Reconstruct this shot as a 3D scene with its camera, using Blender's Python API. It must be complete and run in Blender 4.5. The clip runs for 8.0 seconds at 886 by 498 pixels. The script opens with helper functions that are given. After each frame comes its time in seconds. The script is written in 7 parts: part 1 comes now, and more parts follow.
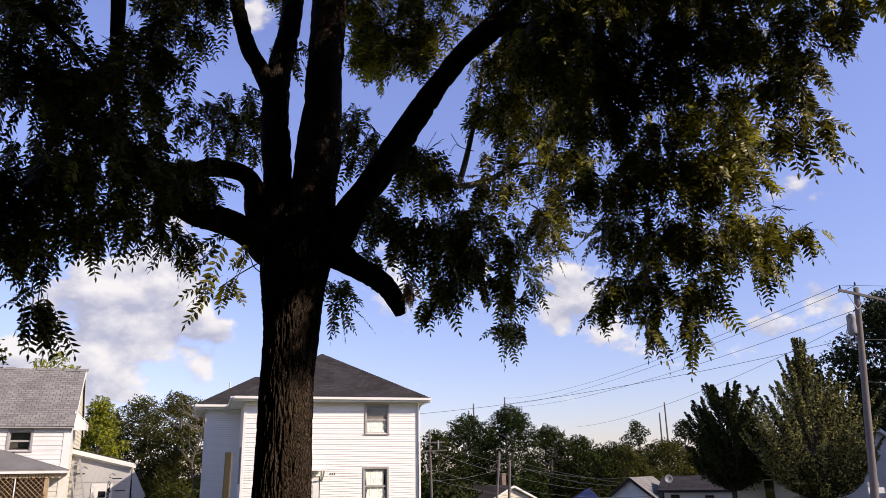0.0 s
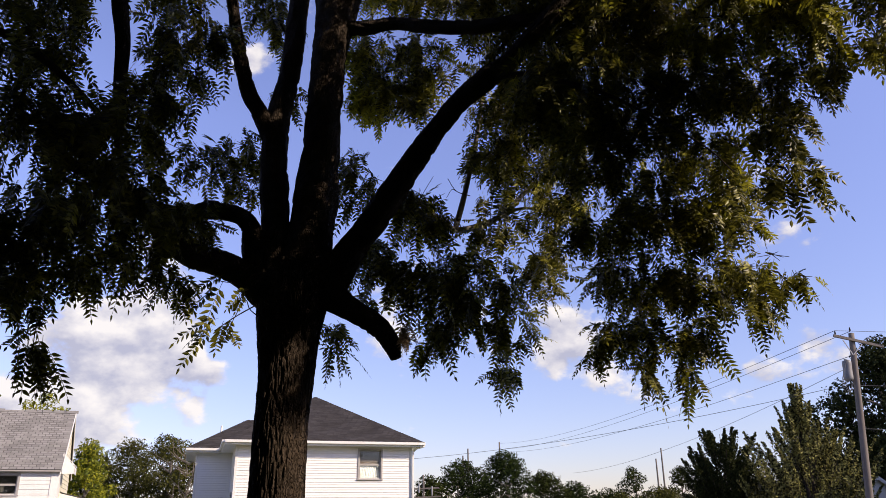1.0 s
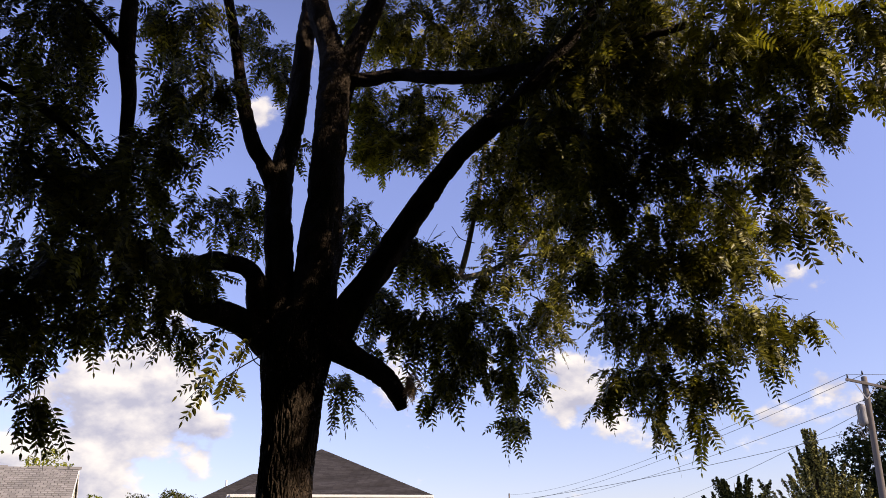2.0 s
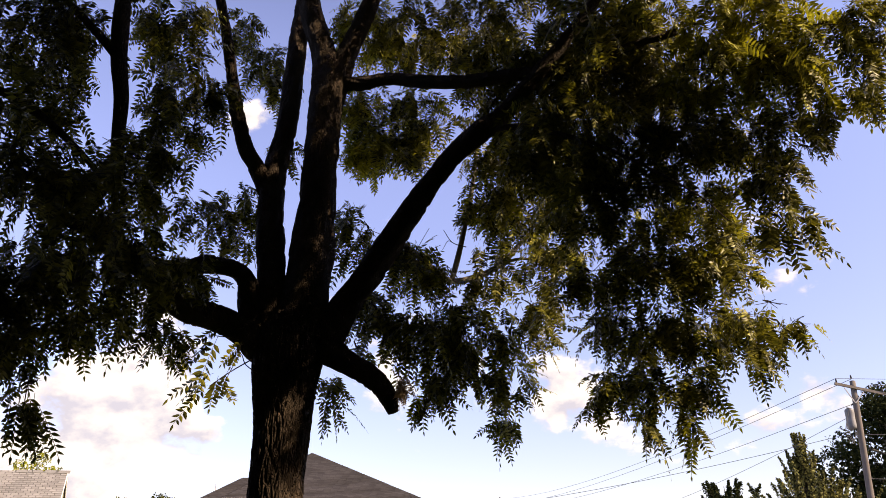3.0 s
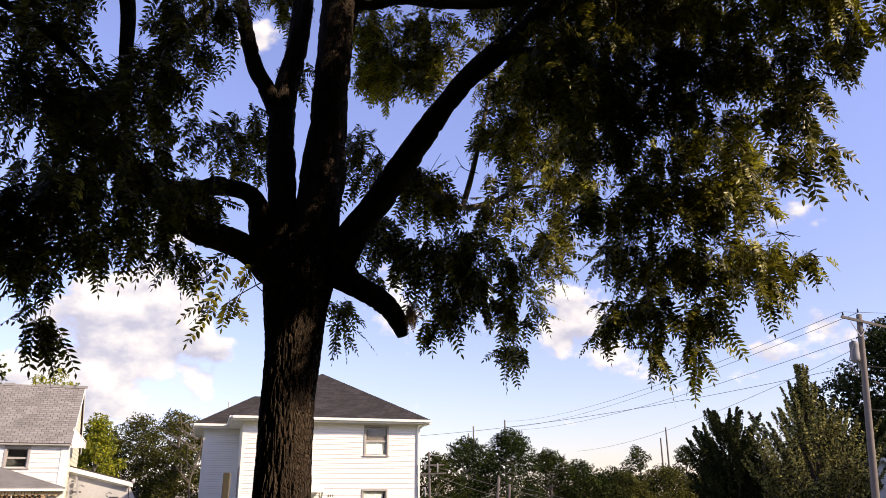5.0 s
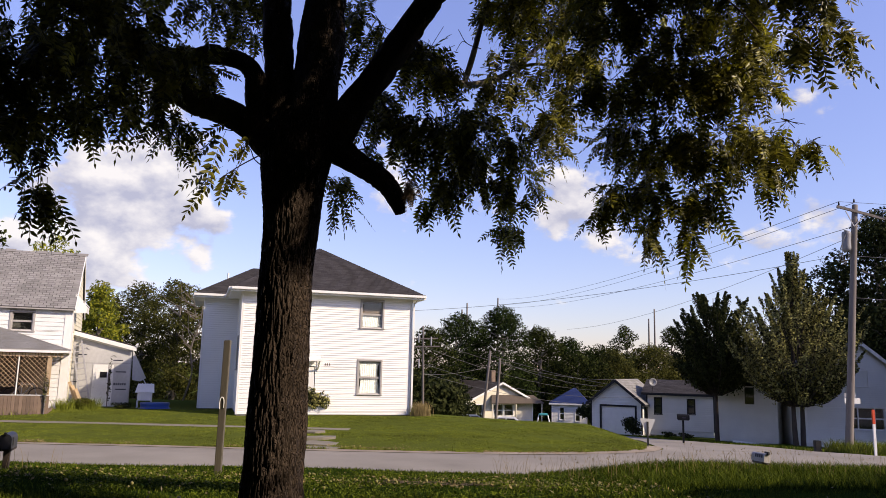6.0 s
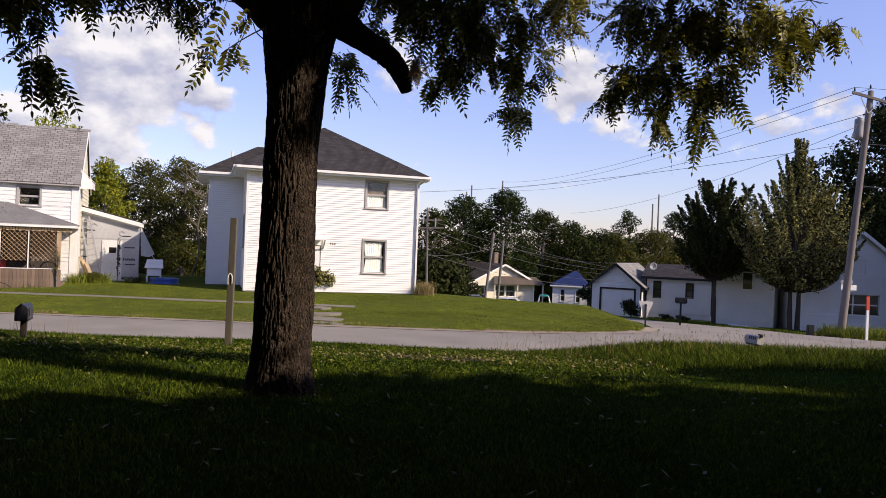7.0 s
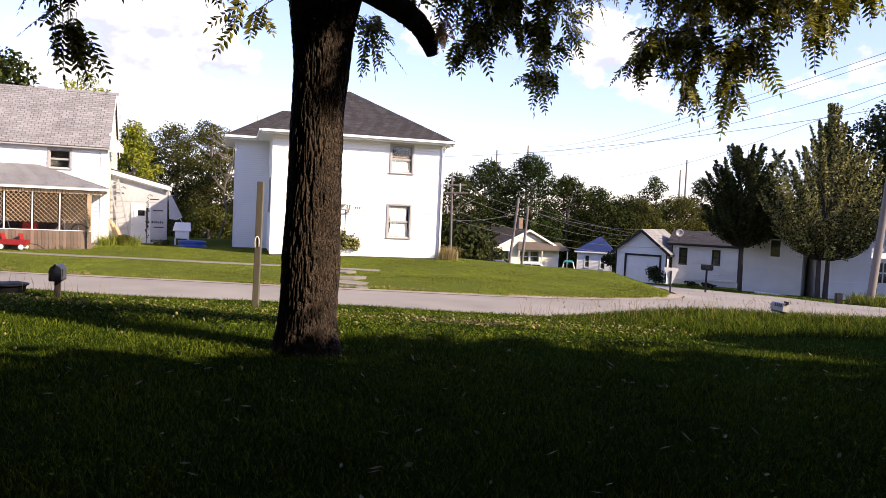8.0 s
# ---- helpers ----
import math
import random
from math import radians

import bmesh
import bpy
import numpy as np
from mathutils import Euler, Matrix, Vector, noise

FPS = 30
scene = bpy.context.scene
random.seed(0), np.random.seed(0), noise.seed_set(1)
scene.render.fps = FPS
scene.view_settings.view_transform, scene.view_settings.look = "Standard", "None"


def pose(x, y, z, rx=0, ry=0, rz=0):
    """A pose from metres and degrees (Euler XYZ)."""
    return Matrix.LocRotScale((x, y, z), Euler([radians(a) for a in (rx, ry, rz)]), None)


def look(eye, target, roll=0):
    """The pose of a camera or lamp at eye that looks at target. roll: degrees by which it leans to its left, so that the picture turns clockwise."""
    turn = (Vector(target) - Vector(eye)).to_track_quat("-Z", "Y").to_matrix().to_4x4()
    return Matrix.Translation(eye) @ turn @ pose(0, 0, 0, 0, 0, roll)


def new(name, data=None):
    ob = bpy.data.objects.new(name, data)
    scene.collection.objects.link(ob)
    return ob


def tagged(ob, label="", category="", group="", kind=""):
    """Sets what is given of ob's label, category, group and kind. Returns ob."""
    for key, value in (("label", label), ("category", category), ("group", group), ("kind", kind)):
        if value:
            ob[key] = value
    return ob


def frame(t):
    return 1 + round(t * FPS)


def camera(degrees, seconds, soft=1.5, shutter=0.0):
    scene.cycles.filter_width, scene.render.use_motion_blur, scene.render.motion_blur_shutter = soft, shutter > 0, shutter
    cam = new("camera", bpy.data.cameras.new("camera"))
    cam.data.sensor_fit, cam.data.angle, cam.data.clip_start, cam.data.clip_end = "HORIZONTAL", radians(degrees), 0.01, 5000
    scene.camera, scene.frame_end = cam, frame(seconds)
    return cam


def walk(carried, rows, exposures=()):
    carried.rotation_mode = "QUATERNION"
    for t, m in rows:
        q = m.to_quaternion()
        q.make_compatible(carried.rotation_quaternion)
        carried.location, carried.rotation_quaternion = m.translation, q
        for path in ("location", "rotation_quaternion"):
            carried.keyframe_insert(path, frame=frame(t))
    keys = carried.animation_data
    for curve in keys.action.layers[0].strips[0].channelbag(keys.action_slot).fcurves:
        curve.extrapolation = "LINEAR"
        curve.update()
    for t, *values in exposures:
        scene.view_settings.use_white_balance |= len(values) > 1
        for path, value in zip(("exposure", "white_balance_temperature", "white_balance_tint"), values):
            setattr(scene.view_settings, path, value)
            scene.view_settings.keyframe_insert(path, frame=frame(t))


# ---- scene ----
cam = camera(60.85, 8.0, soft=0.4)
# seconds, x, y, z, yaw to the left, look up, roll
ROWS = [
    (0.0, 0.000, 0.000, 1.550, 0.00, 16.40, -1.00),
    (0.5, -0.013, -0.036, 1.548, -0.12, 16.41, -0.35),
    (1.0, -0.011, -0.042, 1.556, -0.43, 19.61, -0.73),
    (1.5, -0.001, -0.002, 1.564, -0.09, 22.05, -1.22),
    (1.7, -0.001, -0.002, 1.564, 0.06, 22.67, -1.46),
    (2.8, -0.006, -0.031, 1.559, -0.60, 23.64, -1.32),
    (3.0, -0.006, -0.031, 1.559, -0.77, 23.52, -1.52),
    (3.5, -0.005, -0.020, 1.557, -0.89, 20.93, -1.67),
    (4.0, 0.000, 0.011, 1.554, -0.61, 19.84, -1.24),
    (4.2, 0.000, 0.011, 1.554, -0.41, 19.51, -1.07),
    (5.3, -0.021, 0.003, 1.559, 0.13, 16.02, 0.26),
    (5.5, -0.021, 0.003, 1.559, 0.05, 14.02, 0.61),
    (6.0, -0.023, 0.012, 1.557, -0.15, 8.82, 1.33),
    (6.5, -0.032, -0.005, 1.547, -0.47, 2.09, 2.15),
    (7.0, -0.029, -0.003, 1.545, -0.08, -0.13, 2.25),
    (7.5, -0.026, 0.036, 1.542, 0.75, -2.41, 2.54),
    (7.6, -0.026, 0.026, 1.541, 1.03, -2.83, 2.57),
    (7.7, -0.027, 0.012, 1.540, 1.34, -3.05, 2.60),
    (8.0, -0.032, -0.053, 1.536, 1.65, -2.86, 2.62),
]
EXPOSURES = [(t, stops, kelvin + 850, 16) for t, stops, kelvin in ((0.0, -0.08, 6300), (1.5, 0.0, 6550), (1.7, 0.0, 6600), (2.8, 0.5, 8100), (3.5, 0.52, 8200), (4.0, 0.45, 7800), (5.5, 0.14, 6750), (6.5, -0.1, 6250), (7.0, -0.05, 6250), (7.5, 0.33, 6450), (8.0, 0.7, 6500))]
walk(cam, [(t, pose(x, y, z, 90 + up, 0, yaw) @ pose(0, 0, 0, 0, 0, roll)) for t, x, y, z, yaw, up, roll in ROWS], EXPOSURES)

# ---- sky and sun ----
SUN_AZ, SUN_EL = radians(113), radians(29.5)          # clockwise from +y, above the horizon
SUN = Vector((math.sin(SUN_AZ) * math.cos(SUN_EL), math.cos(SUN_AZ) * math.cos(SUN_EL), math.sin(SUN_EL)))
lamp = bpy.data.lights.new("sun", "SUN")
lamp.energy, lamp.angle, lamp.color = 5.6, radians(0.53), (1.0, 0.90, 0.74)
sun = new("sun", lamp)
sun.matrix_world = look(SUN * 50, (0, 0, 0))

world = bpy.data.worlds.new("sky")
scene.world = world
world.use_nodes = True
wn, wl = world.node_tree.nodes, world.node_tree.links
wn.clear()


def wnode(kind, **values):
    n = wn.new(kind)
    for key, value in values.items():
        n.inputs[key.replace("_", " ")].default_value = value
    return n


def wmath(op, a, b=0.0, clamp=False):
    n = wn.new("ShaderNodeMath")
    n.operation, n.use_clamp = op, clamp
    for i, v in enumerate((a, b)):
        if isinstance(v, (int, float)):
            n.inputs[i].default_value = v
        else:
            wl.new(v, n.inputs[i])
    return n.outputs[0]


sky = wn.new("ShaderNodeTexSky")
sky.sky_type, sky.sun_disc = "NISHITA", False
sky.sun_elevation, sky.sun_rotation = SUN_EL, SUN_AZ
sky.air_density, sky.dust_density, sky.ozone_density = 1.0, 0.4, 2.5
tc = wn.new("ShaderNodeTexCoord")
sep = wn.new("ShaderNodeSeparateXYZ")
wl.new(tc.outputs["Generated"], sep.inputs[0])
# cumulus: puffs gathered into heaps in a low band, thinning out with height
stretch = wn.new("ShaderNodeMapping")
stretch.inputs["Scale"].default_value = (1.0, 1.0, 1.5)
stretch.inputs["Location"].default_value = (0.0, 0.0, 0.0)
wl.new(tc.outputs["Generated"], stretch.inputs[0])
heap = wnode("ShaderNodeTexNoise", Scale=3.6, Detail=1.0, Roughness=0.4)
puff = wnode("ShaderNodeTexNoise", Scale=11.0, Detail=9.0, Roughness=0.55)
for n in (heap, puff):
    wl.new(stretch.outputs[0], n.inputs["Vector"])


def bank(x, y, z, size, gain):
    """A heap of cloud round the direction (x, y, z)."""
    d = wn.new("ShaderNodeVectorMath")
    d.operation = "DISTANCE"
    wl.new(tc.outputs["Generated"], d.inputs[0])
    d.inputs[1].default_value = Vector((x, y, z)).normalized()
    return wmath("MULTIPLY", wmath("SUBTRACT", 1.0, wmath("DIVIDE", d.outputs["Value"], size), True), gain)


low = wmath("SUBTRACT", 1.0, wmath("MULTIPLY", wmath("ABSOLUTE", wmath("SUBTRACT", sep.outputs["Z"], 0.12)), 2.6), True)
cover = wmath("ADD", wmath("MULTIPLY", heap.outputs[0], 0.30), wmath("MULTIPLY", puff.outputs[0], 1.05))
cover = wmath("ADD", cover, wmath("MULTIPLY", low, 0.06))
for b in ((-0.361, 0.896, 0.259, 0.1, 0.3),
          (-0.378, 0.900, 0.217, 0.14, 0.26),
          (-0.442, 0.884, 0.152, 0.17, 0.22),
          (-0.339, 0.919, 0.200, 0.09, 0.2),
          (-0.292, 0.945, 0.144, 0.06, 0.24),
          (-0.471, 0.875, 0.112, 0.12, 0.18),
          (0.161, 0.956, 0.243, 0.085, 0.36),
          (0.121, 0.970, 0.209, 0.07, 0.2),
          (0.227, 0.958, 0.176, 0.06, 0.26),
          (0.051, 0.977, 0.207, 0.05, 0.2),
          (-0.002, 0.995, 0.100, 0.05, 0.2),
          (0.439, 0.877, 0.197, 0.035, 0.22),
          (0.467, 0.867, 0.171, 0.03, 0.2),
          (0.378, 0.911, 0.163, 0.05, 0.14),
          (0.499, 0.825, 0.264, 0.04, 0.16),
          (-0.061, 0.962, 0.265, 0.06, 0.2),
          (-0.225, 0.808, 0.544, 0.06, 0.22)):
    cover = wmath("ADD", cover, bank(*b))
edge = wn.new("ShaderNodeMapRange")
edge.interpolation_type = "SMOOTHSTEP"
edge.inputs["From Min"].default_value, edge.inputs["From Max"].default_value = 0.87, 0.99
wl.new(cover, edge.inputs["Value"])
# billows: the same puffs seen a little higher up tell their sunny side from their grey feet
higher = wn.new("ShaderNodeMapping")
higher.inputs["Location"].default_value = (0.012, 0.0, 0.022)
wl.new(stretch.outputs[0], higher.inputs[0])
above = wnode("ShaderNodeTexNoise", Scale=11.0, Detail=5.0, Roughness=0.5)
wl.new(higher.outputs[0], above.inputs["Vector"])
grey = wn.new("ShaderNodeMapRange")
grey.inputs["From Min"].default_value, grey.inputs["From Max"].default_value = -0.10, 0.13
wl.new(wmath("SUBTRACT", puff.outputs[0], above.outputs[0]), grey.inputs["Value"])
cloud = wn.new("ShaderNodeMix")
cloud.data_type = "RGBA"
cloud.inputs["A"].default_value, cloud.inputs["B"].default_value = (3.2, 3.55, 4.8, 1), (6.3, 6.55, 6.9, 1)
wl.new(grey.outputs[0], cloud.inputs["Factor"])
mixed = wn.new("ShaderNodeMix")
mixed.data_type = "RGBA"
wl.new(wmath("MULTIPLY", edge.outputs[0], 0.95), mixed.inputs["Factor"])
haze = wn.new("ShaderNodeMix")
haze.data_type, haze.blend_type = "RGBA", "MULTIPLY"
haze.inputs["Factor"].default_value = 1.0
rise = wn.new("ShaderNodeMix")
rise.data_type = "RGBA"
rise.inputs["A"].default_value, rise.inputs["B"].default_value = (1.02, 0.96, 1.20, 1), (1.60, 1.40, 1.86, 1)
wl.new(wmath("MULTIPLY", sep.outputs["Z"], 2.1, True), rise.inputs["Factor"])
zenith = wn.new("ShaderNodeMix")          # the sky deepens smoothly towards the zenith
zenith.data_type = "RGBA"
zenith.inputs["B"].default_value = (0.55, 0.52, 0.75, 1)
wl.new(wmath("MULTIPLY", wmath("SUBTRACT", sep.outputs["Z"], 0.62), 3.5, True), zenith.inputs["Factor"])
wl.new(rise.outputs["Result"], zenith.inputs["A"])
wl.new(zenith.outputs["Result"], haze.inputs["B"])
wl.new(sky.outputs[0], haze.inputs["A"])
wl.new(haze.outputs["Result"], mixed.inputs["A"])
wl.new(cloud.outputs["Result"], mixed.inputs["B"])
back = wnode("ShaderNodeBackground", Strength=0.15)
wl.new(mixed.outputs["Result"], back.inputs["Color"])
wl.new(back.outputs[0], wn.new("ShaderNodeOutputWorld").inputs[0])

# ---- materials ----
def material(name, colour, rough=0.8, vary=0.25, scale=3.0, fine=40.0, bump=0.2, bump_size=0.01, metal=0.0, tint=None, per_island=0.0, per_object=0.0, stretch=(1, 1, 1), thin=0.0, spec=0.5):
    """A painted or natural surface: broad stains, fine grain, relief. tint: the colour of the stains. thin: the light that comes through a leaf."""
    m = bpy.data.materials.new(name)
    m.use_nodes = True
    nodes, links = m.node_tree.nodes, m.node_tree.links
    b = nodes["Principled BSDF"]
    b.inputs["Roughness"].default_value, b.inputs["Metallic"].default_value = rough, metal
    b.inputs["Specular IOR Level"].default_value = spec
    co = nodes.new("ShaderNodeTexCoord")
    mp = nodes.new("ShaderNodeMapping")
    mp.inputs["Scale"].default_value = stretch
    links.new(co.outputs["Object"], mp.inputs[0])
    broad, grain = nodes.new("ShaderNodeTexNoise"), nodes.new("ShaderNodeTexNoise")
    for n, s, d in ((broad, scale, 5.0), (grain, fine, 4.0)):
        n.inputs["Scale"].default_value, n.inputs["Detail"].default_value = s, d
        links.new(mp.outputs[0], n.inputs["Vector"])
    both = nodes.new("ShaderNodeMath")
    both.operation = "MULTIPLY_ADD"
    both.inputs[1].default_value = 0.6
    links.new(broad.outputs[0], both.inputs[0])
    half = nodes.new("ShaderNodeMath")
    half.operation = "MULTIPLY"
    half.inputs[1].default_value = 0.4
    links.new(grain.outputs[0], half.inputs[0])
    links.new(half.outputs[0], both.inputs[2])
    level = both.outputs[0]
    for on, node_kind, socket in ((per_island, "ShaderNodeNewGeometry", "Random Per Island"), (per_object, "ShaderNodeObjectInfo", "Random")):
        if on:
            g = nodes.new(node_kind)
            add = nodes.new("ShaderNodeMath")
            add.operation = "MULTIPLY_ADD"
            add.inputs[1].default_value = on
            links.new(g.outputs[socket], add.inputs[0])
            sub = nodes.new("ShaderNodeMath")
            sub.operation = "SUBTRACT"
            sub.inputs[1].default_value = on / 2
            links.new(level, sub.inputs[0])
            links.new(sub.outputs[0], add.inputs[2])
            level = add.outputs[0]
    ramp = nodes.new("ShaderNodeMapRange")
    ramp.inputs["From Min"].default_value, ramp.inputs["From Max"].default_value = 0.3, 0.7
    links.new(level, ramp.inputs["Value"])
    mix = nodes.new("ShaderNodeMix")
    mix.data_type = "RGBA"
    dark = tint or tuple(c * (1 - vary) for c in colour)
    lift = tuple(min(c * (1 + vary * 0.4), 0.9) for c in colour)
    mix.inputs["A"].default_value, mix.inputs["B"].default_value = (*dark, 1), (*lift, 1)
    links.new(ramp.outputs[0], mix.inputs["Factor"])
    links.new(mix.outputs["Result"], b.inputs["Base Color"])
    if bump:
        bp = nodes.new("ShaderNodeBump")
        bp.inputs["Strength"].default_value, bp.inputs["Distance"].default_value = bump, bump_size
        links.new(grain.outputs[0], bp.inputs["Height"])
        links.new(bp.outputs[0], b.inputs["Normal"])
    if thin:
        tr = nodes.new("ShaderNodeBsdfTranslucent")
        links.new(mix.outputs["Result"], tr.inputs["Color"])
        ms = nodes.new("ShaderNodeMixShader")
        ms.inputs[0].default_value = thin
        out = nodes["Material Output"]
        links.new(b.outputs[0], ms.inputs[1])
        links.new(tr.outputs[0], ms.inputs[2])
        links.new(ms.outputs[0], out.inputs["Surface"])
    return m


def furrowed(name, colour):
    """Walnut bark: long interlacing ridges with deep cracks between them."""
    m = material(name, colour, 0.9, 0.5, 5.0, 60, 0.0, spec=0.25)
    nodes, links = m.node_tree.nodes, m.node_tree.links
    co, mp = nodes.new("ShaderNodeTexCoord"), nodes.new("ShaderNodeMapping")
    mp.inputs["Scale"].default_value = (1, 1, 0.25)
    links.new(co.outputs["Object"], mp.inputs[0])
    wob = nodes.new("ShaderNodeTexNoise")
    wob.inputs["Scale"].default_value = 6
    links.new(mp.outputs[0], wob.inputs["Vector"])
    mix = nodes.new("ShaderNodeMix")
    mix.data_type, mix.blend_type = "RGBA", "ADD"
    mix.inputs["Factor"].default_value = 0.12
    links.new(mp.outputs[0], mix.inputs["A"])
    links.new(wob.outputs["Color"], mix.inputs["B"])
    vo = nodes.new("ShaderNodeTexVoronoi")
    vo.feature = "DISTANCE_TO_EDGE"
    vo.inputs["Scale"].default_value = 54
    links.new(mix.outputs["Result"], vo.inputs["Vector"])
    gr = nodes.new("ShaderNodeTexNoise")
    gr.inputs["Scale"].default_value, gr.inputs["Detail"].default_value = 70, 6
    links.new(co.outputs["Object"], gr.inputs["Vector"])
    h = nodes.new("ShaderNodeMath")
    h.operation = "MULTIPLY_ADD"
    h.inputs[1].default_value = 0.3
    plate = nodes.new("ShaderNodeMapRange")
    plate.interpolation_type = "SMOOTHSTEP"
    plate.inputs["From Max"].default_value = 0.2
    links.new(vo.outputs["Distance"], plate.inputs["Value"])
    links.new(gr.outputs[0], h.inputs[0])
    links.new(plate.outputs[0], h.inputs[2])
    bp = nodes.new("ShaderNodeBump")
    bp.inputs["Strength"].default_value, bp.inputs["Distance"].default_value = 1.0, 0.04
    links.new(h.outputs[0], bp.inputs["Height"])
    links.new(bp.outputs[0], nodes["Principled BSDF"].inputs["Normal"])
    return m


WHITE_SIDING = material("white_siding", (0.80, 0.79, 0.76), 0.55, 0.08, 0.6, 30, 0.05, 0.002)
WHITE_TRIM = material("white_trim", (0.78, 0.77, 0.74), 0.5, 0.12, 2.0, 30, 0.05, 0.002)
OLD_SIDING = material("old_white_siding", (0.74, 0.74, 0.72), 0.65, 0.2, 1.2, 25, 0.1, 0.003)
CREAM = material("cream_paint", (0.76, 0.72, 0.55), 0.6, 0.2, 1.5, 20, 0.1, 0.003)
CREAM_SIDING = material("cream_siding", (0.68, 0.62, 0.48), 0.6, 0.15, 1.5, 20, 0.1, 0.003)
GREY_SIDING = material("pale_grey_siding", (0.74, 0.73, 0.69), 0.6, 0.12, 1.0, 20, 0.1, 0.003)
ROOF_DARK = material("dark_shingle", (0.060, 0.055, 0.056), 0.92, 0.35, 1.2, 60, 0.4, 0.004, per_island=0.35, spec=0.2)
ROOF_GREY = material("weathered_shingle", (0.265, 0.255, 0.245), 0.92, 0.3, 0.8, 60, 0.4, 0.004, per_island=0.3, spec=0.2)
ROOF_TAN = material("tan_shingle", (0.25, 0.245, 0.235), 0.92, 0.3, 0.8, 60, 0.4, 0.004, per_island=0.2, spec=0.2)
ROOF_BLUE = material("blue_roof", (0.012, 0.030, 0.12), 0.7, 0.3, 1.0, 30, 0.2, 0.004)
ROOF_BROWN = material("brown_shingle", (0.115, 0.094, 0.076), 0.92, 0.3, 0.8, 60, 0.4, 0.004, spec=0.1)
METAL_ROOF = material("weathered_metal_roof", (0.25, 0.245, 0.24), 0.6, 0.3, 1.0, 30, 0.2, 0.004)
CONCRETE = material("concrete", (0.22, 0.195, 0.15), 0.9, 0.25, 1.5, 60, 0.3, 0.004)
SIDE_ASPHALT = material("dark_worn_asphalt", (0.20, 0.185, 0.175), 0.95, 0.3, 0.5, 90, 0.4, 0.004, spec=0.2)
ASPHALT = material("worn_asphalt", (0.292, 0.266, 0.228), 0.95, 0.3, 0.5, 90, 0.4, 0.004, spec=0.2)
SAND = material("roadside_sand", (0.36, 0.30, 0.23), 0.95, 0.4, 1.2, 40, 0.4, 0.006, spec=0.1)
BLOCK = material("foundation_block", (0.22, 0.20, 0.18), 0.95, 0.35, 2.0, 30, 0.3, 0.004)
# near-lawn soil, coloured darker to carry the shade lying on it
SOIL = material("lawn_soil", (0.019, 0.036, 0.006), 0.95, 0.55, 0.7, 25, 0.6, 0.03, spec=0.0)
# across the street the turf turns paler: sun there is put into the colour
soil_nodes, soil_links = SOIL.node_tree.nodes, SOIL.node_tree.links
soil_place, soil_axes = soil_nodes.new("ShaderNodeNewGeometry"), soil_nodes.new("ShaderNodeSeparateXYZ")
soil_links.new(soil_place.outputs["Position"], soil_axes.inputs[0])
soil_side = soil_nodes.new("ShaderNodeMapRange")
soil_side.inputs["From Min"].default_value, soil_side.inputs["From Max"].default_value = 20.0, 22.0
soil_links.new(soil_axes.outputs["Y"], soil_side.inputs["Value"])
soil_lit_mix = soil_nodes.new("ShaderNodeMix")
soil_lit_mix.data_type = "RGBA"
soil_lit_mix.inputs["B"].default_value = (0.085, 0.104, 0.022, 1)
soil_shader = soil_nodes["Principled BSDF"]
soil_links.new(soil_shader.inputs["Base Color"].links[0].from_socket, soil_lit_mix.inputs["A"])
soil_links.new(soil_side.outputs[0], soil_lit_mix.inputs["Factor"])
soil_links.new(soil_lit_mix.outputs["Result"], soil_shader.inputs["Base Color"])
BARE = material("bare_earth", (0.105, 0.072, 0.042), 0.95, 0.35, 2.0, 30, 0.5, 0.02, spec=0.1)
# darker lawn blades and brighter lot blades carry shade and sun in their colour
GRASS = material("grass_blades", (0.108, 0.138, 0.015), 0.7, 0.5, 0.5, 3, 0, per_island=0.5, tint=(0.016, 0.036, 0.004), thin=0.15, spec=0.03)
LIT_TONE_GRASS = material("lit_tone_grass_blades", (0.205, 0.240, 0.032), 0.8, 0.4, 0.30, 2.2, 0, per_island=0.22, tint=(0.078, 0.092, 0.022), thin=0.15, spec=0.0)
DRY_GRASS = material("dry_grass", (0.30, 0.23, 0.10), 0.7, 0.3, 1.0, 5, 0, per_island=0.4, thin=0.2, spec=0.2)
BARK = furrowed("walnut_bark", (0.074, 0.052, 0.038))
PALE_BARK = material("pale_bark", (0.20, 0.17, 0.14), 0.95, 0.5, 5.0, 55, 0.8, 0.01, stretch=(1, 1, 0.3), spec=0.15)
LEAF = material("walnut_leaf", (0.180, 0.168, 0.023), 0.36, 0.5, 0.9, 6, 0, per_island=0.7, tint=(0.048, 0.050, 0.010), thin=0.33, spec=0.28)
# golden copy of the leaf: sunlight on the crown is put into its colour
LEAF_LIT_GOLD = material("sunlit_tone_walnut_leaf", (0.38, 0.36, 0.030), 0.42, 0.4, 0.9, 6, 0, per_island=0.5, tint=(0.15, 0.15, 0.018), thin=0.4, spec=0.35)
WOOD_LEAF = material("woodland_leaf", (0.042, 0.053, 0.013), 0.8, 0.5, 0.25, 2, 0, per_island=0.8, tint=(0.008, 0.011, 0.004), thin=0.12, spec=0.02)
GREEN_LEAF = material("deep_green_leaf", (0.031, 0.047, 0.012), 0.8, 0.5, 0.25, 2, 0, per_island=0.8, tint=(0.006, 0.010, 0.004), thin=0.12, spec=0.02)
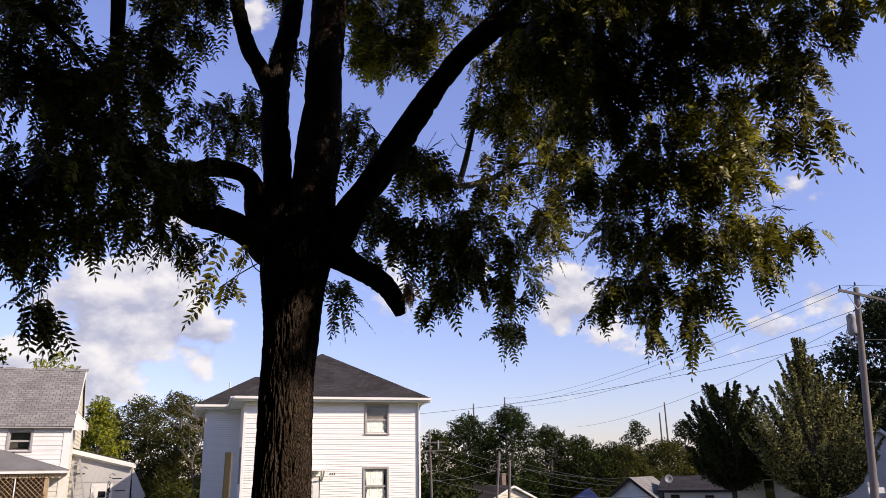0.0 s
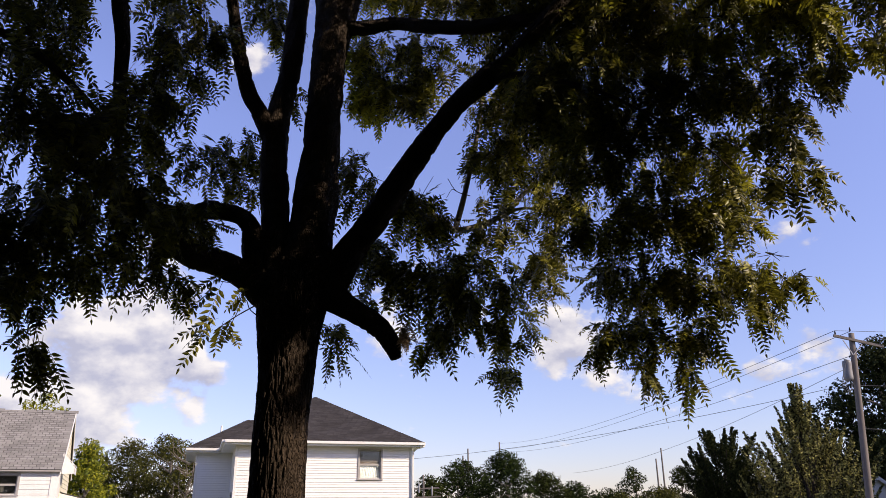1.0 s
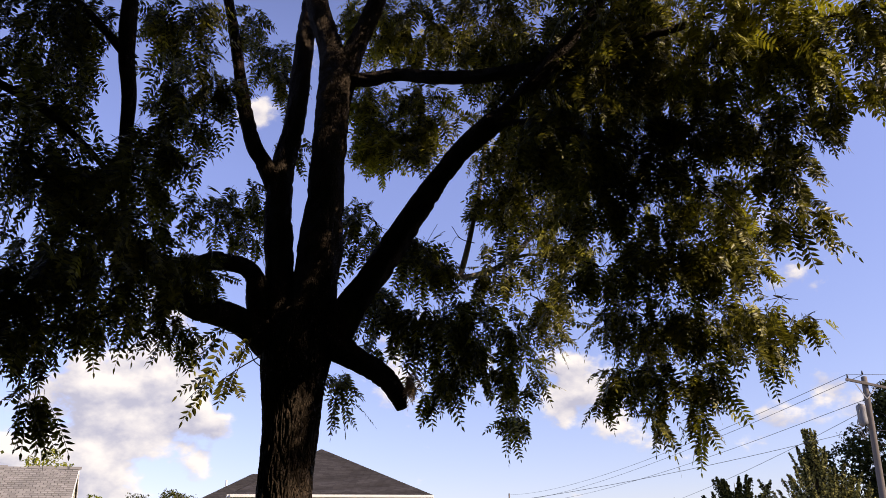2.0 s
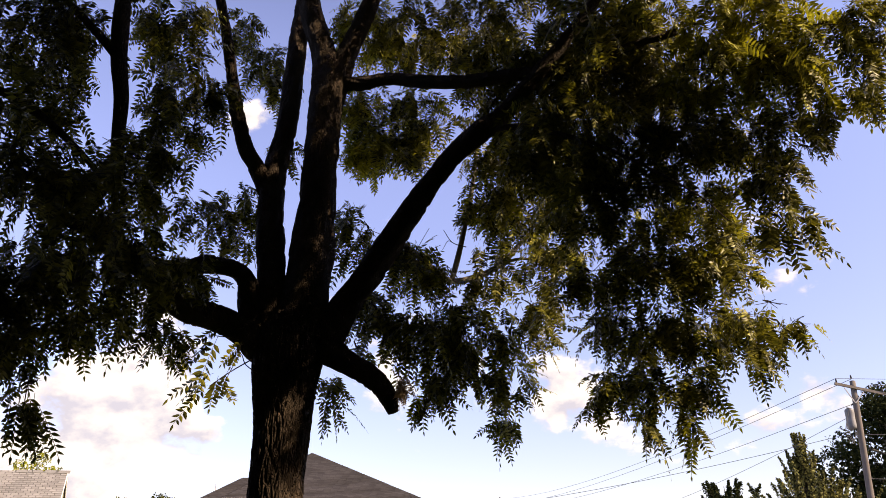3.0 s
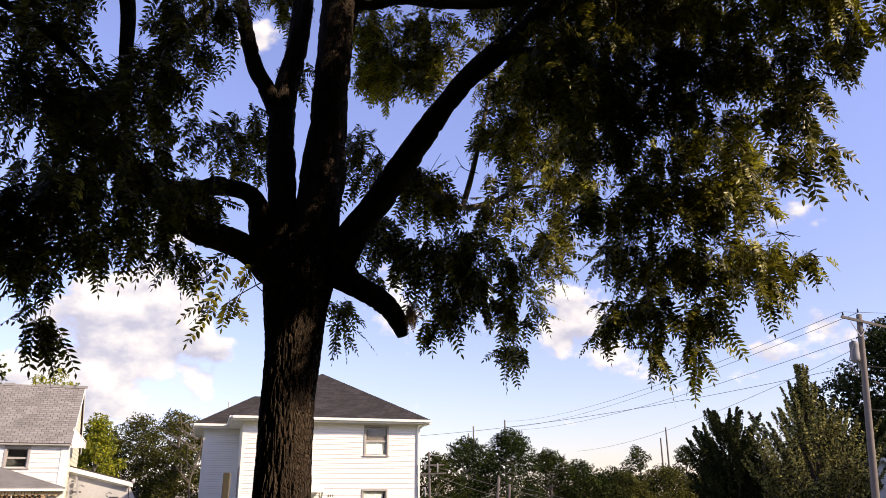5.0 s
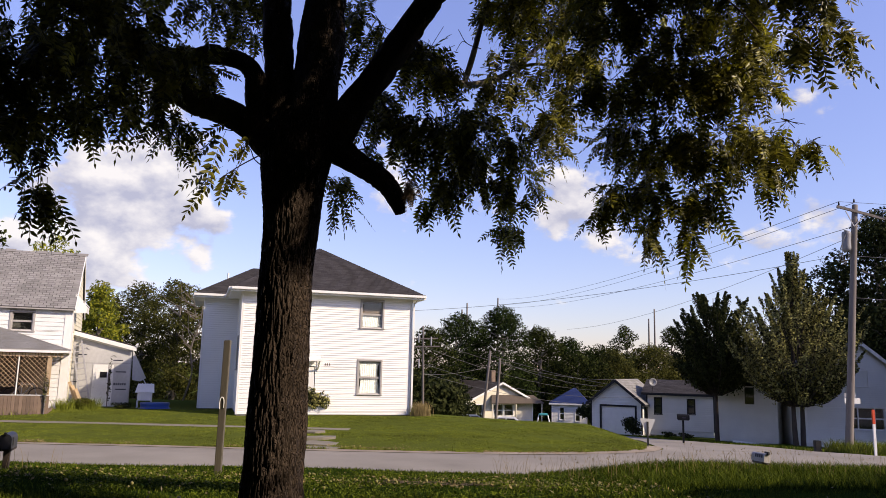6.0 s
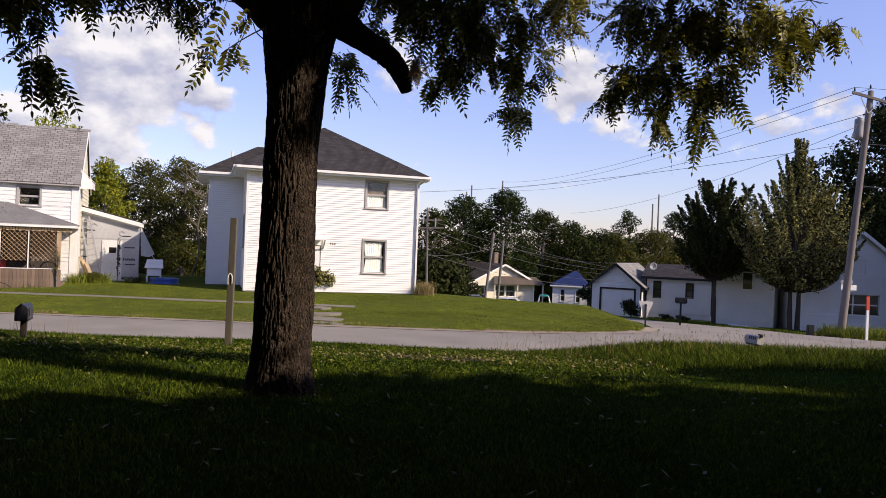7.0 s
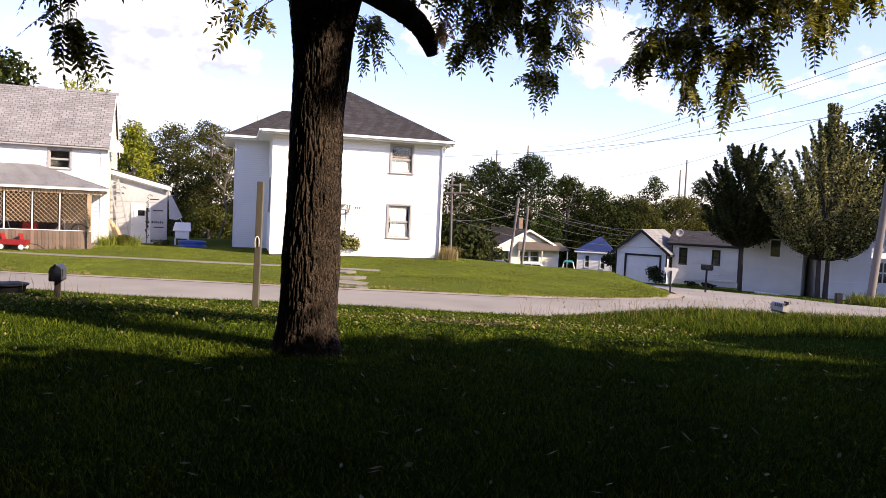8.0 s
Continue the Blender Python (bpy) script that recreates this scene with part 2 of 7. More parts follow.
DARK_LEAF = material("dark_maple_leaf", (0.042, 0.048, 0.016), 0.6, 0.5, 0.4, 2, 0, per_island=0.6, tint=(0.010, 0.015, 0.005), thin=0.15, spec=0.03)
SILVER_LEAF = material("pale_maple_leaf", (0.270, 0.255, 0.085), 0.5, 0.5, 0.4, 2, 0, per_island=0.9, tint=(0.016, 0.018, 0.006), thin=0.2, spec=0.1)
OLIVE_LEAF = material("olive_leaf", (0.100, 0.098, 0.022), 0.65, 0.5, 0.3, 2, 0, per_island=0.6, tint=(0.022, 0.026, 0.007), thin=0.2, spec=0.04)
LIME_LEAF = material("yellow_green_leaf", (0.27, 0.27, 0.02), 0.6, 0.4, 0.4, 2, 0, per_island=0.6, tint=(0.08, 0.11, 0.012), thin=0.3, spec=0.25)
POLE_WOOD = material("weathered_pole", (0.175, 0.152, 0.135), 0.9, 0.4, 3.0, 40, 0.5, 0.006, stretch=(1, 1, 0.1))
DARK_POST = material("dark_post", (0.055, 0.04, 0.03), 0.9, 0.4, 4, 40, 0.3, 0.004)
POST_WOOD = material("treated_post", (0.110, 0.096, 0.070), 0.85, 0.4, 4.0, 40, 0.4, 0.004, stretch=(1, 1, 0.12))
RAW_WOOD = material("raw_lattice_wood", (0.52, 0.38, 0.23), 0.8, 0.35, 4.0, 40, 0.2, 0.003, per_object=0.3)
FENCE_WOOD = material("weathered_board", (0.20, 0.14, 0.10), 0.9, 0.35, 3.0, 40, 0.3, 0.003, per_object=0.4)
DARK_METAL = material("dark_metal", (0.022, 0.022, 0.025), 0.55, 0.3, 6.0, 50, 0.1, 0.002, spec=0.25)
PALE_METAL = material("pale_metal", (0.36, 0.36, 0.37), 0.5, 0.25, 5.0, 50, 0.1, 0.002, metal=0.3)
GREY_STEEL = material("painted_grey_steel", (0.20, 0.20, 0.205), 0.55, 0.25, 5.0, 50, 0.1, 0.002)
CABLE = material("cable", (0.12, 0.118, 0.12), 0.7, 0.2, 3, 20, 0)
FRAME = material("window_frame", (0.36, 0.34, 0.32), 0.5, 0.2, 4.0, 30, 0.05, 0.002)
CURTAIN = material("cloth_curtain", (0.76, 0.76, 0.75), 0.9, 0.2, 3.0, 30, 0.2, 0.01, stretch=(3, 3, 0.4))
DARK_ROOM = material("unlit_room_tone", (0.10, 0.095, 0.09), 0.9, 0.3, 1, 10, 0)
WRAP = material("house_wrap", (0.46, 0.46, 0.46), 0.45, 0.2, 1.2, 8, 0.3, 0.01)
INK = material("printed_ink", (0.03, 0.03, 0.05), 0.6, 0.2, 5, 30, 0)
RED = material("red_plastic", (0.29, 0.018, 0.018), 0.35, 0.15, 4, 30, 0)
BLUE = material("blue_plastic", (0.015, 0.065, 0.28), 0.35, 0.15, 4, 30, 0)
BLACK_PLASTIC = material("black_plastic", (0.010, 0.010, 0.012), 0.6, 0.2, 4, 30, 0, spec=0.2)
ORANGE = material("orange_plastic", (0.60, 0.07, 0.02), 0.4, 0.15, 4, 30, 0)
TEAL = material("teal_plastic", (0.05, 0.35, 0.36), 0.4, 0.15, 4, 30, 0)
DEAD_WOOD = material("bleached_deadwood", (0.30, 0.20, 0.11), 0.9, 0.4, 6, 60, 0.5, 0.006)
WALNUT_HUSK = material("walnut_husk", (0.22, 0.20, 0.06), 0.7, 0.4, 8, 60, 0.1, 0.002, per_object=0.5)


def glass(name):
    m = bpy.data.materials.new(name)
    m.use_nodes = True
    b = m.node_tree.nodes["Principled BSDF"]
    b.inputs["Base Color"].default_value = (0.8, 0.85, 0.86, 1)
    b.inputs["Roughness"].default_value, b.inputs["Transmission Weight"].default_value, b.inputs["IOR"].default_value = 0.03, 1.0, 1.45
    return m


GLASS = glass("window_glass")


# ---- mesh helpers ----
def link_mesh(name, bm, mat):
    me = bpy.data.meshes.new(name)
    bm.to_mesh(me)
    bm.free()
    me.materials.append(mat)
    return new(name, me)


def part(name, bm, mat, parent, label=""):
    ob = link_mesh(name, bm, mat)
    ob.parent = parent
    return tagged(ob, label)


def shared(name, me, parent, m=None):
    ob = new(name, me)
    ob.parent = parent
    if m is not None:
        ob.matrix_local = m
    return ob


def thing(name, m, label, category, group=""):
    ob = new(name)
    ob.empty_display_size = 0.2
    ob.matrix_world = m
    return tagged(ob, label, category, group)


def raw_mesh(name, verts, faces, mat, smooth=False):
    """verts: an array n x 3; faces: an array m x 3 or m x 4 of indices."""
    me = bpy.data.meshes.new(name)
    verts, faces = np.asarray(verts, np.float32), np.asarray(faces, np.int32)
    k = faces.shape[1]
    me.vertices.add(len(verts))
    me.vertices.foreach_set("co", verts.ravel())
    me.loops.add(faces.size)
    me.loops.foreach_set("vertex_index", faces.ravel())
    me.polygons.add(len(faces))
    me.polygons.foreach_set("loop_start", np.arange(0, faces.size, k, dtype=np.int32))
    me.polygons.foreach_set("use_smooth", np.full(len(faces), smooth))
    me.update(calc_edges=True)
    me.validate()
    me.materials.append(mat)
    return me


def box(bm, x0, x1, y0, y1, z0, z1, bevel=0.0):
    r = bmesh.ops.create_cube(bm, size=1, matrix=Matrix.LocRotScale(((x0 + x1) / 2, (y0 + y1) / 2, (z0 + z1) / 2), None, (abs(x1 - x0), abs(y1 - y0), abs(z1 - z0))))
    if bevel:
        edges = list({e for v in r["verts"] for e in v.link_edges})
        bmesh.ops.bevel(bm, geom=edges, offset=bevel, segments=2, affect="EDGES")
    return bm


def boxed(x0, x1, y0, y1, z0, z1, bevel=0.0):
    return box(bmesh.new(), x0, x1, y0, y1, z0, z1, bevel)


def poly(bm, points):
    return bm.faces.new([bm.verts.new(p) for p in points])


def slab(bm, points, depth):
    """A flat piece with the outline points, thickened by the vector depth."""
    d = Vector(depth)
    low = [bm.verts.new(p) for p in points]
    high = [bm.verts.new(Vector(p) + d) for p in points]
    bm.faces.new(low)
    bm.faces.new(high[::-1])
    n = len(low)
    for i in range(n):
        bm.faces.new((low[(i + 1) % n], low[i], high[i], high[(i + 1) % n]))
    return bm


def beam(bm, a, b, w, h, up=(0, 0, 1)):
    """A bar of section w x h from a to b."""
    a, b = Vector(a), Vector(b)
    along = (b - a).normalized()
    side = along.cross(Vector(up))
    side = side.normalized() if side.length > 1e-4 else Vector((1, 0, 0))
    top = side.cross(along)
    q = [side * (w / 2) * i + top * (h / 2) * j for i, j in ((-1, -1), (1, -1), (1, 1), (-1, 1))]
    lo, hi = [bm.verts.new(a + c) for c in q], [bm.verts.new(b + c) for c in q]
    bm.faces.new(lo[::-1])
    bm.faces.new(hi)
    for i in range(4):
        bm.faces.new((lo[i], lo[(i + 1) % 4], hi[(i + 1) % 4], hi[i]))
    return bm


def curve_points(pts, steps):
    """Catmull-Rom through pts (each x, y, z, radius)."""
    p = np.array(pts, float)
    p = np.vstack([2 * p[0] - p[1], p, 2 * p[-1] - p[-2]])
    out = []
    for i in range(1, len(p) - 2):
        for s in np.linspace(0, 1, steps, endpoint=False):
            a, b, c, d = p[i - 1], p[i], p[i + 1], p[i + 2]
            out.append(0.5 * (2 * b + (c - a) * s + (2 * a - 5 * b + 4 * c - d) * s ** 2 + (3 * b - a - 3 * c + d) * s ** 3))
    out.append(p[-2])
    return np.array(out)


def tube(pts, sides=10, steps=6, rough=0.0, ridges=0.0, closed=True):
    """Vertices and quads of a limb through pts (x, y, z, radius); rough: lumps; ridges: the depth of furrowed bark."""
    c = curve_points(pts, steps)
    t = np.gradient(c[:, :3], axis=0)
    t /= np.linalg.norm(t, axis=1, keepdims=True) + 1e-9
    ref = np.array([0.0, -1.0, 0.0]) if abs(t[0][1]) < 0.9 else np.array([1.0, 0.0, 0.0])
    verts = []
    ang = np.linspace(0, 2 * np.pi, sides, endpoint=False)
    length = 0.0
    for i in range(len(c)):
        if i:
            length += np.linalg.norm(c[i, :3] - c[i - 1, :3])
        u = ref - t[i] * ref.dot(t[i])
        u /= np.linalg.norm(u)
        ref = u
        w = np.cross(t[i], u)
        for a in ang:
            d = u * np.cos(a) + w * np.sin(a)
            r = max(c[i, 3], 0.002)
            if rough or ridges:
                q = Vector((d[0] * 1.5, d[1] * 1.5, length * 1.6))
                r *= 1 + rough * noise.noise(q * 1.3)
                if ridges:
                    f = noise.noise(Vector((d[0] * 10.5 * c[i, 3] / 0.28, d[1] * 10.5 * c[i, 3] / 0.28, length * 5.2 + 3)))
                    g = noise.noise(Vector((d[0] * 17 * c[i, 3] / 0.28, d[1] * 17 * c[i, 3] / 0.28, length * 11)))
                    r += ridges * (0.35 - 1.7 * math.exp(-(f / 0.14) ** 2) + 0.45 * g)
            verts.append(c[i, :3] + d * r)
    n = len(c)
    i, j = np.meshgrid(np.arange(n - 1), np.arange(sides), indexing="ij")
    a, b = i * sides + j, i * sides + (j + 1) % sides
    faces = np.stack([a, b, b + sides, a + sides], -1).reshape(-1, 4)
    if closed:
        verts.append(c[-1, :3] + t[-1] * c[-1, 3] * 0.3)
        k = len(verts) - 1
        last = (n - 1) * sides
        caps = np.array([(last + q, last + (q + 1) % sides, k, k) for q in range(sides)])
        return np.array(verts), faces, caps
    return np.array(verts), faces, None


def limb(name, pts, mat, parent, sides=10, steps=6, rough=0.1, ridges=0.0, label=""):
    v, f, caps = tube(pts, sides, steps, rough, ridges)
    bm = bmesh.new()
    bv = [bm.verts.new(p) for p in v]
    for q in f:
        bm.faces.new([bv[k] for k in q]).smooth = True
    for q in caps:
        bm.faces.new([bv[k] for k in q[:3]]).smooth = True
    return part(name, bm, mat, parent, label)


def merge(pieces):
    """Joins (verts, faces) arrays of equal face size."""
    v, f, n = [], [], 0
    for pv, pf in pieces:
        v.append(pv)
        f.append(pf + n)
        n += len(pv)
    return np.concatenate(v), np.concatenate(f)

# ---- ground ----
def smooth(a, b, v):
    s = np.clip((np.asarray(v, float) - a) / (b - a), 0, 1)
    return s * s * (3 - 2 * s)


def ground_z(x, y):
    """Height of the lawn, the bank, the street and the lots behind it."""
    x, y = np.asarray(x, float), np.asarray(y, float)
    knoll = -0.05 - 0.40 * smooth(8.5, 15.5, y) * (1 - 0.55 * smooth(1.5, 5.5, x))
    near = knoll + (-1.25 - knoll) * smooth(14.8, 18.2, y)
    lot = -1.25 + 0.22 * smooth(25.2, 30, y) + 0.2 * smooth(31, 36, y) - 0.04 * np.clip(x, 0, 9) * smooth(25.2, 31, y)
    fall = -1.25 - 0.065 * np.clip(y - 27, 0, 60) - 0.03 * np.clip(x - 12, 0, 30) * smooth(24, 34, y)
    k = smooth(7.0, 10.5, x) * smooth(25.2, 30, y)
    k = np.maximum(k, smooth(37.5, 48, y) * smooth(-2.5, 1.0, x))
    k = np.maximum(k, smooth(44, 75, y))
    far = lot * (1 - k) + fall * k
    z = np.where(y < 21.5, near, far)
    return z + 0.02 * np.sin(x * 0.9 + 1) * np.sin(y * 0.7) * smooth(3, 6, np.abs(y - 21.5))


def gz(x, y):
    return float(ground_z(x, y))


def axis(fine_lo, fine_hi, step, far):
    a = list(np.arange(fine_lo, fine_hi, step))
    lo, hi, d = fine_lo, fine_hi, step
    while hi < far:
        a.append(hi)
        d *= 1.35
        hi += d
    d = step
    while lo > -far:
        d *= 1.35
        lo -= d
        a.append(lo)
    return np.array(sorted(a + [far + 200, -far - 200]))


def sheet(name, xs, ys, lift, mat, wobble=0.0):
    X, Y = np.meshgrid(xs, ys)
    Z = ground_z(X, Y) + lift
    if wobble:
        Z = Z + wobble * np.array([noise.noise(Vector((a * 1.7, b * 1.7, 0))) for a, b in zip(X.ravel(), Y.ravel())]).reshape(X.shape) * (np.abs(Y - 21.5) > 4.2)
    n, m = X.shape
    i, j = np.meshgrid(np.arange(n - 1), np.arange(m - 1), indexing="ij")
    a = i * m + j
    faces = np.stack([a, a + 1, a + m + 1, a + m], -1).reshape(-1, 4)
    return raw_mesh(name, np.stack([X, Y, Z], -1).reshape(-1, 3), faces, mat, True)


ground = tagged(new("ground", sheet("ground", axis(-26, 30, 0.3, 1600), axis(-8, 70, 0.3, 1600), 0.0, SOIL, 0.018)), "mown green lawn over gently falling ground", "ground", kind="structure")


def ribbon(name, left, right, lift, mat, cols=10, step=0.6):
    """A strip of paving laid on the ground between two lines of x, y."""
    l, r = curve_points([(*p, 0, 0) for p in left], 24)[:, :2], curve_points([(*p, 0, 0) for p in right], 24)[:, :2]
    s = np.linspace(0, 1, cols)
    X = l[:, None, 0] * (1 - s) + r[:, None, 0] * s
    Y = l[:, None, 1] * (1 - s) + r[:, None, 1] * s
    Z = ground_z(X, Y) + lift
    n, m = X.shape
    i, j = np.meshgrid(np.arange(n - 1), np.arange(m - 1), indexing="ij")
    a = i * m + j
    return raw_mesh(name, np.stack([X, Y, Z], -1).reshape(-1, 3), np.stack([a, a + m, a + m + 1, a + 1], -1).reshape(-1, 4), mat, True)


road = tagged(new("road", ribbon("road", [(-70, 25.0), (-12, 25.0), (0, 25.0), (4.5, 25.6), (7.6, 27.2), (8.6, 30), (9.5, 38), (10.4, 50), (10.4, 64)],
                                [(-70, 17.8), (-12, 17.8), (0, 17.8), (9, 17.6), (16, 22), (18.8, 34), (17.9, 40), (16.4, 46), (12.8, 64)], 0.03, ASPHALT, 18)), "worn pale grey asphalt street with patched edges", "road", kind="structure")
tagged(new("road_side", ribbon("road_side", [(9, 26.2), (15, 32.5), (18.6, 34), (40, 37), (90, 40)], [(9, 17.6), (18, 18.5), (30, 20), (50, 22), (90, 25)], 0.022, SIDE_ASPHALT, 18)), "worn grey asphalt street arm at the junction", "road", kind="structure")
sidewalk = tagged(new("pavement", ribbon("pavement", [(-60, 31.45), (-20, 31.42), (-14, 31.5), (-8, 31.35), (-3.5, 31.3)], [(-60, 30.6), (-20, 30.65), (-14, 30.55), (-8, 30.6), (-3.5, 30.5)], 0.012, CONCRETE, 4)), "old concrete sidewalk sunk into the lawn", "pavement", kind="structure")


# ---- the black walnut on the lawn ----
walnut = thing("walnut_tree", pose(0, 0, 0), "tall black walnut with furrowed dark bark and drooping compound leaves", "tree")
limb("trunk", [(-1.70, 8.00, -0.25, 0.47), (-1.70, 8.00, -0.05, 0.392), (-1.70, 8.00, 0.12, 0.342), (-1.69, 8.00, 0.40, 0.312), (-1.68, 8.00, 1.01, 0.298), (-1.67, 8.00, 1.92, 0.280), (-1.67, 8.00, 2.52, 0.276),
               (-1.64, 8.00, 3.00, 0.290), (-1.64, 8.00, 3.40, 0.328), (-1.63, 8.00, 3.72, 0.372), (-1.60, 8.00, 3.98, 0.36), (-1.56, 8.00, 4.25, 0.28)], BARK, walnut, 240, 26, 0.05, 0.017)
limb("limb", [(-1.90, 8.00, 3.97, 0.249), (-2.15, 7.95, 4.12, 0.168), (-2.40, 7.80, 4.21, 0.148), (-2.58, 7.50, 4.20, 0.143), (-2.76, 7.20, 4.32, 0.138), (-2.93, 6.90, 4.48, 0.112), (-3.11, 6.60, 4.59, 0.082), (-3.31, 6.30, 4.64, 0.052), (-3.53, 6.10, 4.66, 0.031)], BARK, walnut, 28, 12, 0.14, 0.012)
limb("limb", [(-2.00, 8.00, 4.13, 0.138), (-2.07, 7.90, 4.40, 0.126), (-2.09, 7.80, 4.63, 0.107), (-2.26, 7.80, 4.78, 0.095), (-2.52, 7.70, 4.80, 0.100), (-2.79, 7.60, 4.71, 0.092), (-3.02, 7.40, 4.69, 0.072), (-3.38, 7.20, 4.80, 0.047), (-3.73, 7.00, 4.60, 0.029)], BARK, walnut, 28, 12, 0.14, 0.012)
limb("limb", [(-1.78, 8.00, 4.03, 0.212), (-1.86, 8.00, 4.70, 0.167), (-1.94, 8.05, 5.44, 0.154), (-1.95, 8.10, 6.08, 0.152), (-1.87, 8.20, 6.78, 0.130), (-1.84, 8.30, 7.46, 0.127), (-1.83, 8.40, 8.28, 0.125), (-1.78, 8.50, 9.26, 0.122), (-1.75, 8.60, 10.91, 0.105), (-1.86, 8.70, 13.05, 0.075)], BARK, walnut, 28, 12, 0.14, 0.012)
limb("limb", [(-1.98, 8.10, 5.88, 0.124), (-2.11, 8.00, 6.14, 0.103), (-2.26, 7.90, 6.40, 0.096), (-2.38, 7.80, 6.83, 0.083), (-2.46, 7.70, 7.30, 0.070), (-2.56, 7.60, 7.92, 0.064), (-2.68, 7.50, 8.47, 0.058), (-2.87, 7.30, 9.33, 0.044)], BARK, walnut, 28, 12, 0.14, 0.012)
limb("limb", [(-1.53, 8.00, 3.96, 0.286), (-1.46, 8.00, 4.56, 0.269), (-1.41, 8.00, 5.26, 0.238), (-1.37, 8.00, 6.17, 0.213), (-1.34, 8.00, 6.98, 0.214), (-1.30, 8.00, 7.50, 0.226), (-1.41, 8.00, 7.95, 0.163), (-1.59, 8.00, 8.61, 0.145), (-1.72, 8.00, 9.62, 0.127), (-1.77, 8.00, 11.52, 0.085)], BARK, walnut, 28, 12, 0.14, 0.012)
limb("limb", [(-1.28, 8.00, 7.28, 0.202), (-1.13, 8.00, 7.72, 0.147), (-0.93, 7.90, 8.18, 0.119), (-0.74, 7.80, 8.61, 0.105), (-0.47, 7.60, 9.19, 0.083), (-0.15, 7.40, 10.20, 0.062)], BARK, walnut, 28, 12, 0.14, 0.012)
limb("limb", [(-1.21, 8.00, 7.39, 0.102), (-0.83, 7.90, 7.33, 0.086), (-0.47, 7.80, 7.31, 0.078), (-0.04, 7.60, 7.11, 0.083), (0.43, 7.40, 6.96, 0.081), (0.88, 7.20, 6.89, 0.072), (1.37, 7.00, 6.80, 0.064), (1.95, 6.70, 6.78, 0.050), (2.62, 6.40, 6.82, 0.036)], BARK, walnut, 28, 12, 0.14, 0.012)
limb("limb", [(-1.25, 8.00, 3.95, 0.212), (-1.03, 7.95, 4.33, 0.170), (-0.75, 7.85, 4.69, 0.152), (-0.42, 7.70, 5.14, 0.147), (-0.13, 7.55, 5.53, 0.128), (0.20, 7.40, 5.90, 0.115), (0.52, 7.20, 6.11, 0.127), (0.81, 7.10, 6.30, 0.095), (1.09, 6.90, 6.56, 0.081), (1.47, 6.70, 6.94, 0.069), (1.85, 6.50, 7.39, 0.056), (2.24, 6.30, 7.92, 0.044)], BARK, walnut, 28, 12, 0.14, 0.012)
limb("limb", [(0.52, 7.20, 6.09, 0.042), (0.82, 7.00, 6.06, 0.034), (1.21, 6.80, 5.87, 0.028), (1.68, 6.60, 5.57, 0.021), (2.10, 6.40, 5.18, 0.014), (2.51, 6.30, 4.81, 0.008), (2.70, 6.20, 4.50, 0.006)], BARK, walnut, 12, 6, 0.14, 0.0)
limb("limb", [(-1.21, 8.00, 3.92, 0.186), (-0.95, 7.90, 3.70, 0.128), (-0.73, 7.85, 3.55, 0.120), (-0.57, 7.80, 3.39, 0.107), (-0.50, 7.78, 3.26, 0.088), (-0.46, 7.77, 3.13, 0.052)], BARK, walnut, 28, 12, 0.14, 0.012, "broken stub of a limb")
limb("limb", [(-0.49, 8.20, 5.33, 0.042), (-0.09, 8.90, 5.24, 0.040), (0.20, 9.40, 5.20, 0.042), (0.60, 9.70, 5.37, 0.043), (0.99, 9.90, 5.66, 0.040), (1.36, 10.10, 6.11, 0.036), (1.82, 10.30, 6.34, 0.027), (2.50, 10.50, 6.32, 0.022)], PALE_BARK, walnut, 12, 6, 0.14, 0.0)
limb("limb", [(0.23, 9.40, 5.21, 0.038), (0.33, 9.40, 5.57, 0.038), (0.46, 9.40, 6.12, 0.034), (0.58, 9.40, 6.74, 0.030), (0.67, 9.40, 7.39, 0.025)], PALE_BARK, walnut, 12, 6, 0.14, 0.0)
limb("limb", [(0.85, 9.80, 5.55, 0.030), (1.05, 9.70, 5.59, 0.024), (1.31, 9.60, 5.57, 0.019), (1.69, 9.60, 5.41, 0.014)], PALE_BARK, walnut, 12, 6, 0.14, 0.0)
limb("limb", [(-2.85, 6.45, 4.30, 0.020), (-3.0, 6.35, 4.85, 0.035), (-3.06, 6.30, 5.48, 0.058), (-3.05, 6.20, 5.94, 0.072), (-3.10, 6.10, 6.41, 0.085), (-3.11, 6.00, 7.04, 0.081), (-3.15, 6.00, 7.97, 0.072), (-3.02, 6.50, 10.19, 0.071), (-2.40, 7.60, 13.12, 0.087)], BARK, walnut, 12, 6, 0.14, 0.0)
limb("limb", [(-3.08, 6.10, 6.34, 0.045), (-3.22, 6.00, 6.51, 0.045), (-3.44, 5.90, 6.74, 0.039), (-3.73, 5.70, 7.00, 0.033)], BARK, walnut, 12, 6, 0.14, 0.0)
limb("limb", [(-4.23, 5.60, 5.85, 0.041), (-4.02, 5.80, 5.81, 0.042), (-3.79, 6.00, 5.72, 0.043), (-3.54, 6.10, 5.53, 0.038), (-3.33, 6.20, 5.33, 0.032), (-3.18, 6.30, 5.16, 0.022)], BARK, walnut, 12, 6, 0.14, 0.0)

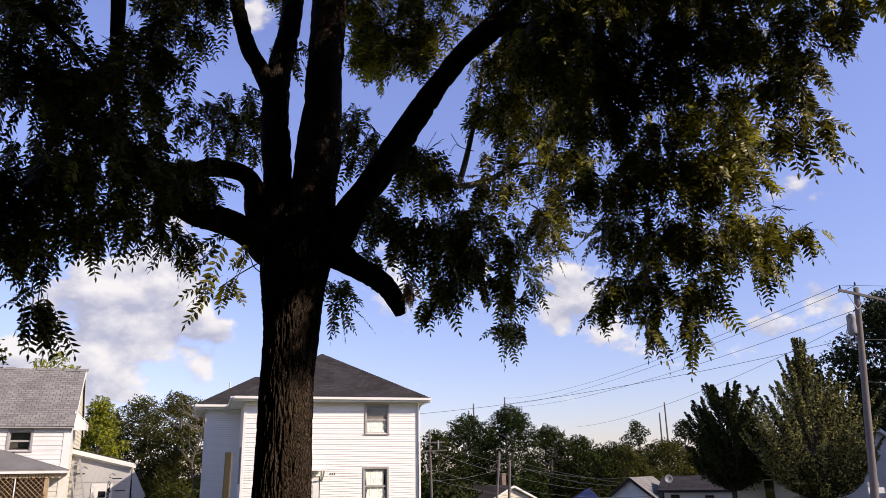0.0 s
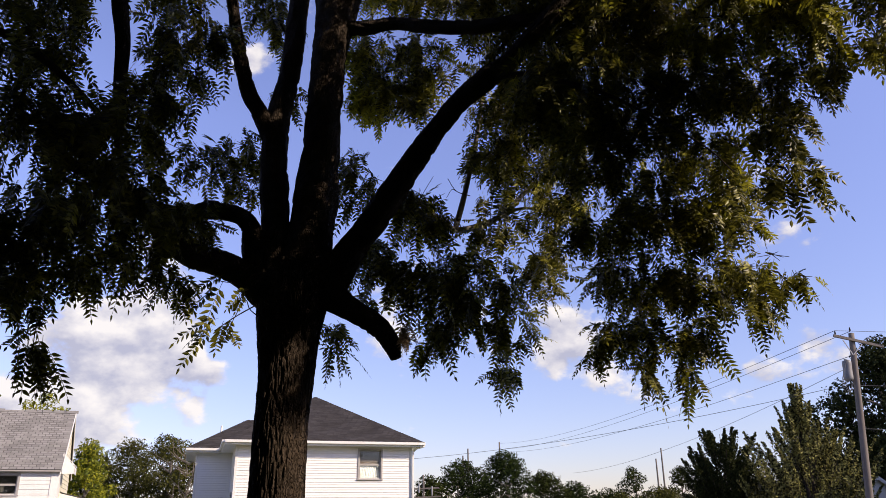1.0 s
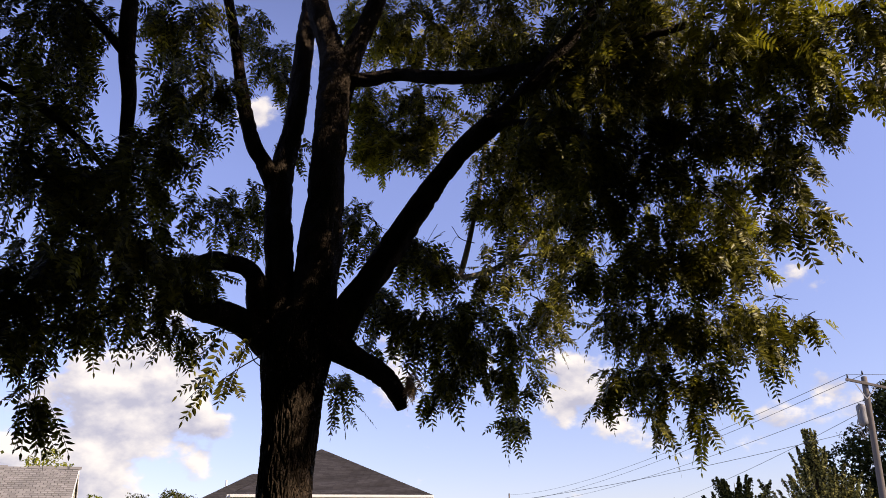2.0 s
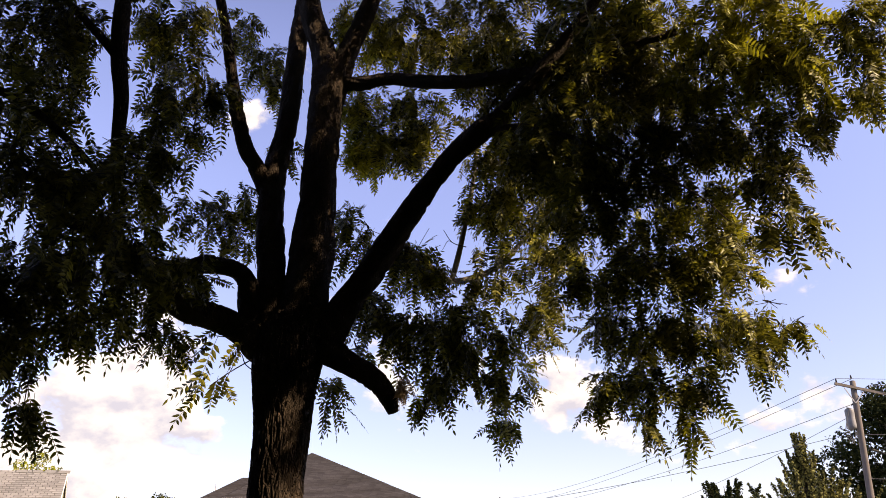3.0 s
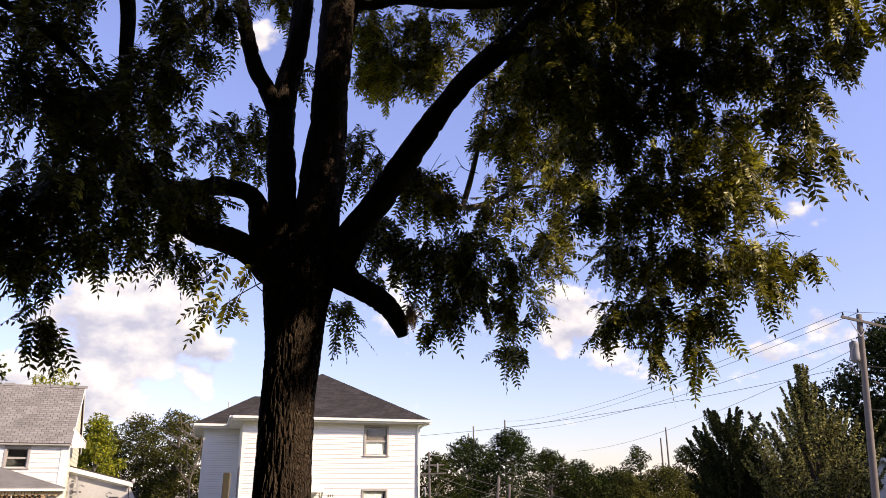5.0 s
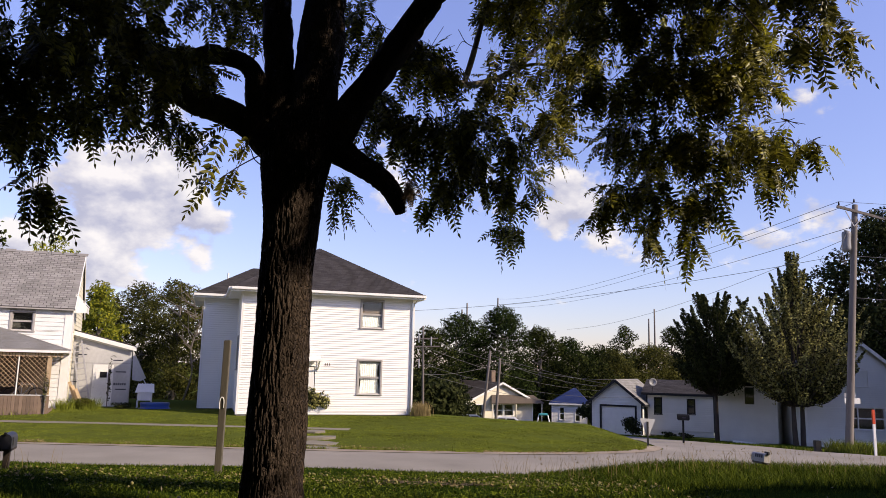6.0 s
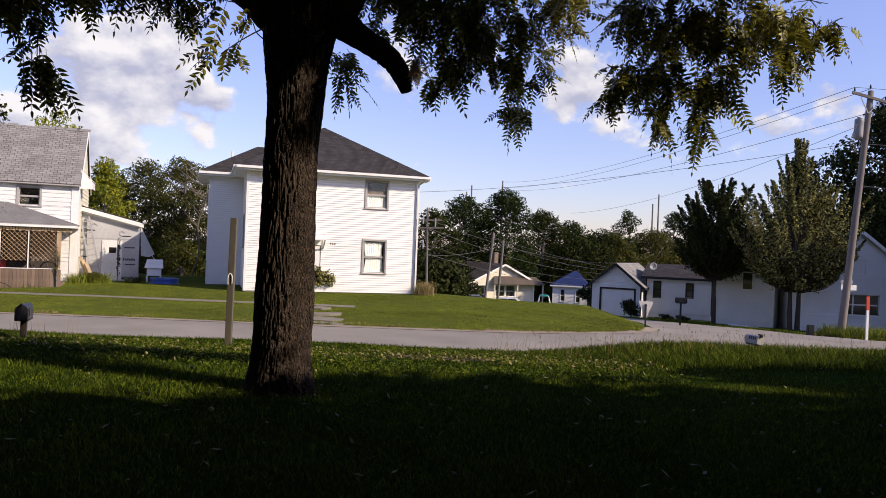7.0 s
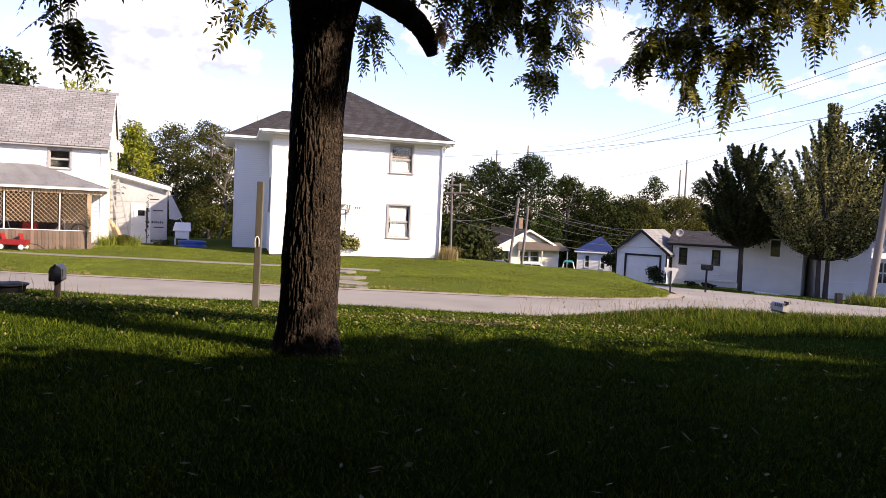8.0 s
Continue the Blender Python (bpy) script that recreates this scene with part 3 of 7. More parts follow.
# clumps of foliage: x, y, z, half width, half height, fullness, share of leaves in the sunlit gold colour
LEFT_HIGH = [
    (-4.05, 6.20, 6.71, 0.58, 0.51, 1.13, 0.05),
    (-3.55, 6.20, 6.84, 0.35, 0.29, 0.71, 0),
    (-3.79, 6.00, 5.87, 0.46, 0.32, 1.01, 0),
    (-3.10, 7.20, 7.58, 0.44, 0.53, 1.01, 0.1),
    (-2.99, 7.20, 6.69, 0.32, 0.32, 0.92, 0),
    (-2.62, 7.40, 6.81, 0.24, 0.26, 1.43, 0),
    (-2.78, 7.40, 6.28, 0.18, 0.25, 0.80, 0),
    (-3.53, 5.80, 5.00, 0.40, 0.34, 1.01, 0),
    (-3.15, 6.00, 4.88, 0.46, 0.35, 1.13, 0.1),
    (-2.85, 6.30, 5.22, 0.30, 0.42, 1.13, 0.15),
    (-2.80, 6.40, 5.82, 0.25, 0.25, 0.80, 0.1),
]
LEFT_MID = [
    (-3.25, 5.90, 4.33, 0.58, 0.33, 0.84, 0.05),
    (-2.75, 6.10, 4.35, 0.40, 0.30, 0.92, 0),
    (-2.66, 7.00, 5.47, 0.21, 0.23, 0.31, 0),
    (-2.57, 7.40, 5.13, 0.43, 0.27, 0.84, 0),
    (-2.41, 8.30, 5.78, 0.29, 0.31, 0.69, 0),
    (-2.23, 8.30, 5.25, 0.19, 0.20, 0.46, 0),
    (-2.52, 7.30, 4.37, 0.32, 0.26, 0.92, 0),
    (-2.62, 6.40, 4.09, 0.31, 0.30, 0.92, 0),
]
LEFT_LOW = [
    (-3.21, 6.00, 3.85, 0.58, 0.33, 1.06, 0.05),
    (-2.75, 6.30, 3.81, 0.30, 0.22, 0.88, 0),
    (-2.58, 6.80, 3.67, 0.21, 0.23, 1.06, 0.1),
    (-3.32, 6.00, 3.38, 0.33, 0.21, 0.79, 0),
    (-3.01, 6.10, 3.50, 0.24, 0.16, 0.62, 0),
    (-3.33, 6.00, 2.94, 0.14, 0.29, 0.79, 0),
    (-3.43, 5.80, 3.21, 0.18, 0.26, 0.88, 0),
    (-3.80, 5.80, 3.59, 0.32, 0.54, 0.88, 0),
]
MIDDLE_HIGH = [
    (-2.30, 8.90, 8.26, 0.32, 0.48, 1.00, 0.1),
    (-2.75, 8.90, 8.97, 0.25, 0.41, 0.62, 0),
    (-0.91, 8.80, 8.85, 0.45, 0.48, 1.50, 0.5),
    (-0.80, 8.80, 6.98, 0.40, 0.44, 1.50, 0.8),
    (-0.97, 8.80, 7.67, 0.32, 0.39, 1.00, 0.5),
    (-0.22, 8.70, 7.27, 0.37, 0.44, 1.38, 0.4),
    (-0.30, 8.70, 6.52, 0.22, 0.22, 0.88, 0.2),
    (-0.00, 8.40, 8.50, 0.63, 0.46, 1.25, 0.15),
    (0.82, 8.00, 8.15, 0.52, 0.44, 1.25, 0.1),
    (0.76, 7.80, 7.07, 0.39, 0.21, 0.75, 0),
    (-1.94, 8.80, 6.87, 0.14, 0.41, 0.50, 0),
]
MIDDLE_LOW = [
    (-1.12, 8.70, 5.47, 0.20, 0.46, 0.80, 0),
    (-0.80, 8.60, 5.46, 0.21, 0.28, 0.46, 0),
    (-0.89, 8.60, 4.57, 0.29, 0.30, 0.92, 0),
    (-0.27, 8.60, 5.03, 0.35, 0.38, 1.26, 0.2),
    (-0.60, 8.40, 4.25, 0.32, 0.31, 0.92, 0),
    (-1.17, 8.50, 3.39, 0.17, 0.33, 0.57, 0),
    (-0.90, 8.50, 3.88, 0.18, 0.18, 0.46, 0),
]
RIGHT_MID = [
    (-0.04, 8.20, 4.10, 0.38, 0.47, 1.04, 0.1),
    (0.51, 8.40, 4.12, 0.39, 0.42, 0.96, 0.3),
    (-0.06, 8.20, 3.39, 0.24, 0.26, 0.88, 0.15),
    (0.33, 8.40, 3.69, 0.32, 0.28, 0.88, 0.2),
    (0.86, 8.80, 3.57, 0.28, 0.31, 0.88, 0.35),
    (0.78, 8.80, 3.13, 0.20, 0.23, 0.72, 0.4),
    (0.71, 8.80, 5.01, 0.28, 0.42, 0.72, 0.1),
    (1.04, 9.40, 5.99, 0.47, 0.42, 0.72, 0.35),
    (0.65, 9.20, 6.34, 0.35, 0.42, 0.48, 0.1),
    (1.53, 9.40, 6.33, 0.55, 0.43, 0.80, 0.3),
    (1.30, 9.20, 4.61, 0.29, 0.39, 0.88, 0),
    (1.32, 9.20, 4.19, 0.19, 0.20, 0.56, 0),
    (1.58, 9.20, 5.31, 0.52, 0.37, 0.88, 0.2),
]
RIGHT_HIGH = [
    (1.35, 7.40, 7.22, 0.48, 0.47, 1.32, 0.05),
    (2.02, 7.20, 7.47, 0.47, 0.46, 1.32, 0.05),
    (1.86, 7.20, 6.58, 0.52, 0.44, 1.54, 0),
    (2.53, 7.00, 6.58, 0.44, 0.50, 1.54, 0),
    (2.50, 6.80, 7.21, 0.38, 0.38, 1.32, 0.2),
    (1.24, 7.30, 5.98, 0.51, 0.37, 1.32, 0),
    (1.90, 7.20, 5.76, 0.50, 0.37, 1.32, 0.1),
    (2.53, 7.00, 5.70, 0.43, 0.36, 1.43, 0),
    (3.09, 6.80, 5.81, 0.39, 0.32, 1.43, 0.05),
]
RIGHT_OUTER = [
    (1.74, 7.60, 5.27, 0.38, 0.37, 1, 0.25),
    (2.32, 7.60, 5.32, 0.45, 0.38, 1.1, 0.2),
    (2.90, 7.30, 5.16, 0.34, 0.39, 1.1, 0.5),
    (1.82, 7.80, 4.52, 0.38, 0.37, 1.1, 0.4),
    (2.45, 7.70, 4.67, 0.44, 0.37, 1.2, 0.15),
    (2.99, 7.50, 4.58, 0.40, 0.36, 1.2, 0.1),
    (3.27, 7.40, 4.79, 0.20, 0.27, 0.8, 0.1),
    (3.22, 7.20, 4.27, 0.15, 0.14, 0.5, 0.2),
]
GOLD_HIGH = [
    (2.91, 6.20, 6.63, 0.41, 0.40, 1.3, 0.9),
    (3.43, 6.00, 6.45, 0.45, 0.39, 1.3, 0.9),
    (2.98, 6.20, 6.06, 0.51, 0.28, 1.2, 0.7),
    (3.53, 6.00, 5.84, 0.38, 0.29, 1.1, 0.6),
    (3.99, 5.90, 6.35, 0.30, 0.33, 0.8, 0.4),
    (4.31, 5.90, 6.21, 0.25, 0.49, 0.9, 0.1),
    (4.07, 6.20, 5.60, 0.28, 0.24, 0.8, 0.1),
]
FAR_RIGHT = [
    (3.47, 6.40, 5.51, 0.34, 0.28, 1.2, 0),
    (3.16, 6.40, 4.98, 0.20, 0.19, 1, 0),
    (3.41, 6.30, 4.89, 0.19, 0.24, 0.9, 0),
    (3.25, 6.30, 4.45, 0.19, 0.18, 1, 0),
    (3.43, 6.20, 4.36, 0.15, 0.12, 0.7, 0),
    (3.69, 6.30, 5.19, 0.14, 0.19, 0.5, 0),
]
RIGHT_LOW = [
    (1.91, 8.20, 3.99, 0.24, 0.30, 0.99, 0.1),
    (1.83, 8.20, 3.41, 0.22, 0.28, 0.90, 0.1),
    (1.75, 8.20, 3.10, 0.12, 0.14, 0.54, 0),
    (2.43, 8.20, 4.04, 0.39, 0.38, 1.08, 0.15),
    (2.37, 8.30, 3.42, 0.28, 0.34, 0.99, 0.3),
    (2.28, 8.30, 2.96, 0.15, 0.25, 0.72, 0.2),
    (2.92, 8.00, 3.91, 0.41, 0.34, 1.08, 0.25),
    (2.89, 8.20, 3.39, 0.25, 0.34, 0.99, 0.4),
    (2.69, 8.20, 2.93, 0.19, 0.21, 0.72, 0.3),
    (3.40, 7.90, 3.99, 0.34, 0.27, 0.99, 0.25),
    (3.38, 7.90, 3.52, 0.18, 0.24, 0.81, 0.1),
    (3.76, 7.80, 3.89, 0.20, 0.18, 0.72, 0.3),
    (4.00, 7.80, 3.85, 0.10, 0.08, 0.45, 0.3),
    (3.70, 7.80, 4.11, 0.14, 0.10, 0.45, 0.4),
]
NEAR_RIGHT = [
    (2.7, 5.4, 7.2, 0.45, 0.35, 0.6, 0.5),
    (1.00, 8.60, 6.43, 0.52, 0.44, 0.9, 0.1),
    (1.14, 7.70, 6.70, 0.51, 0.41, 1, 0.05),
    (0.44, 8.20, 7.67, 0.37, 0.30, 0.7, 0.1),
    (1.64, 7.90, 5.79, 0.40, 0.34, 0.8, 0.1),
    (1.6, 6.1, 6.6, 0.50, 0.40, 0.45, 0.1),
    (2.4, 5.8, 7.2, 0.50, 0.40, 0.45, 0.2),
    (1.9, 6.4, 6.2, 0.55, 0.45, 0.25, 0.2),
    (1.2, 6.6, 5.7, 0.50, 0.45, 0.25, 0.1),
    # the next five clumps are added above the view to shade the limbs
    (1.6, 6.8, 8.2, 0.70, 0.40, 0.8, 0),
    (2.5, 6.3, 8.4, 0.70, 0.40, 0.8, 0),
    (3.2, 5.9, 8.8, 0.70, 0.40, 0.8, 0),
    (1.0, 6.6, 8.7, 0.80, 0.50, 0.6, 0),
    (0.0, 7.2, 9.2, 0.80, 0.50, 0.6, 0),
    (0.6, 8.7, 6.9, 0.50, 0.45, 0.5, 0.1),
]
# leaves that stand alone: foot and tip of each stalk
LOW_SPRIG = [
    (-2.28, 7.55, 3.48, -2.68, 7.45, 3.35),
    (-2.31, 7.55, 3.41, -2.56, 7.45, 3.25),
    (-2.33, 7.55, 3.36, -2.60, 7.45, 3.03),
    (-2.23, 7.55, 3.45, -2.26, 7.45, 3.15),
    (-2.17, 7.55, 3.37, -2.03, 7.45, 3.23),
    (-2.29, 7.55, 3.89, -2.60, 7.45, 3.50),
    (-2.27, 7.55, 3.88, -2.41, 7.45, 3.41),
    (-2.03, 7.55, 3.74, -2.09, 7.45, 3.54),
    (-2.00, 7.55, 3.82, -2.18, 7.45, 3.59),
    (-2.25, 7.55, 3.96, -2.52, 7.45, 3.79),
    (-2.14, 7.55, 3.50, -2.19, 7.45, 3.22),
]
END_SPRIG = [
    (3.35, 6.25, 4.46, 3.66, 6.15, 4.12),
    (3.32, 6.25, 4.40, 3.47, 6.15, 4.08),
    (3.24, 6.25, 4.37, 3.26, 6.15, 3.98),
    (3.39, 6.25, 4.54, 3.64, 6.15, 4.42),
    (3.16, 6.25, 4.40, 3.12, 6.15, 4.08),
    (3.12, 6.25, 4.46, 2.95, 6.15, 4.11),
]
DOWN = np.array([0, 0, -1.0])


def unit(v):
    return v / (np.linalg.norm(v, axis=1, keepdims=True) + 1e-9)


def compound_leaves(p, d, length, rng, pairs=9, size=0.074, facing=None):
    """Pinnate leaves: at the places p, along the directions d; pointed, slightly folded leaflets in pairs on a thin drooping stalk."""
    n = len(p)
    side = unit(np.cross(d, rng.normal(0, 0.45, (n, 3)) + (np.array([0, 0, 1.0]) if facing is None else facing)))
    droop = rng.uniform(0.05, 0.40, n) * length
    at = lambda q: p + d * (length * q)[:, None] + DOWN * (droop * q * q)[:, None]
    leaflets = []
    for k, q in enumerate(np.linspace(0.2, 1.0, pairs)):
        base = at(np.full(n, q))
        ahead = unit(d + DOWN * (2 * droop / length * q)[:, None])
        grown = size * (0.72 + 0.55 * math.sin(math.pi * (0.15 + 0.75 * q)))
        for sign in ((-1, 1) if k < pairs - 1 else (0,)):
            l = grown * rng.uniform(0.82, 1.15, n) * (length / 0.38) ** 0.5
            v = unit(ahead * (0.42 if sign else 1.0) + side * sign * 0.95 + rng.normal(0, 0.09, (n, 3)) + DOWN * rng.uniform(0.05, 0.4, (n, 1)))
            flat = np.cross(ahead, side) + rng.normal(0, 0.25, (n, 3))
            across = unit(np.cross(v, flat))
            sag = unit(np.cross(across, v)) * (l * 0.035)[:, None]
            w = (across.T * l * rng.uniform(0.165, 0.20, n)).T
            m1, m2 = base + v * (l * 0.30)[:, None], base + v * (l * 0.66)[:, None]
            leaflets.append(np.stack([base, m1 + w + sag, m2 + w * 0.72 + sag, base + v * l[:, None], m2 - w * 0.72 + sag, m1 - w + sag], 1))
    v = np.concatenate(leaflets)
    k = np.arange(len(v))[:, None] * 6
    faces = np.concatenate([k + np.array([0, 1, 2, 3]), k + np.array([0, 3, 4, 5])])
    stalks = []
    for a, b in ((0.0, 0.35), (0.35, 0.7), (0.7, 1.0)):
        q0, q1 = at(np.full(n, a)), at(np.full(n, b))
        stalks.append(np.stack([q0 - side * 0.0026, q1 - side * 0.002, q1 + side * 0.002, q0 + side * 0.0026], 1))
    sv = np.concatenate(stalks).reshape(-1, 3)
    v = v.reshape(-1, 3)
    return np.concatenate([v, sv]), np.concatenate([faces, len(v) + np.arange(len(sv)).reshape(-1, 4)])


def sprays(clumps, rng, per_m2=680, tips=4.5):
    """Where the leaves of the clumps grow: whorls at the shoots' ends, spreading and hanging. Returns foot, direction,
    length and which leaves take the sunlit gold colour.
    """
    foot, way, long, turn = [], [], [], []
    for x, y, z, rh, rv, full, gold in clumps:
        count = max(5, int(per_m2 * full * rh * rv))
        whorls = max(2, int(count / tips))
        c = unit(rng.normal(0, 1, (whorls, 3))) * rng.uniform(0.02, 1.0, (whorls, 1)) ** 0.36
        k = rng.integers(0, whorls, count)
        long_k = np.clip(rng.normal(0.33, 0.055, count), 0.18, 0.45) * min(1.0, 0.55 + rv * 1.3)
        d = unit(c[k] * np.array([0.9, 0.9, 0.25]) + rng.normal(0, 0.5, (count, 3)) + DOWN * rng.uniform(0.4, 1.7, (count, 1)))
        reach = np.array([max(rh * 1.12 - 0.11, 0.04), max(rh - 0.1, 0.04) + 0.15, max(rv * 1.12 - 0.13, 0.03)])
        spot = np.array([x, y, z + 0.13]) + c[k] * reach + rng.normal(0, 0.045, (count, 3))
        foot.append(spot)
        way.append(d)
        long.append(long_k)
        turn.append(rng.uniform(0, 1, count) < gold)
    return np.concatenate(foot), np.concatenate(way), np.concatenate(long), np.concatenate(turn)


def high_clumps(rng, count):
    """The top of the crown, over the lawn and the limbs' ends, with unseen clumps added to block light."""
    out = []
    while len(out) < count:
        q = rng.uniform(-1, 1, 3)
        if np.linalg.norm(q) > 1 or q[2] < -0.45:
            continue
        x, y, z = -0.4 + q[0] * 6.8, 5.6 + q[1] * 7.4, 9.0 + q[2] * 5.5
        if z < 2.1 + 0.93 * math.hypot(x, y) + 0.25 * max(y, 0):
            if not (y < 1 and z > 6.0):
                continue
        if x > 2.6 and z < 11:
            continue
        out.append((x, y, z, rng.uniform(0.5, 0.9), rng.uniform(0.35, 0.6), 0.2, 0))
    # unseen clumps added over the lawn to block sun and sky light
    for k in range(420):
        if k < 60:
            x, y = rng.uniform(1.2, 4.8), rng.uniform(2.2, 4.7)
        elif k < 120:
            x, y = rng.uniform(-4.5, 2.0), rng.uniform(0.5, 4.5)
        else:
            x, y = rng.uniform(-9, 9), rng.uniform(-4.5, 3)
        low = 2.6 + 0.93 * math.hypot(x, y) + 0.1 * y
        out.append((x, y, max(low, 6.6) + rng.uniform(0.1, 1.6), 0.75, 0.5, 0.42, 0))
    return out


leaf_rng = np.random.default_rng(11)
CLUMPS = LEFT_HIGH + LEFT_MID + LEFT_LOW + MIDDLE_HIGH + MIDDLE_LOW + RIGHT_MID + RIGHT_HIGH + RIGHT_OUTER + GOLD_HIGH + FAR_RIGHT + RIGHT_LOW + NEAR_RIGHT
foot, way, long, turn = sprays(CLUMPS, leaf_rng)
lone = np.array(LOW_SPRIG + END_SPRIG)
lone_way = lone[:, 3:] - lone[:, :3]
lone_long = np.linalg.norm(lone_way, axis=1)
green = [compound_leaves(foot[~turn], way[~turn], long[~turn], leaf_rng),
         compound_leaves(lone[:, :3] - DOWN * 0.05, unit(lone_way), lone_long, leaf_rng, 9, 0.085, np.array([0.1, -0.8, 0.5]))]
crown = new("crown", raw_mesh("crown", *merge(green), LEAF))
crown.parent = walnut
gold = new("sunlit_tone_leaves", raw_mesh("sunlit_tone_leaves", *compound_leaves(foot[turn], way[turn], long[turn], leaf_rng), LEAF_LIT_GOLD))
gold.parent = walnut
tagged(gold, "walnut leaves coloured gold as if in sunlight")
foot, way, long, _ = sprays([(-0.36, 7.68, 3.28, 0.10, 0.14, 3.0, 0)], leaf_rng)
brown = new("withered_leaves", raw_mesh("withered_leaves", *compound_leaves(foot, way, long * 0.6, leaf_rng, 7, 0.06), DEAD_WOOD))
brown.parent = walnut
tagged(brown, "withered brown leaves at the broken stub")
foot, way, long, _ = sprays(high_clumps(leaf_rng, 300), leaf_rng, 620)
top = new("crown_top_shade", raw_mesh("crown_top_shade", *compound_leaves(foot, way, long, leaf_rng, 4, 0.19), LEAF))
top.parent = walnut
# shoots from each clump back towards its limb, and bare twigs
twigs = []
for x, y, z, rh, rv, full, _ in CLUMPS:
    for _ in range(5):
        a = leaf_rng.normal(0, 0.45, 3) * np.array([rh, rh, rv])
        s = np.array([-1.5 - x, 7.9 - y, 0.8])
        s *= rh * leaf_rng.uniform(0.3, 0.7) / np.linalg.norm(s)
        v, f, _caps = tube([(x + s[0], y + s[1], z + s[2] + 0.15, 0.006), (x + s[0] * 0.4, y + s[1] * 0.4, z + 0.14, 0.005), (x + a[0], y + a[1], z + a[2] + 0.1, 0.003)], 5, 4, closed=False)
        twigs.append((v, f))
for pts, r in ((((-1.91, 7.6, 3.68), (-2.11, 7.55, 3.54), (-2.3, 7.5, 3.38)), 0.008), (((-1.89, 7.6, 3.81), (-2.1, 7.55, 3.89), (-2.28, 7.5, 3.91)), 0.008), (((-1.8, 7.7, 3.5), (-1.97, 7.6, 3.62), (-2.03, 7.55, 3.71), (-2.17, 7.5, 3.37)), 0.007),
               (((-1.96, 7.6, 3.88), (-2.04, 7.55, 3.8), (-2.1, 7.5, 3.6)), 0.006), (((0.42, 9.0, 5.51), (0.24, 9.0, 5.58), (0.13, 9.0, 5.76)), 0.007), (((0.24, 9.0, 5.58), (0.18, 9.0, 5.6), (0.11, 9.0, 5.48)), 0.005),
               (((-3.37, 5.6, 4.45), (-3.51, 5.6, 4.5), (-3.61, 5.6, 4.58), (-3.64, 5.6, 4.68)), 0.005)):
    v, f, _caps = tube([(*p, r * (1 - 0.6 * i / len(pts))) for i, p in enumerate(pts)], 5, 5, closed=False)
    twigs.append((v, f))
tw = new("twig_growth", raw_mesh("twig_growth", *merge(twigs), BARK))
tw.parent = walnut
tagged(tw, kind="stuff")

# ---- building helpers ----
def cut_spans(x0, x1, z0, z1, holes):
    """The parts of the run x0..x1 that no hole covers between z0 and z1."""
    spans = [(x0, x1)]
    for a, b, c, d in holes:
        if c < (z0 + z1) / 2 < d:
            spans = [s for l, r in spans for s in ((l, min(r, a)), (max(l, b), r)) if s[1] - s[0] > 0.01]
    return spans


def siding(width, height, holes=(), pitch=0.11, gable=None, lip=0.020):
    """A clapboard wall in the plane y = 0, facing -y, from x = 0 to width; holes: (x0, x1, z0, z1); gable: (x of the peak, its height)."""
    bm = bmesh.new()
    marks = sorted({0.0, height, *(v for h in holes for v in h[2:])} | ({gable[1]} if gable else set()))
    top = gable[1] if gable else height
    z = 0.0
    rows = []
    while z < top - 1e-6:
        step = min(pitch, top - z)
        for mk in marks:
            if z + 1e-4 < mk < z + step - 1e-4:
                step = mk - z
        rows.append((z, z + step))
        z += step
    for a, b in rows:
        l0 = l1 = 0.0
        r0 = r1 = width
        if gable and b > height + 1e-6:
            ka, kb = (max(a, height) - height) / (gable[1] - height), (b - height) / (gable[1] - height)
            l0, l1 = gable[0] * ka, gable[0] * kb
            r0, r1 = width + (gable[0] - width) * ka, width + (gable[0] - width) * kb
        for x0, x1 in cut_spans(l0, r0, a, b, holes):
            g = 0.14 * (b - a)
            xa, xb = (max(x0, l1) if x0 == l0 else x0), (min(x1, r1) if x1 == r0 else x1)
            v = [bm.verts.new(p) for p in ((x0, -lip, a + g), (x1, -lip, a + g), (xb, 0, b), (xa, 0, b), (x0, 0.0, a + g), (x1, 0.0, a + g))]
            bm.faces.new(v[:4])
            bm.faces.new((v[4], v[5], v[1], v[0]))
            bm.faces.new((bm.verts.new((x0, 0, a)), bm.verts.new((x1, 0, a)), v[5], v[4]))
    # the wall behind the boards
    for a, b in zip(marks, marks[1:]):
        if gable and b > height + 1e-6:
            slab(bm, [(0, 0.004, height), (width, 0.004, height), (gable[0], 0.004, gable[1])], (0, 0.14, 0))
            continue
        for x0, x1 in cut_spans(0, width, a, b, holes):
            box(bm, x0, x1, 0.004, 0.144, a, b)
    bmesh.ops.remove_doubles(bm, verts=bm.verts, dist=0.0008)
    return bm


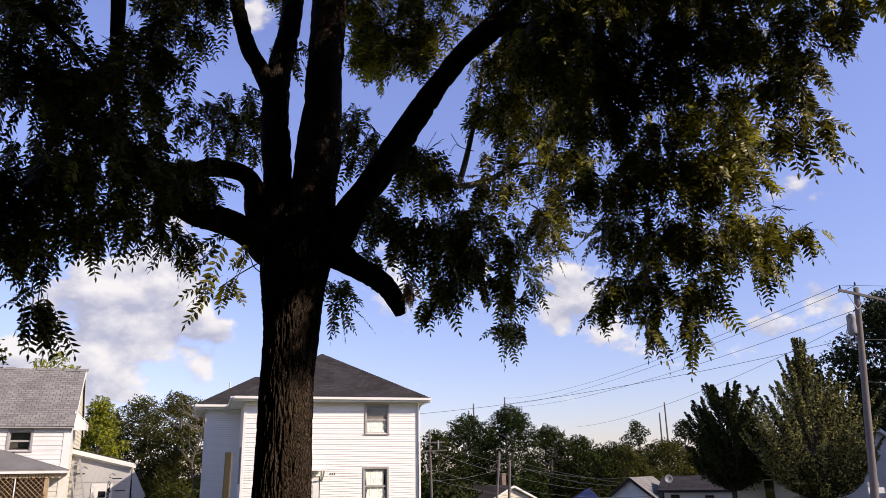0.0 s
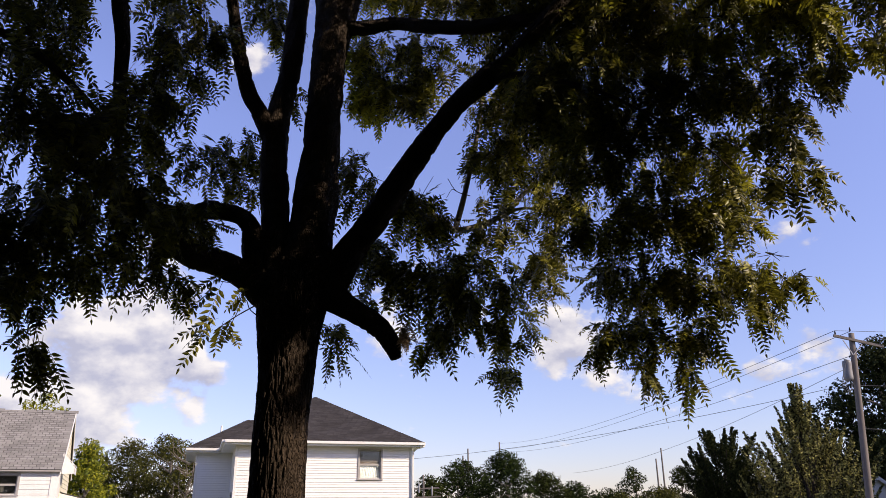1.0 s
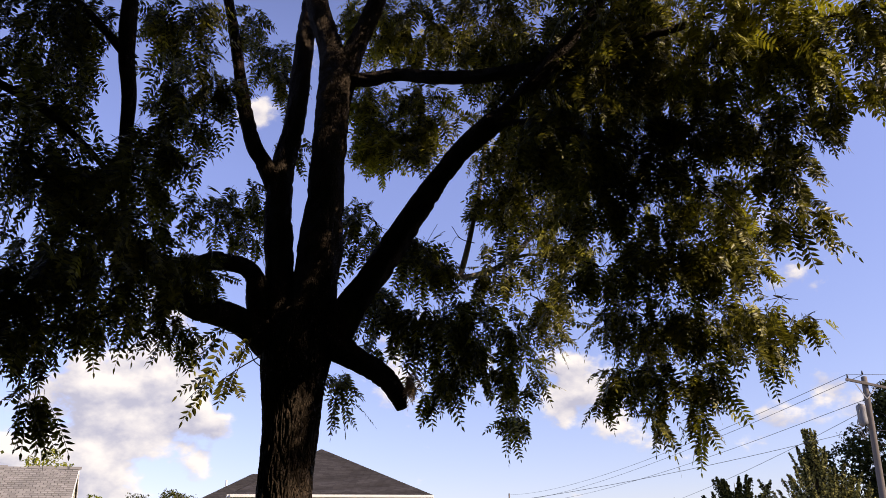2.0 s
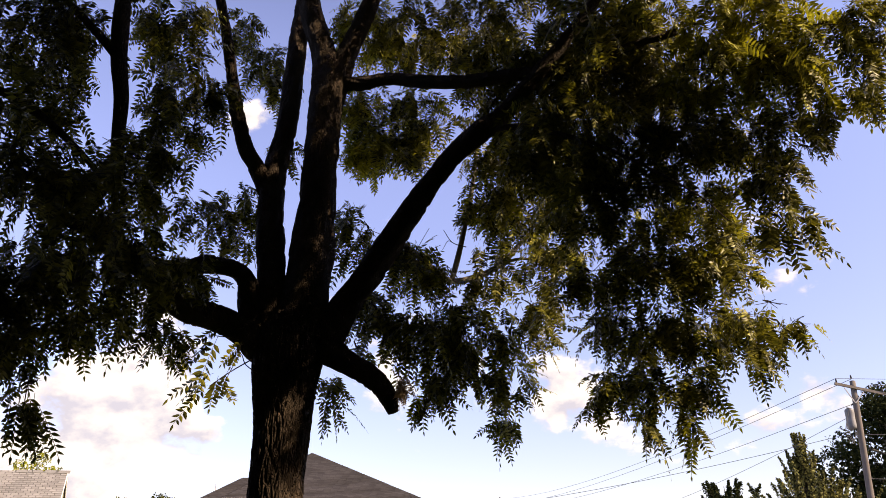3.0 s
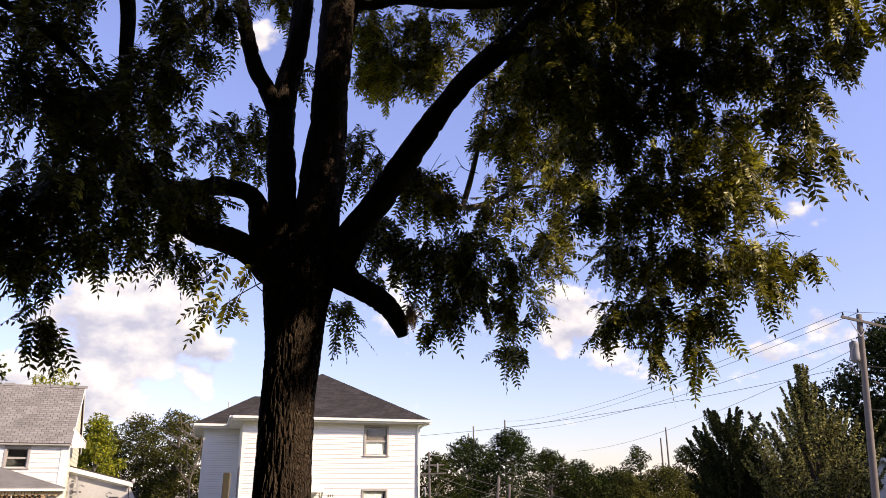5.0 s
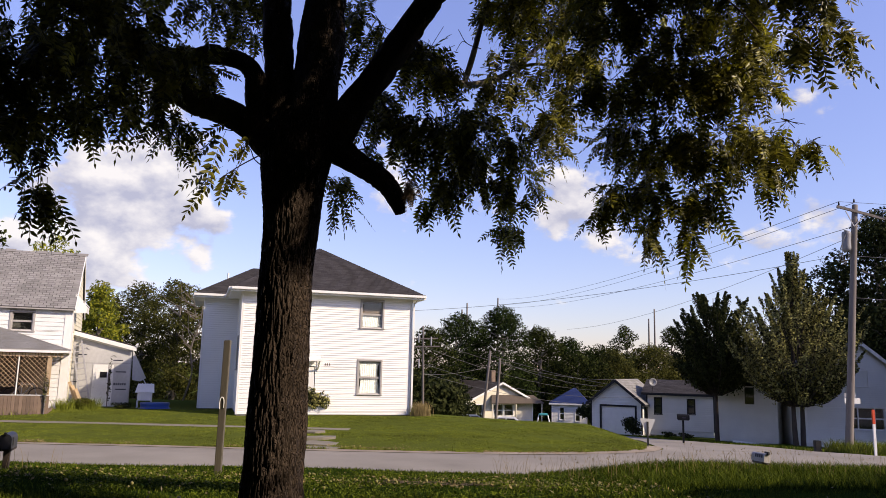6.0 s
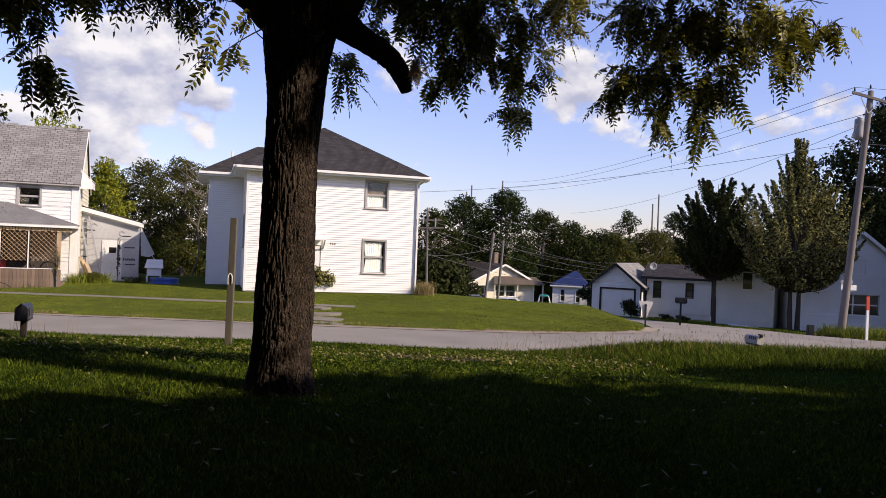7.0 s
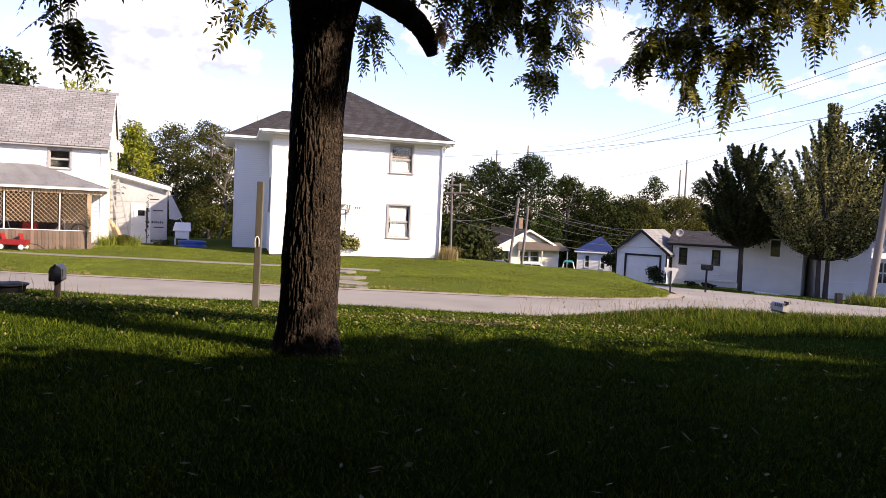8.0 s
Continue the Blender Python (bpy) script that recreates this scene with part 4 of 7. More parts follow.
def window(parent, m, w, h, trim=0.09, curtain="full", frame_mat=FRAME, sill=True, name="window", sashes=2):
    """A sash window whose middle of the sill line is at m, in a wall that faces its -y; the opening is w x h."""
    win = new(name)
    win.empty_display_size = 0.1
    win.parent = parent
    win.matrix_local = m
    bm = bmesh.new()
    for x0, x1, z0, z1 in ((-w / 2 - trim, -w / 2, -0.02, h + trim), (w / 2, w / 2 + trim, -0.02, h + trim), (-w / 2, w / 2, h, h + trim)):
        box(bm, x0, x1, -0.045, 0.06, z0, z1, 0.006)
    part("window_frame", bm, frame_mat, win)
    if sill:
        part("window_sill", boxed(-w / 2 - trim - 0.03, w / 2 + trim + 0.03, -0.085, 0.06, -0.07, -0.021, 0.008), frame_mat, win)
    bars = 0.045
    for k in range(sashes):
        z0, z1 = h * k / sashes, h * (k + 1) / sashes
        y = 0.015 + 0.03 * k
        bm = bmesh.new()
        for x0, x1, a, b in ((-w / 2, -w / 2 + bars, z0, z1), (w / 2 - bars, w / 2, z0, z1), (-w / 2 + bars, w / 2 - bars, z0, z0 + bars), (-w / 2 + bars, w / 2 - bars, z1 - bars, z1)):
            box(bm, x0, x1, y, y + 0.028, a, b)
        part("sash", bm, frame_mat, win)
        pane = part("pane", boxed(-w / 2 + bars, w / 2 - bars, y + 0.01, y + 0.016, z0 + bars, z1 - bars), GLASS, win)
        pane.visible_shadow = False
    if curtain != "none":
        bm = bmesh.new()
        n = 24
        lo = {"full": 0.03, "half": 0.03, "blind": h * 0.5}[curtain]
        hi = {"full": h - 0.03, "half": h * 0.48, "blind": h - 0.03}[curtain]
        rows = []
        for j in range(7):
            z = lo + (hi - lo) * j / 6
            pinch = 1 - (0.16 * math.sin(j / 6 * math.pi) if curtain == "full" else 0.0)
            rows.append([bm.verts.new(((-w / 2 + 0.03 + (w - 0.06) * i / n) * pinch + 0.03 * math.sin(j), 0.11 + 0.014 * math.sin(i * 2.1 + 0.4 * j), z)) for i in range(n + 1)])
        for a, b in zip(rows, rows[1:]):
            for i in range(n):
                bm.faces.new((a[i], a[i + 1], b[i + 1], b[i])).smooth = True
        part("curtain", bm, CURTAIN, win, "pale cloth curtain")
    # dark backing panel: the room's dimness is put into its colour
    part("room_backing", box(boxed(-w / 2 - 0.05, w / 2 + 0.05, 0.5, 0.52, -0.05, h + 0.05), -w / 2 - 0.05, w / 2 + 0.05, 0.145, 0.5, -0.07, -0.05), DARK_ROOM, win, "dark backing painted for the unlit room behind the pane")
    return win


def shingle_plane(corners, course=0.14, tab=0.3, rng=random, thick=0.018):
    """Shingles on the quad or triangle whose eave runs corners[0]-corners[1] and whose top runs corners[3]-corners[2]; verts and quads."""
    a, b, c, d = [np.array(p, float) for p in corners]
    up = (d + c) / 2 - (a + b) / 2
    slope = np.linalg.norm(up)
    nrm = np.cross(b - a, up)
    nrm /= np.linalg.norm(nrm)
    if nrm[2] < 0:
        nrm = -nrm
    rows = max(1, int(slope / course))
    V = []
    for r in range(rows):
        s0, s1 = r / rows, min(1.0, (r + 1.12) / rows)
        l0, r0, l1, r1 = a + (d - a) * s0, b + (c - b) * s0, a + (d - a) * s1, b + (c - b) * s1
        n = max(1, int(np.linalg.norm(r0 - l0) / tab))
        off = (r % 2) * 0.5 + rng.uniform(-0.1, 0.1)
        cuts = [0.0] + [(k + off) / n for k in range(0, n + 1) if 0.02 < (k + off) / n < 0.98] + [1.0]
        for u0, u1 in zip(cuts, cuts[1:]):
            g = 0.011 / max(np.linalg.norm(r0 - l0), 0.1)
            p = [l0 + (r0 - l0) * (u0 + g), l0 + (r0 - l0) * (u1 - g), l1 + (r1 - l1) * (u1 - g), l1 + (r1 - l1) * (u0 + g)]
            j = rng.uniform(0, 0.005)
            e0, e1 = p[0] + nrm * (thick + j), p[1] + nrm * (thick + j)
            V.append([e0, e1, p[2] + nrm * 0.003, p[3] + nrm * 0.003])
            V.append([p[0], p[1], e1, e0])
    v = np.array(V).reshape(-1, 3)
    return v, np.arange(len(v)).reshape(-1, 4)


def roof_part(name, planes, mat, parent, course=0.14, tab=0.3, seed=1, thick=0.1, label="", under=None):
    """A roof of several planes: a solid deck and the shingles on it."""
    bm = bmesh.new()
    for p in planes:
        q = [Vector(v) for v in p]
        q = q[:3] if (q[3] - q[2]).length < 1e-4 else q
        slab(bm, [v - Vector((0, 0, 0.004)) for v in q], (0, 0, -thick))
    deck = part(name, bm, under or mat, parent, label)
    rng = random.Random(seed)
    pieces = [shingle_plane(p, course, tab, rng) for p in planes]
    sh = new("shingles", raw_mesh("shingles", *merge(pieces), mat))
    sh.parent = deck
    tagged(sh, kind="stuff")
    return deck


# ---- the white two-storey house across the street ----
YAW = 17
hip_house = thing("house", pose(-1.4, 37.0, -0.80, 0, 0, YAW), "white two-storey clapboard house with a dark hipped roof", "house")
W2, D2, E2, A2 = 8.0, 9.0, 5.73, 8.45
win_u, win_l = (-2.45, -1.45, 4.10, 5.36), (-2.50, -1.46, 0.98, 2.50)
front = part("wall", siding(W2, E2, [(a + W2, b + W2, c, d) for a, b, c, d in (win_u, win_l)] + [(2.55, 3.45, 0.15, 2.2)]), WHITE_SIDING, hip_house)
front.location = (-W2, 0, 0)
side = part("wall", siding(D2 - 0.15, E2), WHITE_SIDING, hip_house)
side.matrix_local = pose(0, 0.148, 0, 0, 0, 90)
left = part("wall", siding(4.35, E2, [(1.85, 2.75, 2.0, 3.5)]), WHITE_SIDING, hip_house)
left.matrix_local = pose(-W2, 4.5, 0, 0, 0, -90)
wing_front = part("wall", siding(1.68, E2), WHITE_SIDING, hip_house)
wing_front.location = (-W2 - 1.68, 4.5, 0)
wing_left = part("wall", siding(5.35, E2, [(2.6, 3.5, 1.0, 2.6), (2.6, 3.5, 4.1, 5.3)]), WHITE_SIDING, hip_house)
wing_left.matrix_local = pose(-W2 - 1.68, 10.0, 0, 0, 0, -90)
back = part("wall", siding(W2 + 1.6, E2), WHITE_SIDING, hip_house)
back.matrix_local = pose(0.0, 10.0, 0, 0, 0, 180)
for x, y in ((0, 0), (-W2, 0), (-W2 - 1.68, 4.5)):
    part("corner_board", boxed(x - 0.055, x + 0.055, y - 0.03, y + 0.08, 0, E2, 0.006), WHITE_TRIM, hip_house)
bm = bmesh.new()
for x0, x1, y0, y1 in ((-W2 + 0.02, -0.02, 0.03, 0.3), (-0.3, -0.02, 0.3, 9.9), (-W2 - 1.65, -W2, 4.53, 4.8), (-W2 - 1.65, -W2 - 1.4, 4.8, 9.9), (-W2 + 0.02, -W2 + 0.3, 0.3, 4.5)):
    box(bm, x0, x1, y0, y1, -0.9, 0.0)
part("foundation", bm, BLOCK, hip_house, "grey block foundation")
upper_win = window(hip_house, pose(-1.95, 0, 4.10), 1.0, 1.26, curtain="half")
part("blind", boxed(-0.46, 0.46, 0.10, 0.11, 0.6, 1.22), FENCE_WOOD, upper_win, "grey roller blind")
window(hip_house, pose(-1.98, 0, 0.98), 1.04, 1.52, curtain="full")
window(hip_house, pose(-W2, 2.2, 2.0, 0, 0, -90), 0.9, 1.5, curtain="none")
window(hip_house, pose(-W2 - 1.68, 6.95, 1.0, 0, 0, -90), 0.9, 1.6, curtain="none")
window(hip_house, pose(-W2 - 1.68, 6.95, 4.1, 0, 0, -90), 0.9, 1.2, curtain="none")
door = part("door", boxed(-5.43, -4.57, 0.03, 0.08, 0.15, 2.18, 0.01), WHITE_TRIM, hip_house, "white panelled front door")
bm = bmesh.new()
for x in (-5.25, -4.85):
    for z in (0.35, 1.2):
        box(bm, x - 0.02, x + 0.27, 0.018, 0.03, z, z + 0.65, 0.008)
part("panel", bm, WHITE_TRIM, door)
# hood on brackets over the door
bm = bmesh.new()
slab(bm, [(-5.95, 0, 2.72), (-4.35, 0, 2.72), (-4.35, -0.6, 2.52), (-5.95, -0.6, 2.52)], (0, 0, -0.07))
hood = part("door_hood", bm, WHITE_TRIM, hip_house, "small sloping hood over the door")
for x in (-5.85, -4.45):
    bm = beam(bmesh.new(), (x, -0.02, 2.05), (x, -0.6, 2.48), 0.06, 0.06)
    part("bracket", beam(bm, (x, -0.03, 2.0), (x, -0.03, 2.6), 0.06, 0.05), WHITE_TRIM, hood)
bm = bmesh.new()
for k in range(3):
    box(bm, -4.12 + k * 0.1, -4.07 + k * 0.1, -0.022, -0.016, 2.26, 2.36)
part("number_plate", bm, FENCE_WOOD, hip_house, "small plain bars beside the door")
# roof
o = 0.55
ex0, ex1, ey0, ey1 = -W2 - o, o, -o, D2 + o
apex = (-W2 / 2, D2 / 2, A2)
ez = E2 - 0.02
wy0, wy1, wx = 4.5 - o, 10.0 + o, -W2 - 1.68 - o
ridge_l, ridge_r = (-W2 + 0.75, 7.25, 7.5), (-3.6, 7.25, 7.5)
roof = roof_part("roof", [((ex0, ey0, ez), (ex1, ey0, ez), apex, apex), ((ex1, ey0, ez), (ex1, ey1, ez), apex, apex), ((ex1, ey1, ez), (ex0, ey1, ez), apex, apex), ((ex0, ey1, ez), (ex0, ey0, ez), apex, apex),
                           ((wx, wy0, ez), (-3.6, wy0, ez), ridge_r, ridge_l), ((wx, wy1, ez), (wx, wy0, ez), ridge_l, ridge_l), ((-3.6, wy1, ez), (wx, wy1, ez), ridge_l, ridge_r)], ROOF_DARK, hip_house, 0.13, 0.32, 3)
bm = bmesh.new()
for a, b in (((ex0, ey0), (ex1, ey0)), ((ex1, ey0), (ex1, ey1)), ((ex0, ey0), (ex0, wy0)), ((wx, wy0), (ex0, wy0)), ((wx, wy0), (wx, wy1))):
    beam(bm, (*a, ez - 0.10), (*b, ez - 0.10), 0.03, 0.2)
part("fascia", bm, WHITE_TRIM, hip_house)
bm = bmesh.new()
for a, b in (((ex0, ey0 - 0.07), (ex1, ey0 - 0.07)), ((ex0 - 0.07, ey0), (ex0 - 0.07, wy0 - 0.07)), ((wx, wy0 - 0.07), (ex0 - 0.1, wy0 - 0.07))):
    beam(bm, (*a, ez - 0.06), (*b, ez - 0.06), 0.12, 0.11)
part("gutter", bm, WHITE_TRIM, hip_house, "white painted eaves gutter")
bm = bmesh.new()
poly(bm, [(ex0, ey0, E2 - 0.20), (ex1, ey0, E2 - 0.20), (ex1, ey1, E2 - 0.20), (ex0, ey1, E2 - 0.20)])
poly(bm, [(wx, wy0, E2 - 0.21), (ex0, wy0, E2 - 0.21), (ex0, wy1, E2 - 0.21), (wx, wy1, E2 - 0.21)])
part("soffit", bm, WHITE_TRIM, hip_house)
bm = bmesh.new()
beam(bm, (0.1, -0.1, 0.15), (0.1, -0.1, E2 - 0.4), 0.08, 0.06)
beam(bm, (0.1, -0.1, E2 - 0.4), (0.35, -o - 0.05, E2 - 0.12), 0.08, 0.06)
part("downpipe", bm, WHITE_TRIM, hip_house)
v, f, caps = tube([(-W2 - 0.6, 6.2, 6.2, 0.05), (-W2 - 0.6, 6.2, 6.9, 0.05), (-W2 - 0.6, 6.2, 7.05, 0.05)], 8, 3)
vent = new("vent_pipe", raw_mesh("vent_pipe", v, np.vstack([f, caps]), WHITE_TRIM))
vent.parent = hip_house

# ---- the older house with the lattice porch ----
OLD_YAW = 21.5
porch_house = thing("house", pose(-17.45, 36.0, -0.86, 0, 0, OLD_YAW), "older white clapboard house with grey shingles and a lattice porch", "house")
WL, DL, EL, AL = 10.0, 6.8, 4.78, 7.62
upper = (-2.5, -1.64, 3.62, 4.46)
w = part("wall", siding(WL, EL, [(upper[0] + WL, upper[1] + WL, upper[2], upper[3])], 0.2), OLD_SIDING, porch_house)
w.location = (-WL, 0, 0)
w = part("wall", siding(DL, EL, (), 0.2, (DL / 2, AL)), CREAM, porch_house, "cream painted gable wall")
w.matrix_local = pose(0, 0.0, 0, 0, 0, 90)
part("corner_board", boxed(-0.3, 0.03, -0.035, 1.1, 0.0, EL, 0.006), WHITE_TRIM, porch_house, "wide white corner board")
window(porch_house, pose(-2.07, 0, 3.62), 0.86, 0.84, trim=0.1, curtain="none", sashes=2)
ov, rk = 0.25, 0.10
eave_z, ridge_z = EL + 0.10 - ov * 0.75, AL + 0.12
roof_part("roof", [((-WL, -ov, eave_z), (rk, -ov, eave_z), (rk, DL / 2, ridge_z), (-WL, DL / 2, ridge_z)), ((rk, DL + 0.05, eave_z), (-WL, DL + 0.05, eave_z), (-WL, DL / 2, ridge_z), (rk, DL / 2, ridge_z))], ROOF_GREY, porch_house, 0.165, 0.3, 5, 0.09, "grey weathered shingle roof with worn ridge", ROOF_DARK)
bm = bmesh.new()
beam(bm, (-WL, -ov - 0.015, eave_z - 0.06), (rk, -ov - 0.015, eave_z - 0.06), 0.03, 0.06)
part("fascia", bm, FRAME, porch_house, "weathered grey eaves board")
bm = bmesh.new()
beam(bm, (rk + 0.015, -ov, eave_z - 0.10), (rk + 0.015, DL / 2, ridge_z - 0.10), 0.03, 0.2)
beam(bm, (rk + 0.015, DL + 0.05, eave_z - 0.10), (rk + 0.015, DL / 2, ridge_z - 0.10), 0.03, 0.2)
part("rake_board", bm, WHITE_TRIM, porch_house)
cap_rng = random.Random(8)
for k in range(16):
    x = -WL + 0.3 + 0.62 * k + cap_rng.uniform(-0.1, 0.1)
    if cap_rng.random() < 0.6:
        bm = bmesh.new()
        w = cap_rng.uniform(0.4, 0.7)
        slab(bm, [(x, DL / 2 - 0.16, ridge_z - 0.10), (x + w, DL / 2 - 0.16, ridge_z - 0.10), (x + w, DL / 2 + 0.02, ridge_z + 0.045), (x, DL / 2 + 0.02, ridge_z + 0.045)], (0, -0.006, 0.012))
        part("ridge_cap", bm, cap_rng.choice((ROOF_GREY, ROOF_TAN, ROOF_TAN)), porch_house, "curled worn ridge shingle")
# striped awning on the gable wall
bm = bmesh.new()
slab(bm, [(0.02, 0.5, 5.45), (0.02, 1.75, 5.45), (0.60, 1.75, 4.85), (0.60, 0.5, 4.85)], (0.0, 0, -0.03))
slab(bm, [(0.02, 0.5, 5.42), (0.60, 0.5, 4.82), (0.60, 0.5, 4.55), (0.02, 0.5, 4.55)], (0, 0.02, 0))
slab(bm, [(0.60, 0.5, 4.83), (0.60, 1.75, 4.83), (0.60, 1.75, 4.55), (0.60, 0.5, 4.55)], (-0.02, 0, 0))
for k in range(7):
    y = 0.52 + k * 0.185
    slab(bm, [(0.04, y, 5.46), (0.04, y + 0.06, 5.46), (0.61, y + 0.06, 4.88), (0.61, y, 4.88)], (0.02, 0, 0.02))
part("awning", bm, WHITE_TRIM, porch_house, "ribbed metal window awning")
# porch roof, hipped at its end
pt, pe = 3.72, 2.76
roof_part("porch_roof", [((-WL, -2.45, pe), (0.1, -2.45, pe), (-2.95, -0.04, pt), (-WL, -0.04, pt)), ((0.1, -2.45, pe), (0.1, -0.04, pe), (-2.95, -0.04, pt), (-2.95, -0.04, pt))], METAL_ROOF, porch_house, 0.14, 0.9, 15, 0.06, "weathered grey shingled porch roof")
bm = bmesh.new()
beam(bm, (-WL, -2.46, pe - 0.11), (0.12, -2.46, pe - 0.11), 0.04, 0.10)
beam(bm, (0.11, -2.45, pe - 0.11), (0.11, -0.02, pe - 0.11), 0.04, 0.10)
part("porch_fascia", bm, WHITE_TRIM, porch_house)
bm = bmesh.new()
for k in range(80):
    box(bm, -WL + 0.125 * k, -WL + 0.125 * k + 0.1, -2.30, -2.27, pe - 0.32 - 0.03 * (k % 2), pe - 0.18)
part("porch_valance", bm, RAW_WOOD, porch_house, "scalloped wooden valance")
posts = [-0.55, -1.75, -2.85, -3.95, -5.05, -6.15, -7.25, -8.35, -9.45]
for k, x in enumerate(posts):
    part("porch_post", boxed(x - (0.022 if k else 0.09), x + (0.022 if k else 0.09), -2.26, -2.14, -0.1, pe - 0.2, 0.008), WHITE_TRIM if k else RAW_WOOD, porch_house)
# dark panel added over the white wall; its colour carries the porch's shade
part("porch_shade_panel", boxed(-WL, -0.75, -0.09, -0.045, 0.1, pe - 0.1), DARK_POST, porch_house, "dark panel added for the shade inside the porch")
part("porch_floor", boxed(-WL, -0.4, -2.3, -0.02, 0.0, 0.1), FENCE_WOOD, porch_house)
part("porch_rail", boxed(-WL, -0.45, -2.36, -2.16, 0.745, 0.775, 0.006), WHITE_TRIM, porch_house, "white painted rail over the boards")
slat = bmesh.new()
box(slat, 0, 0.135, -0.012, 0.012, 0, 0.86)
slat_me = bpy.data.meshes.new("board")
slat.to_mesh(slat_me)
slat.free()
slat_me.materials.append(FENCE_WOOD)
for k in range(66):
    shared("board", slat_me, porch_house, pose(-WL + 0.02 + 0.145 * k, -2.33, -0.12 + 0.012 * math.sin(k * 2.7)))
for x0, x1 in zip(posts[1:], posts):
    bm = bmesh.new()
    w, h, z0 = x1 - x0 - 0.12, pe - 0.25 - 1.10, 1.10
    n = int((w + h) / 0.195)
    for s in (0, 1):
        for k in range(1, n):
            q = k * 0.195
            a = (q, 0.0) if q < w else (w, q - w)
            b = (0.0, q) if q < h else (q - h, h)
            if s:
                a, b = (w - a[0], a[1]), (w - b[0], b[1])
            beam(bm, (x0 + 0.06 + a[0], -2.2 + 0.012 * s, z0 + a[1]), (x0 + 0.06 + b[0], -2.2 + 0.012 * s, z0 + b[1]), 0.012, 0.088, (0, 1, 0))
    part("lattice", bm, RAW_WOOD, porch_house, "raw wooden lattice panel")

# ---- lean-to beside the old house, wrapped but not yet clad ----
lean = thing("lean_to", pose(-17.45, 36.0, -0.86, 0, 0, OLD_YAW), "unfinished lean-to shed covered in white house wrap", "shed")
bm = bmesh.new()
slab(bm, [(0.02, 2.3, 0.0), (2.75, 2.3, 0.0), (2.75, 2.3, 2.98), (0.02, 2.3, 3.66)], (0, 0.1, 0))
slab(bm, [(2.75, 2.4, 0.0), (2.75, 6.0, 0.0), (2.75, 6.0, 2.98), (2.75, 2.4, 2.98)], (-0.1, 0, 0))
part("wall", bm, WRAP, lean)
bm = bmesh.new()
slab(bm, [(0.0, 2.05, 3.80), (2.95, 2.05, 3.07), (2.95, 6.1, 3.07), (0.0, 6.1, 3.80)], (0, 0, -0.05))
part("roof", bm, ROOF_DARK, lean)
bm = bmesh.new()
slab(bm, [(0.0, 2.04, 3.74), (2.95, 2.04, 3.01), (2.95, 2.04, 2.80), (0.0, 2.04, 3.53)], (0, -0.03, 0))
part("rake_board", bm, WHITE_TRIM, lean)
ldoor = part("door", boxed(1.0, 1.95, 2.26, 2.296, 0.05, 2.1, 0.008), OLD_SIDING, lean, "plain grey-white door with a small dark window")
part("pane", boxed(1.33, 1.66, 2.245, 2.262, 1.45, 1.74, 0.006), BLACK_PLASTIC, ldoor)
part("knob", boxed(1.05, 1.10, 2.2, 2.262, 0.95, 1.0, 0.02), DARK_METAL, ldoor)
for k in range(6):
    part("wrap_print", boxed(2.0 + 0.1 * k, 2.07 + 0.1 * k, 2.288, 2.296, 1.08, 1.20 - 0.02 * (k % 2)), INK, lean, "dark block print on the wrap")
for x, z in ((0.45, 2.80), (1.75, 2.46)):
    bm = beam(bmesh.new(), (x, 2.29, z), (x + 0.15, 2.29, z + 0.12), 0.012, 0.035, (0, 1, 0))
    beam(bm, (x + 0.15, 2.29, z + 0.12), (x + 0.3, 2.29, z + 0.02), 0.012, 0.035, (0, 1, 0))
    part("wrap_print", bm, INK, lean, "dark peaked mark on the wrap")
for x, z, w in ((0.25, 2.55, 0.4), (1.9, 2.3, 0.45), (2.05, 1.72, 0.5), (2.1, 0.85, 0.5), (0.15, 1.2, 0.16)):
    part("wrap_print", boxed(x, x + w, 2.288, 2.296, z, z + 0.055), INK, lean, "small dark print on the wrap")
part("tape", boxed(0.0, 2.73, 2.29, 2.297, 2.15, 2.18), PALE_METAL, lean)
bm = bmesh.new()
n = 10
vs = [[bm.verts.new((2.8 + 0.75 * (j / n) ** 1.3, 2.4 + 0.3 * i + 0.03 * math.sin(3 * i + j), 2.85 - 1.75 * (j / n) + 0.05 * math.sin(i * 2 + j * 1.3))) for i in range(8)] for j in range(n + 1)]
for a, b in zip(vs, vs[1:]):
    for i in range(7):
        bm.faces.new((a[i], a[i + 1], b[i + 1], b[i])).smooth = True
poly(bm, [(2.78, 2.34, 2.92), (2.86, 2.34, 1.35), (3.25, 2.42, 1.28), (3.52, 2.45, 1.45)])
part("tarpaulin", bm, WRAP, lean, "pale plastic sheet hanging off the side")
v, f, caps = tube([(2.9, 2.0, 3.1, 0.06), (2.98, 2.0, 3.1, 0.11), (3.02, 2.0, 3.1, 0.11)], 10, 3)
fl = new("floodlight", raw_mesh("floodlight", v, np.vstack([f, caps]), WHITE_TRIM))
fl.parent = lean

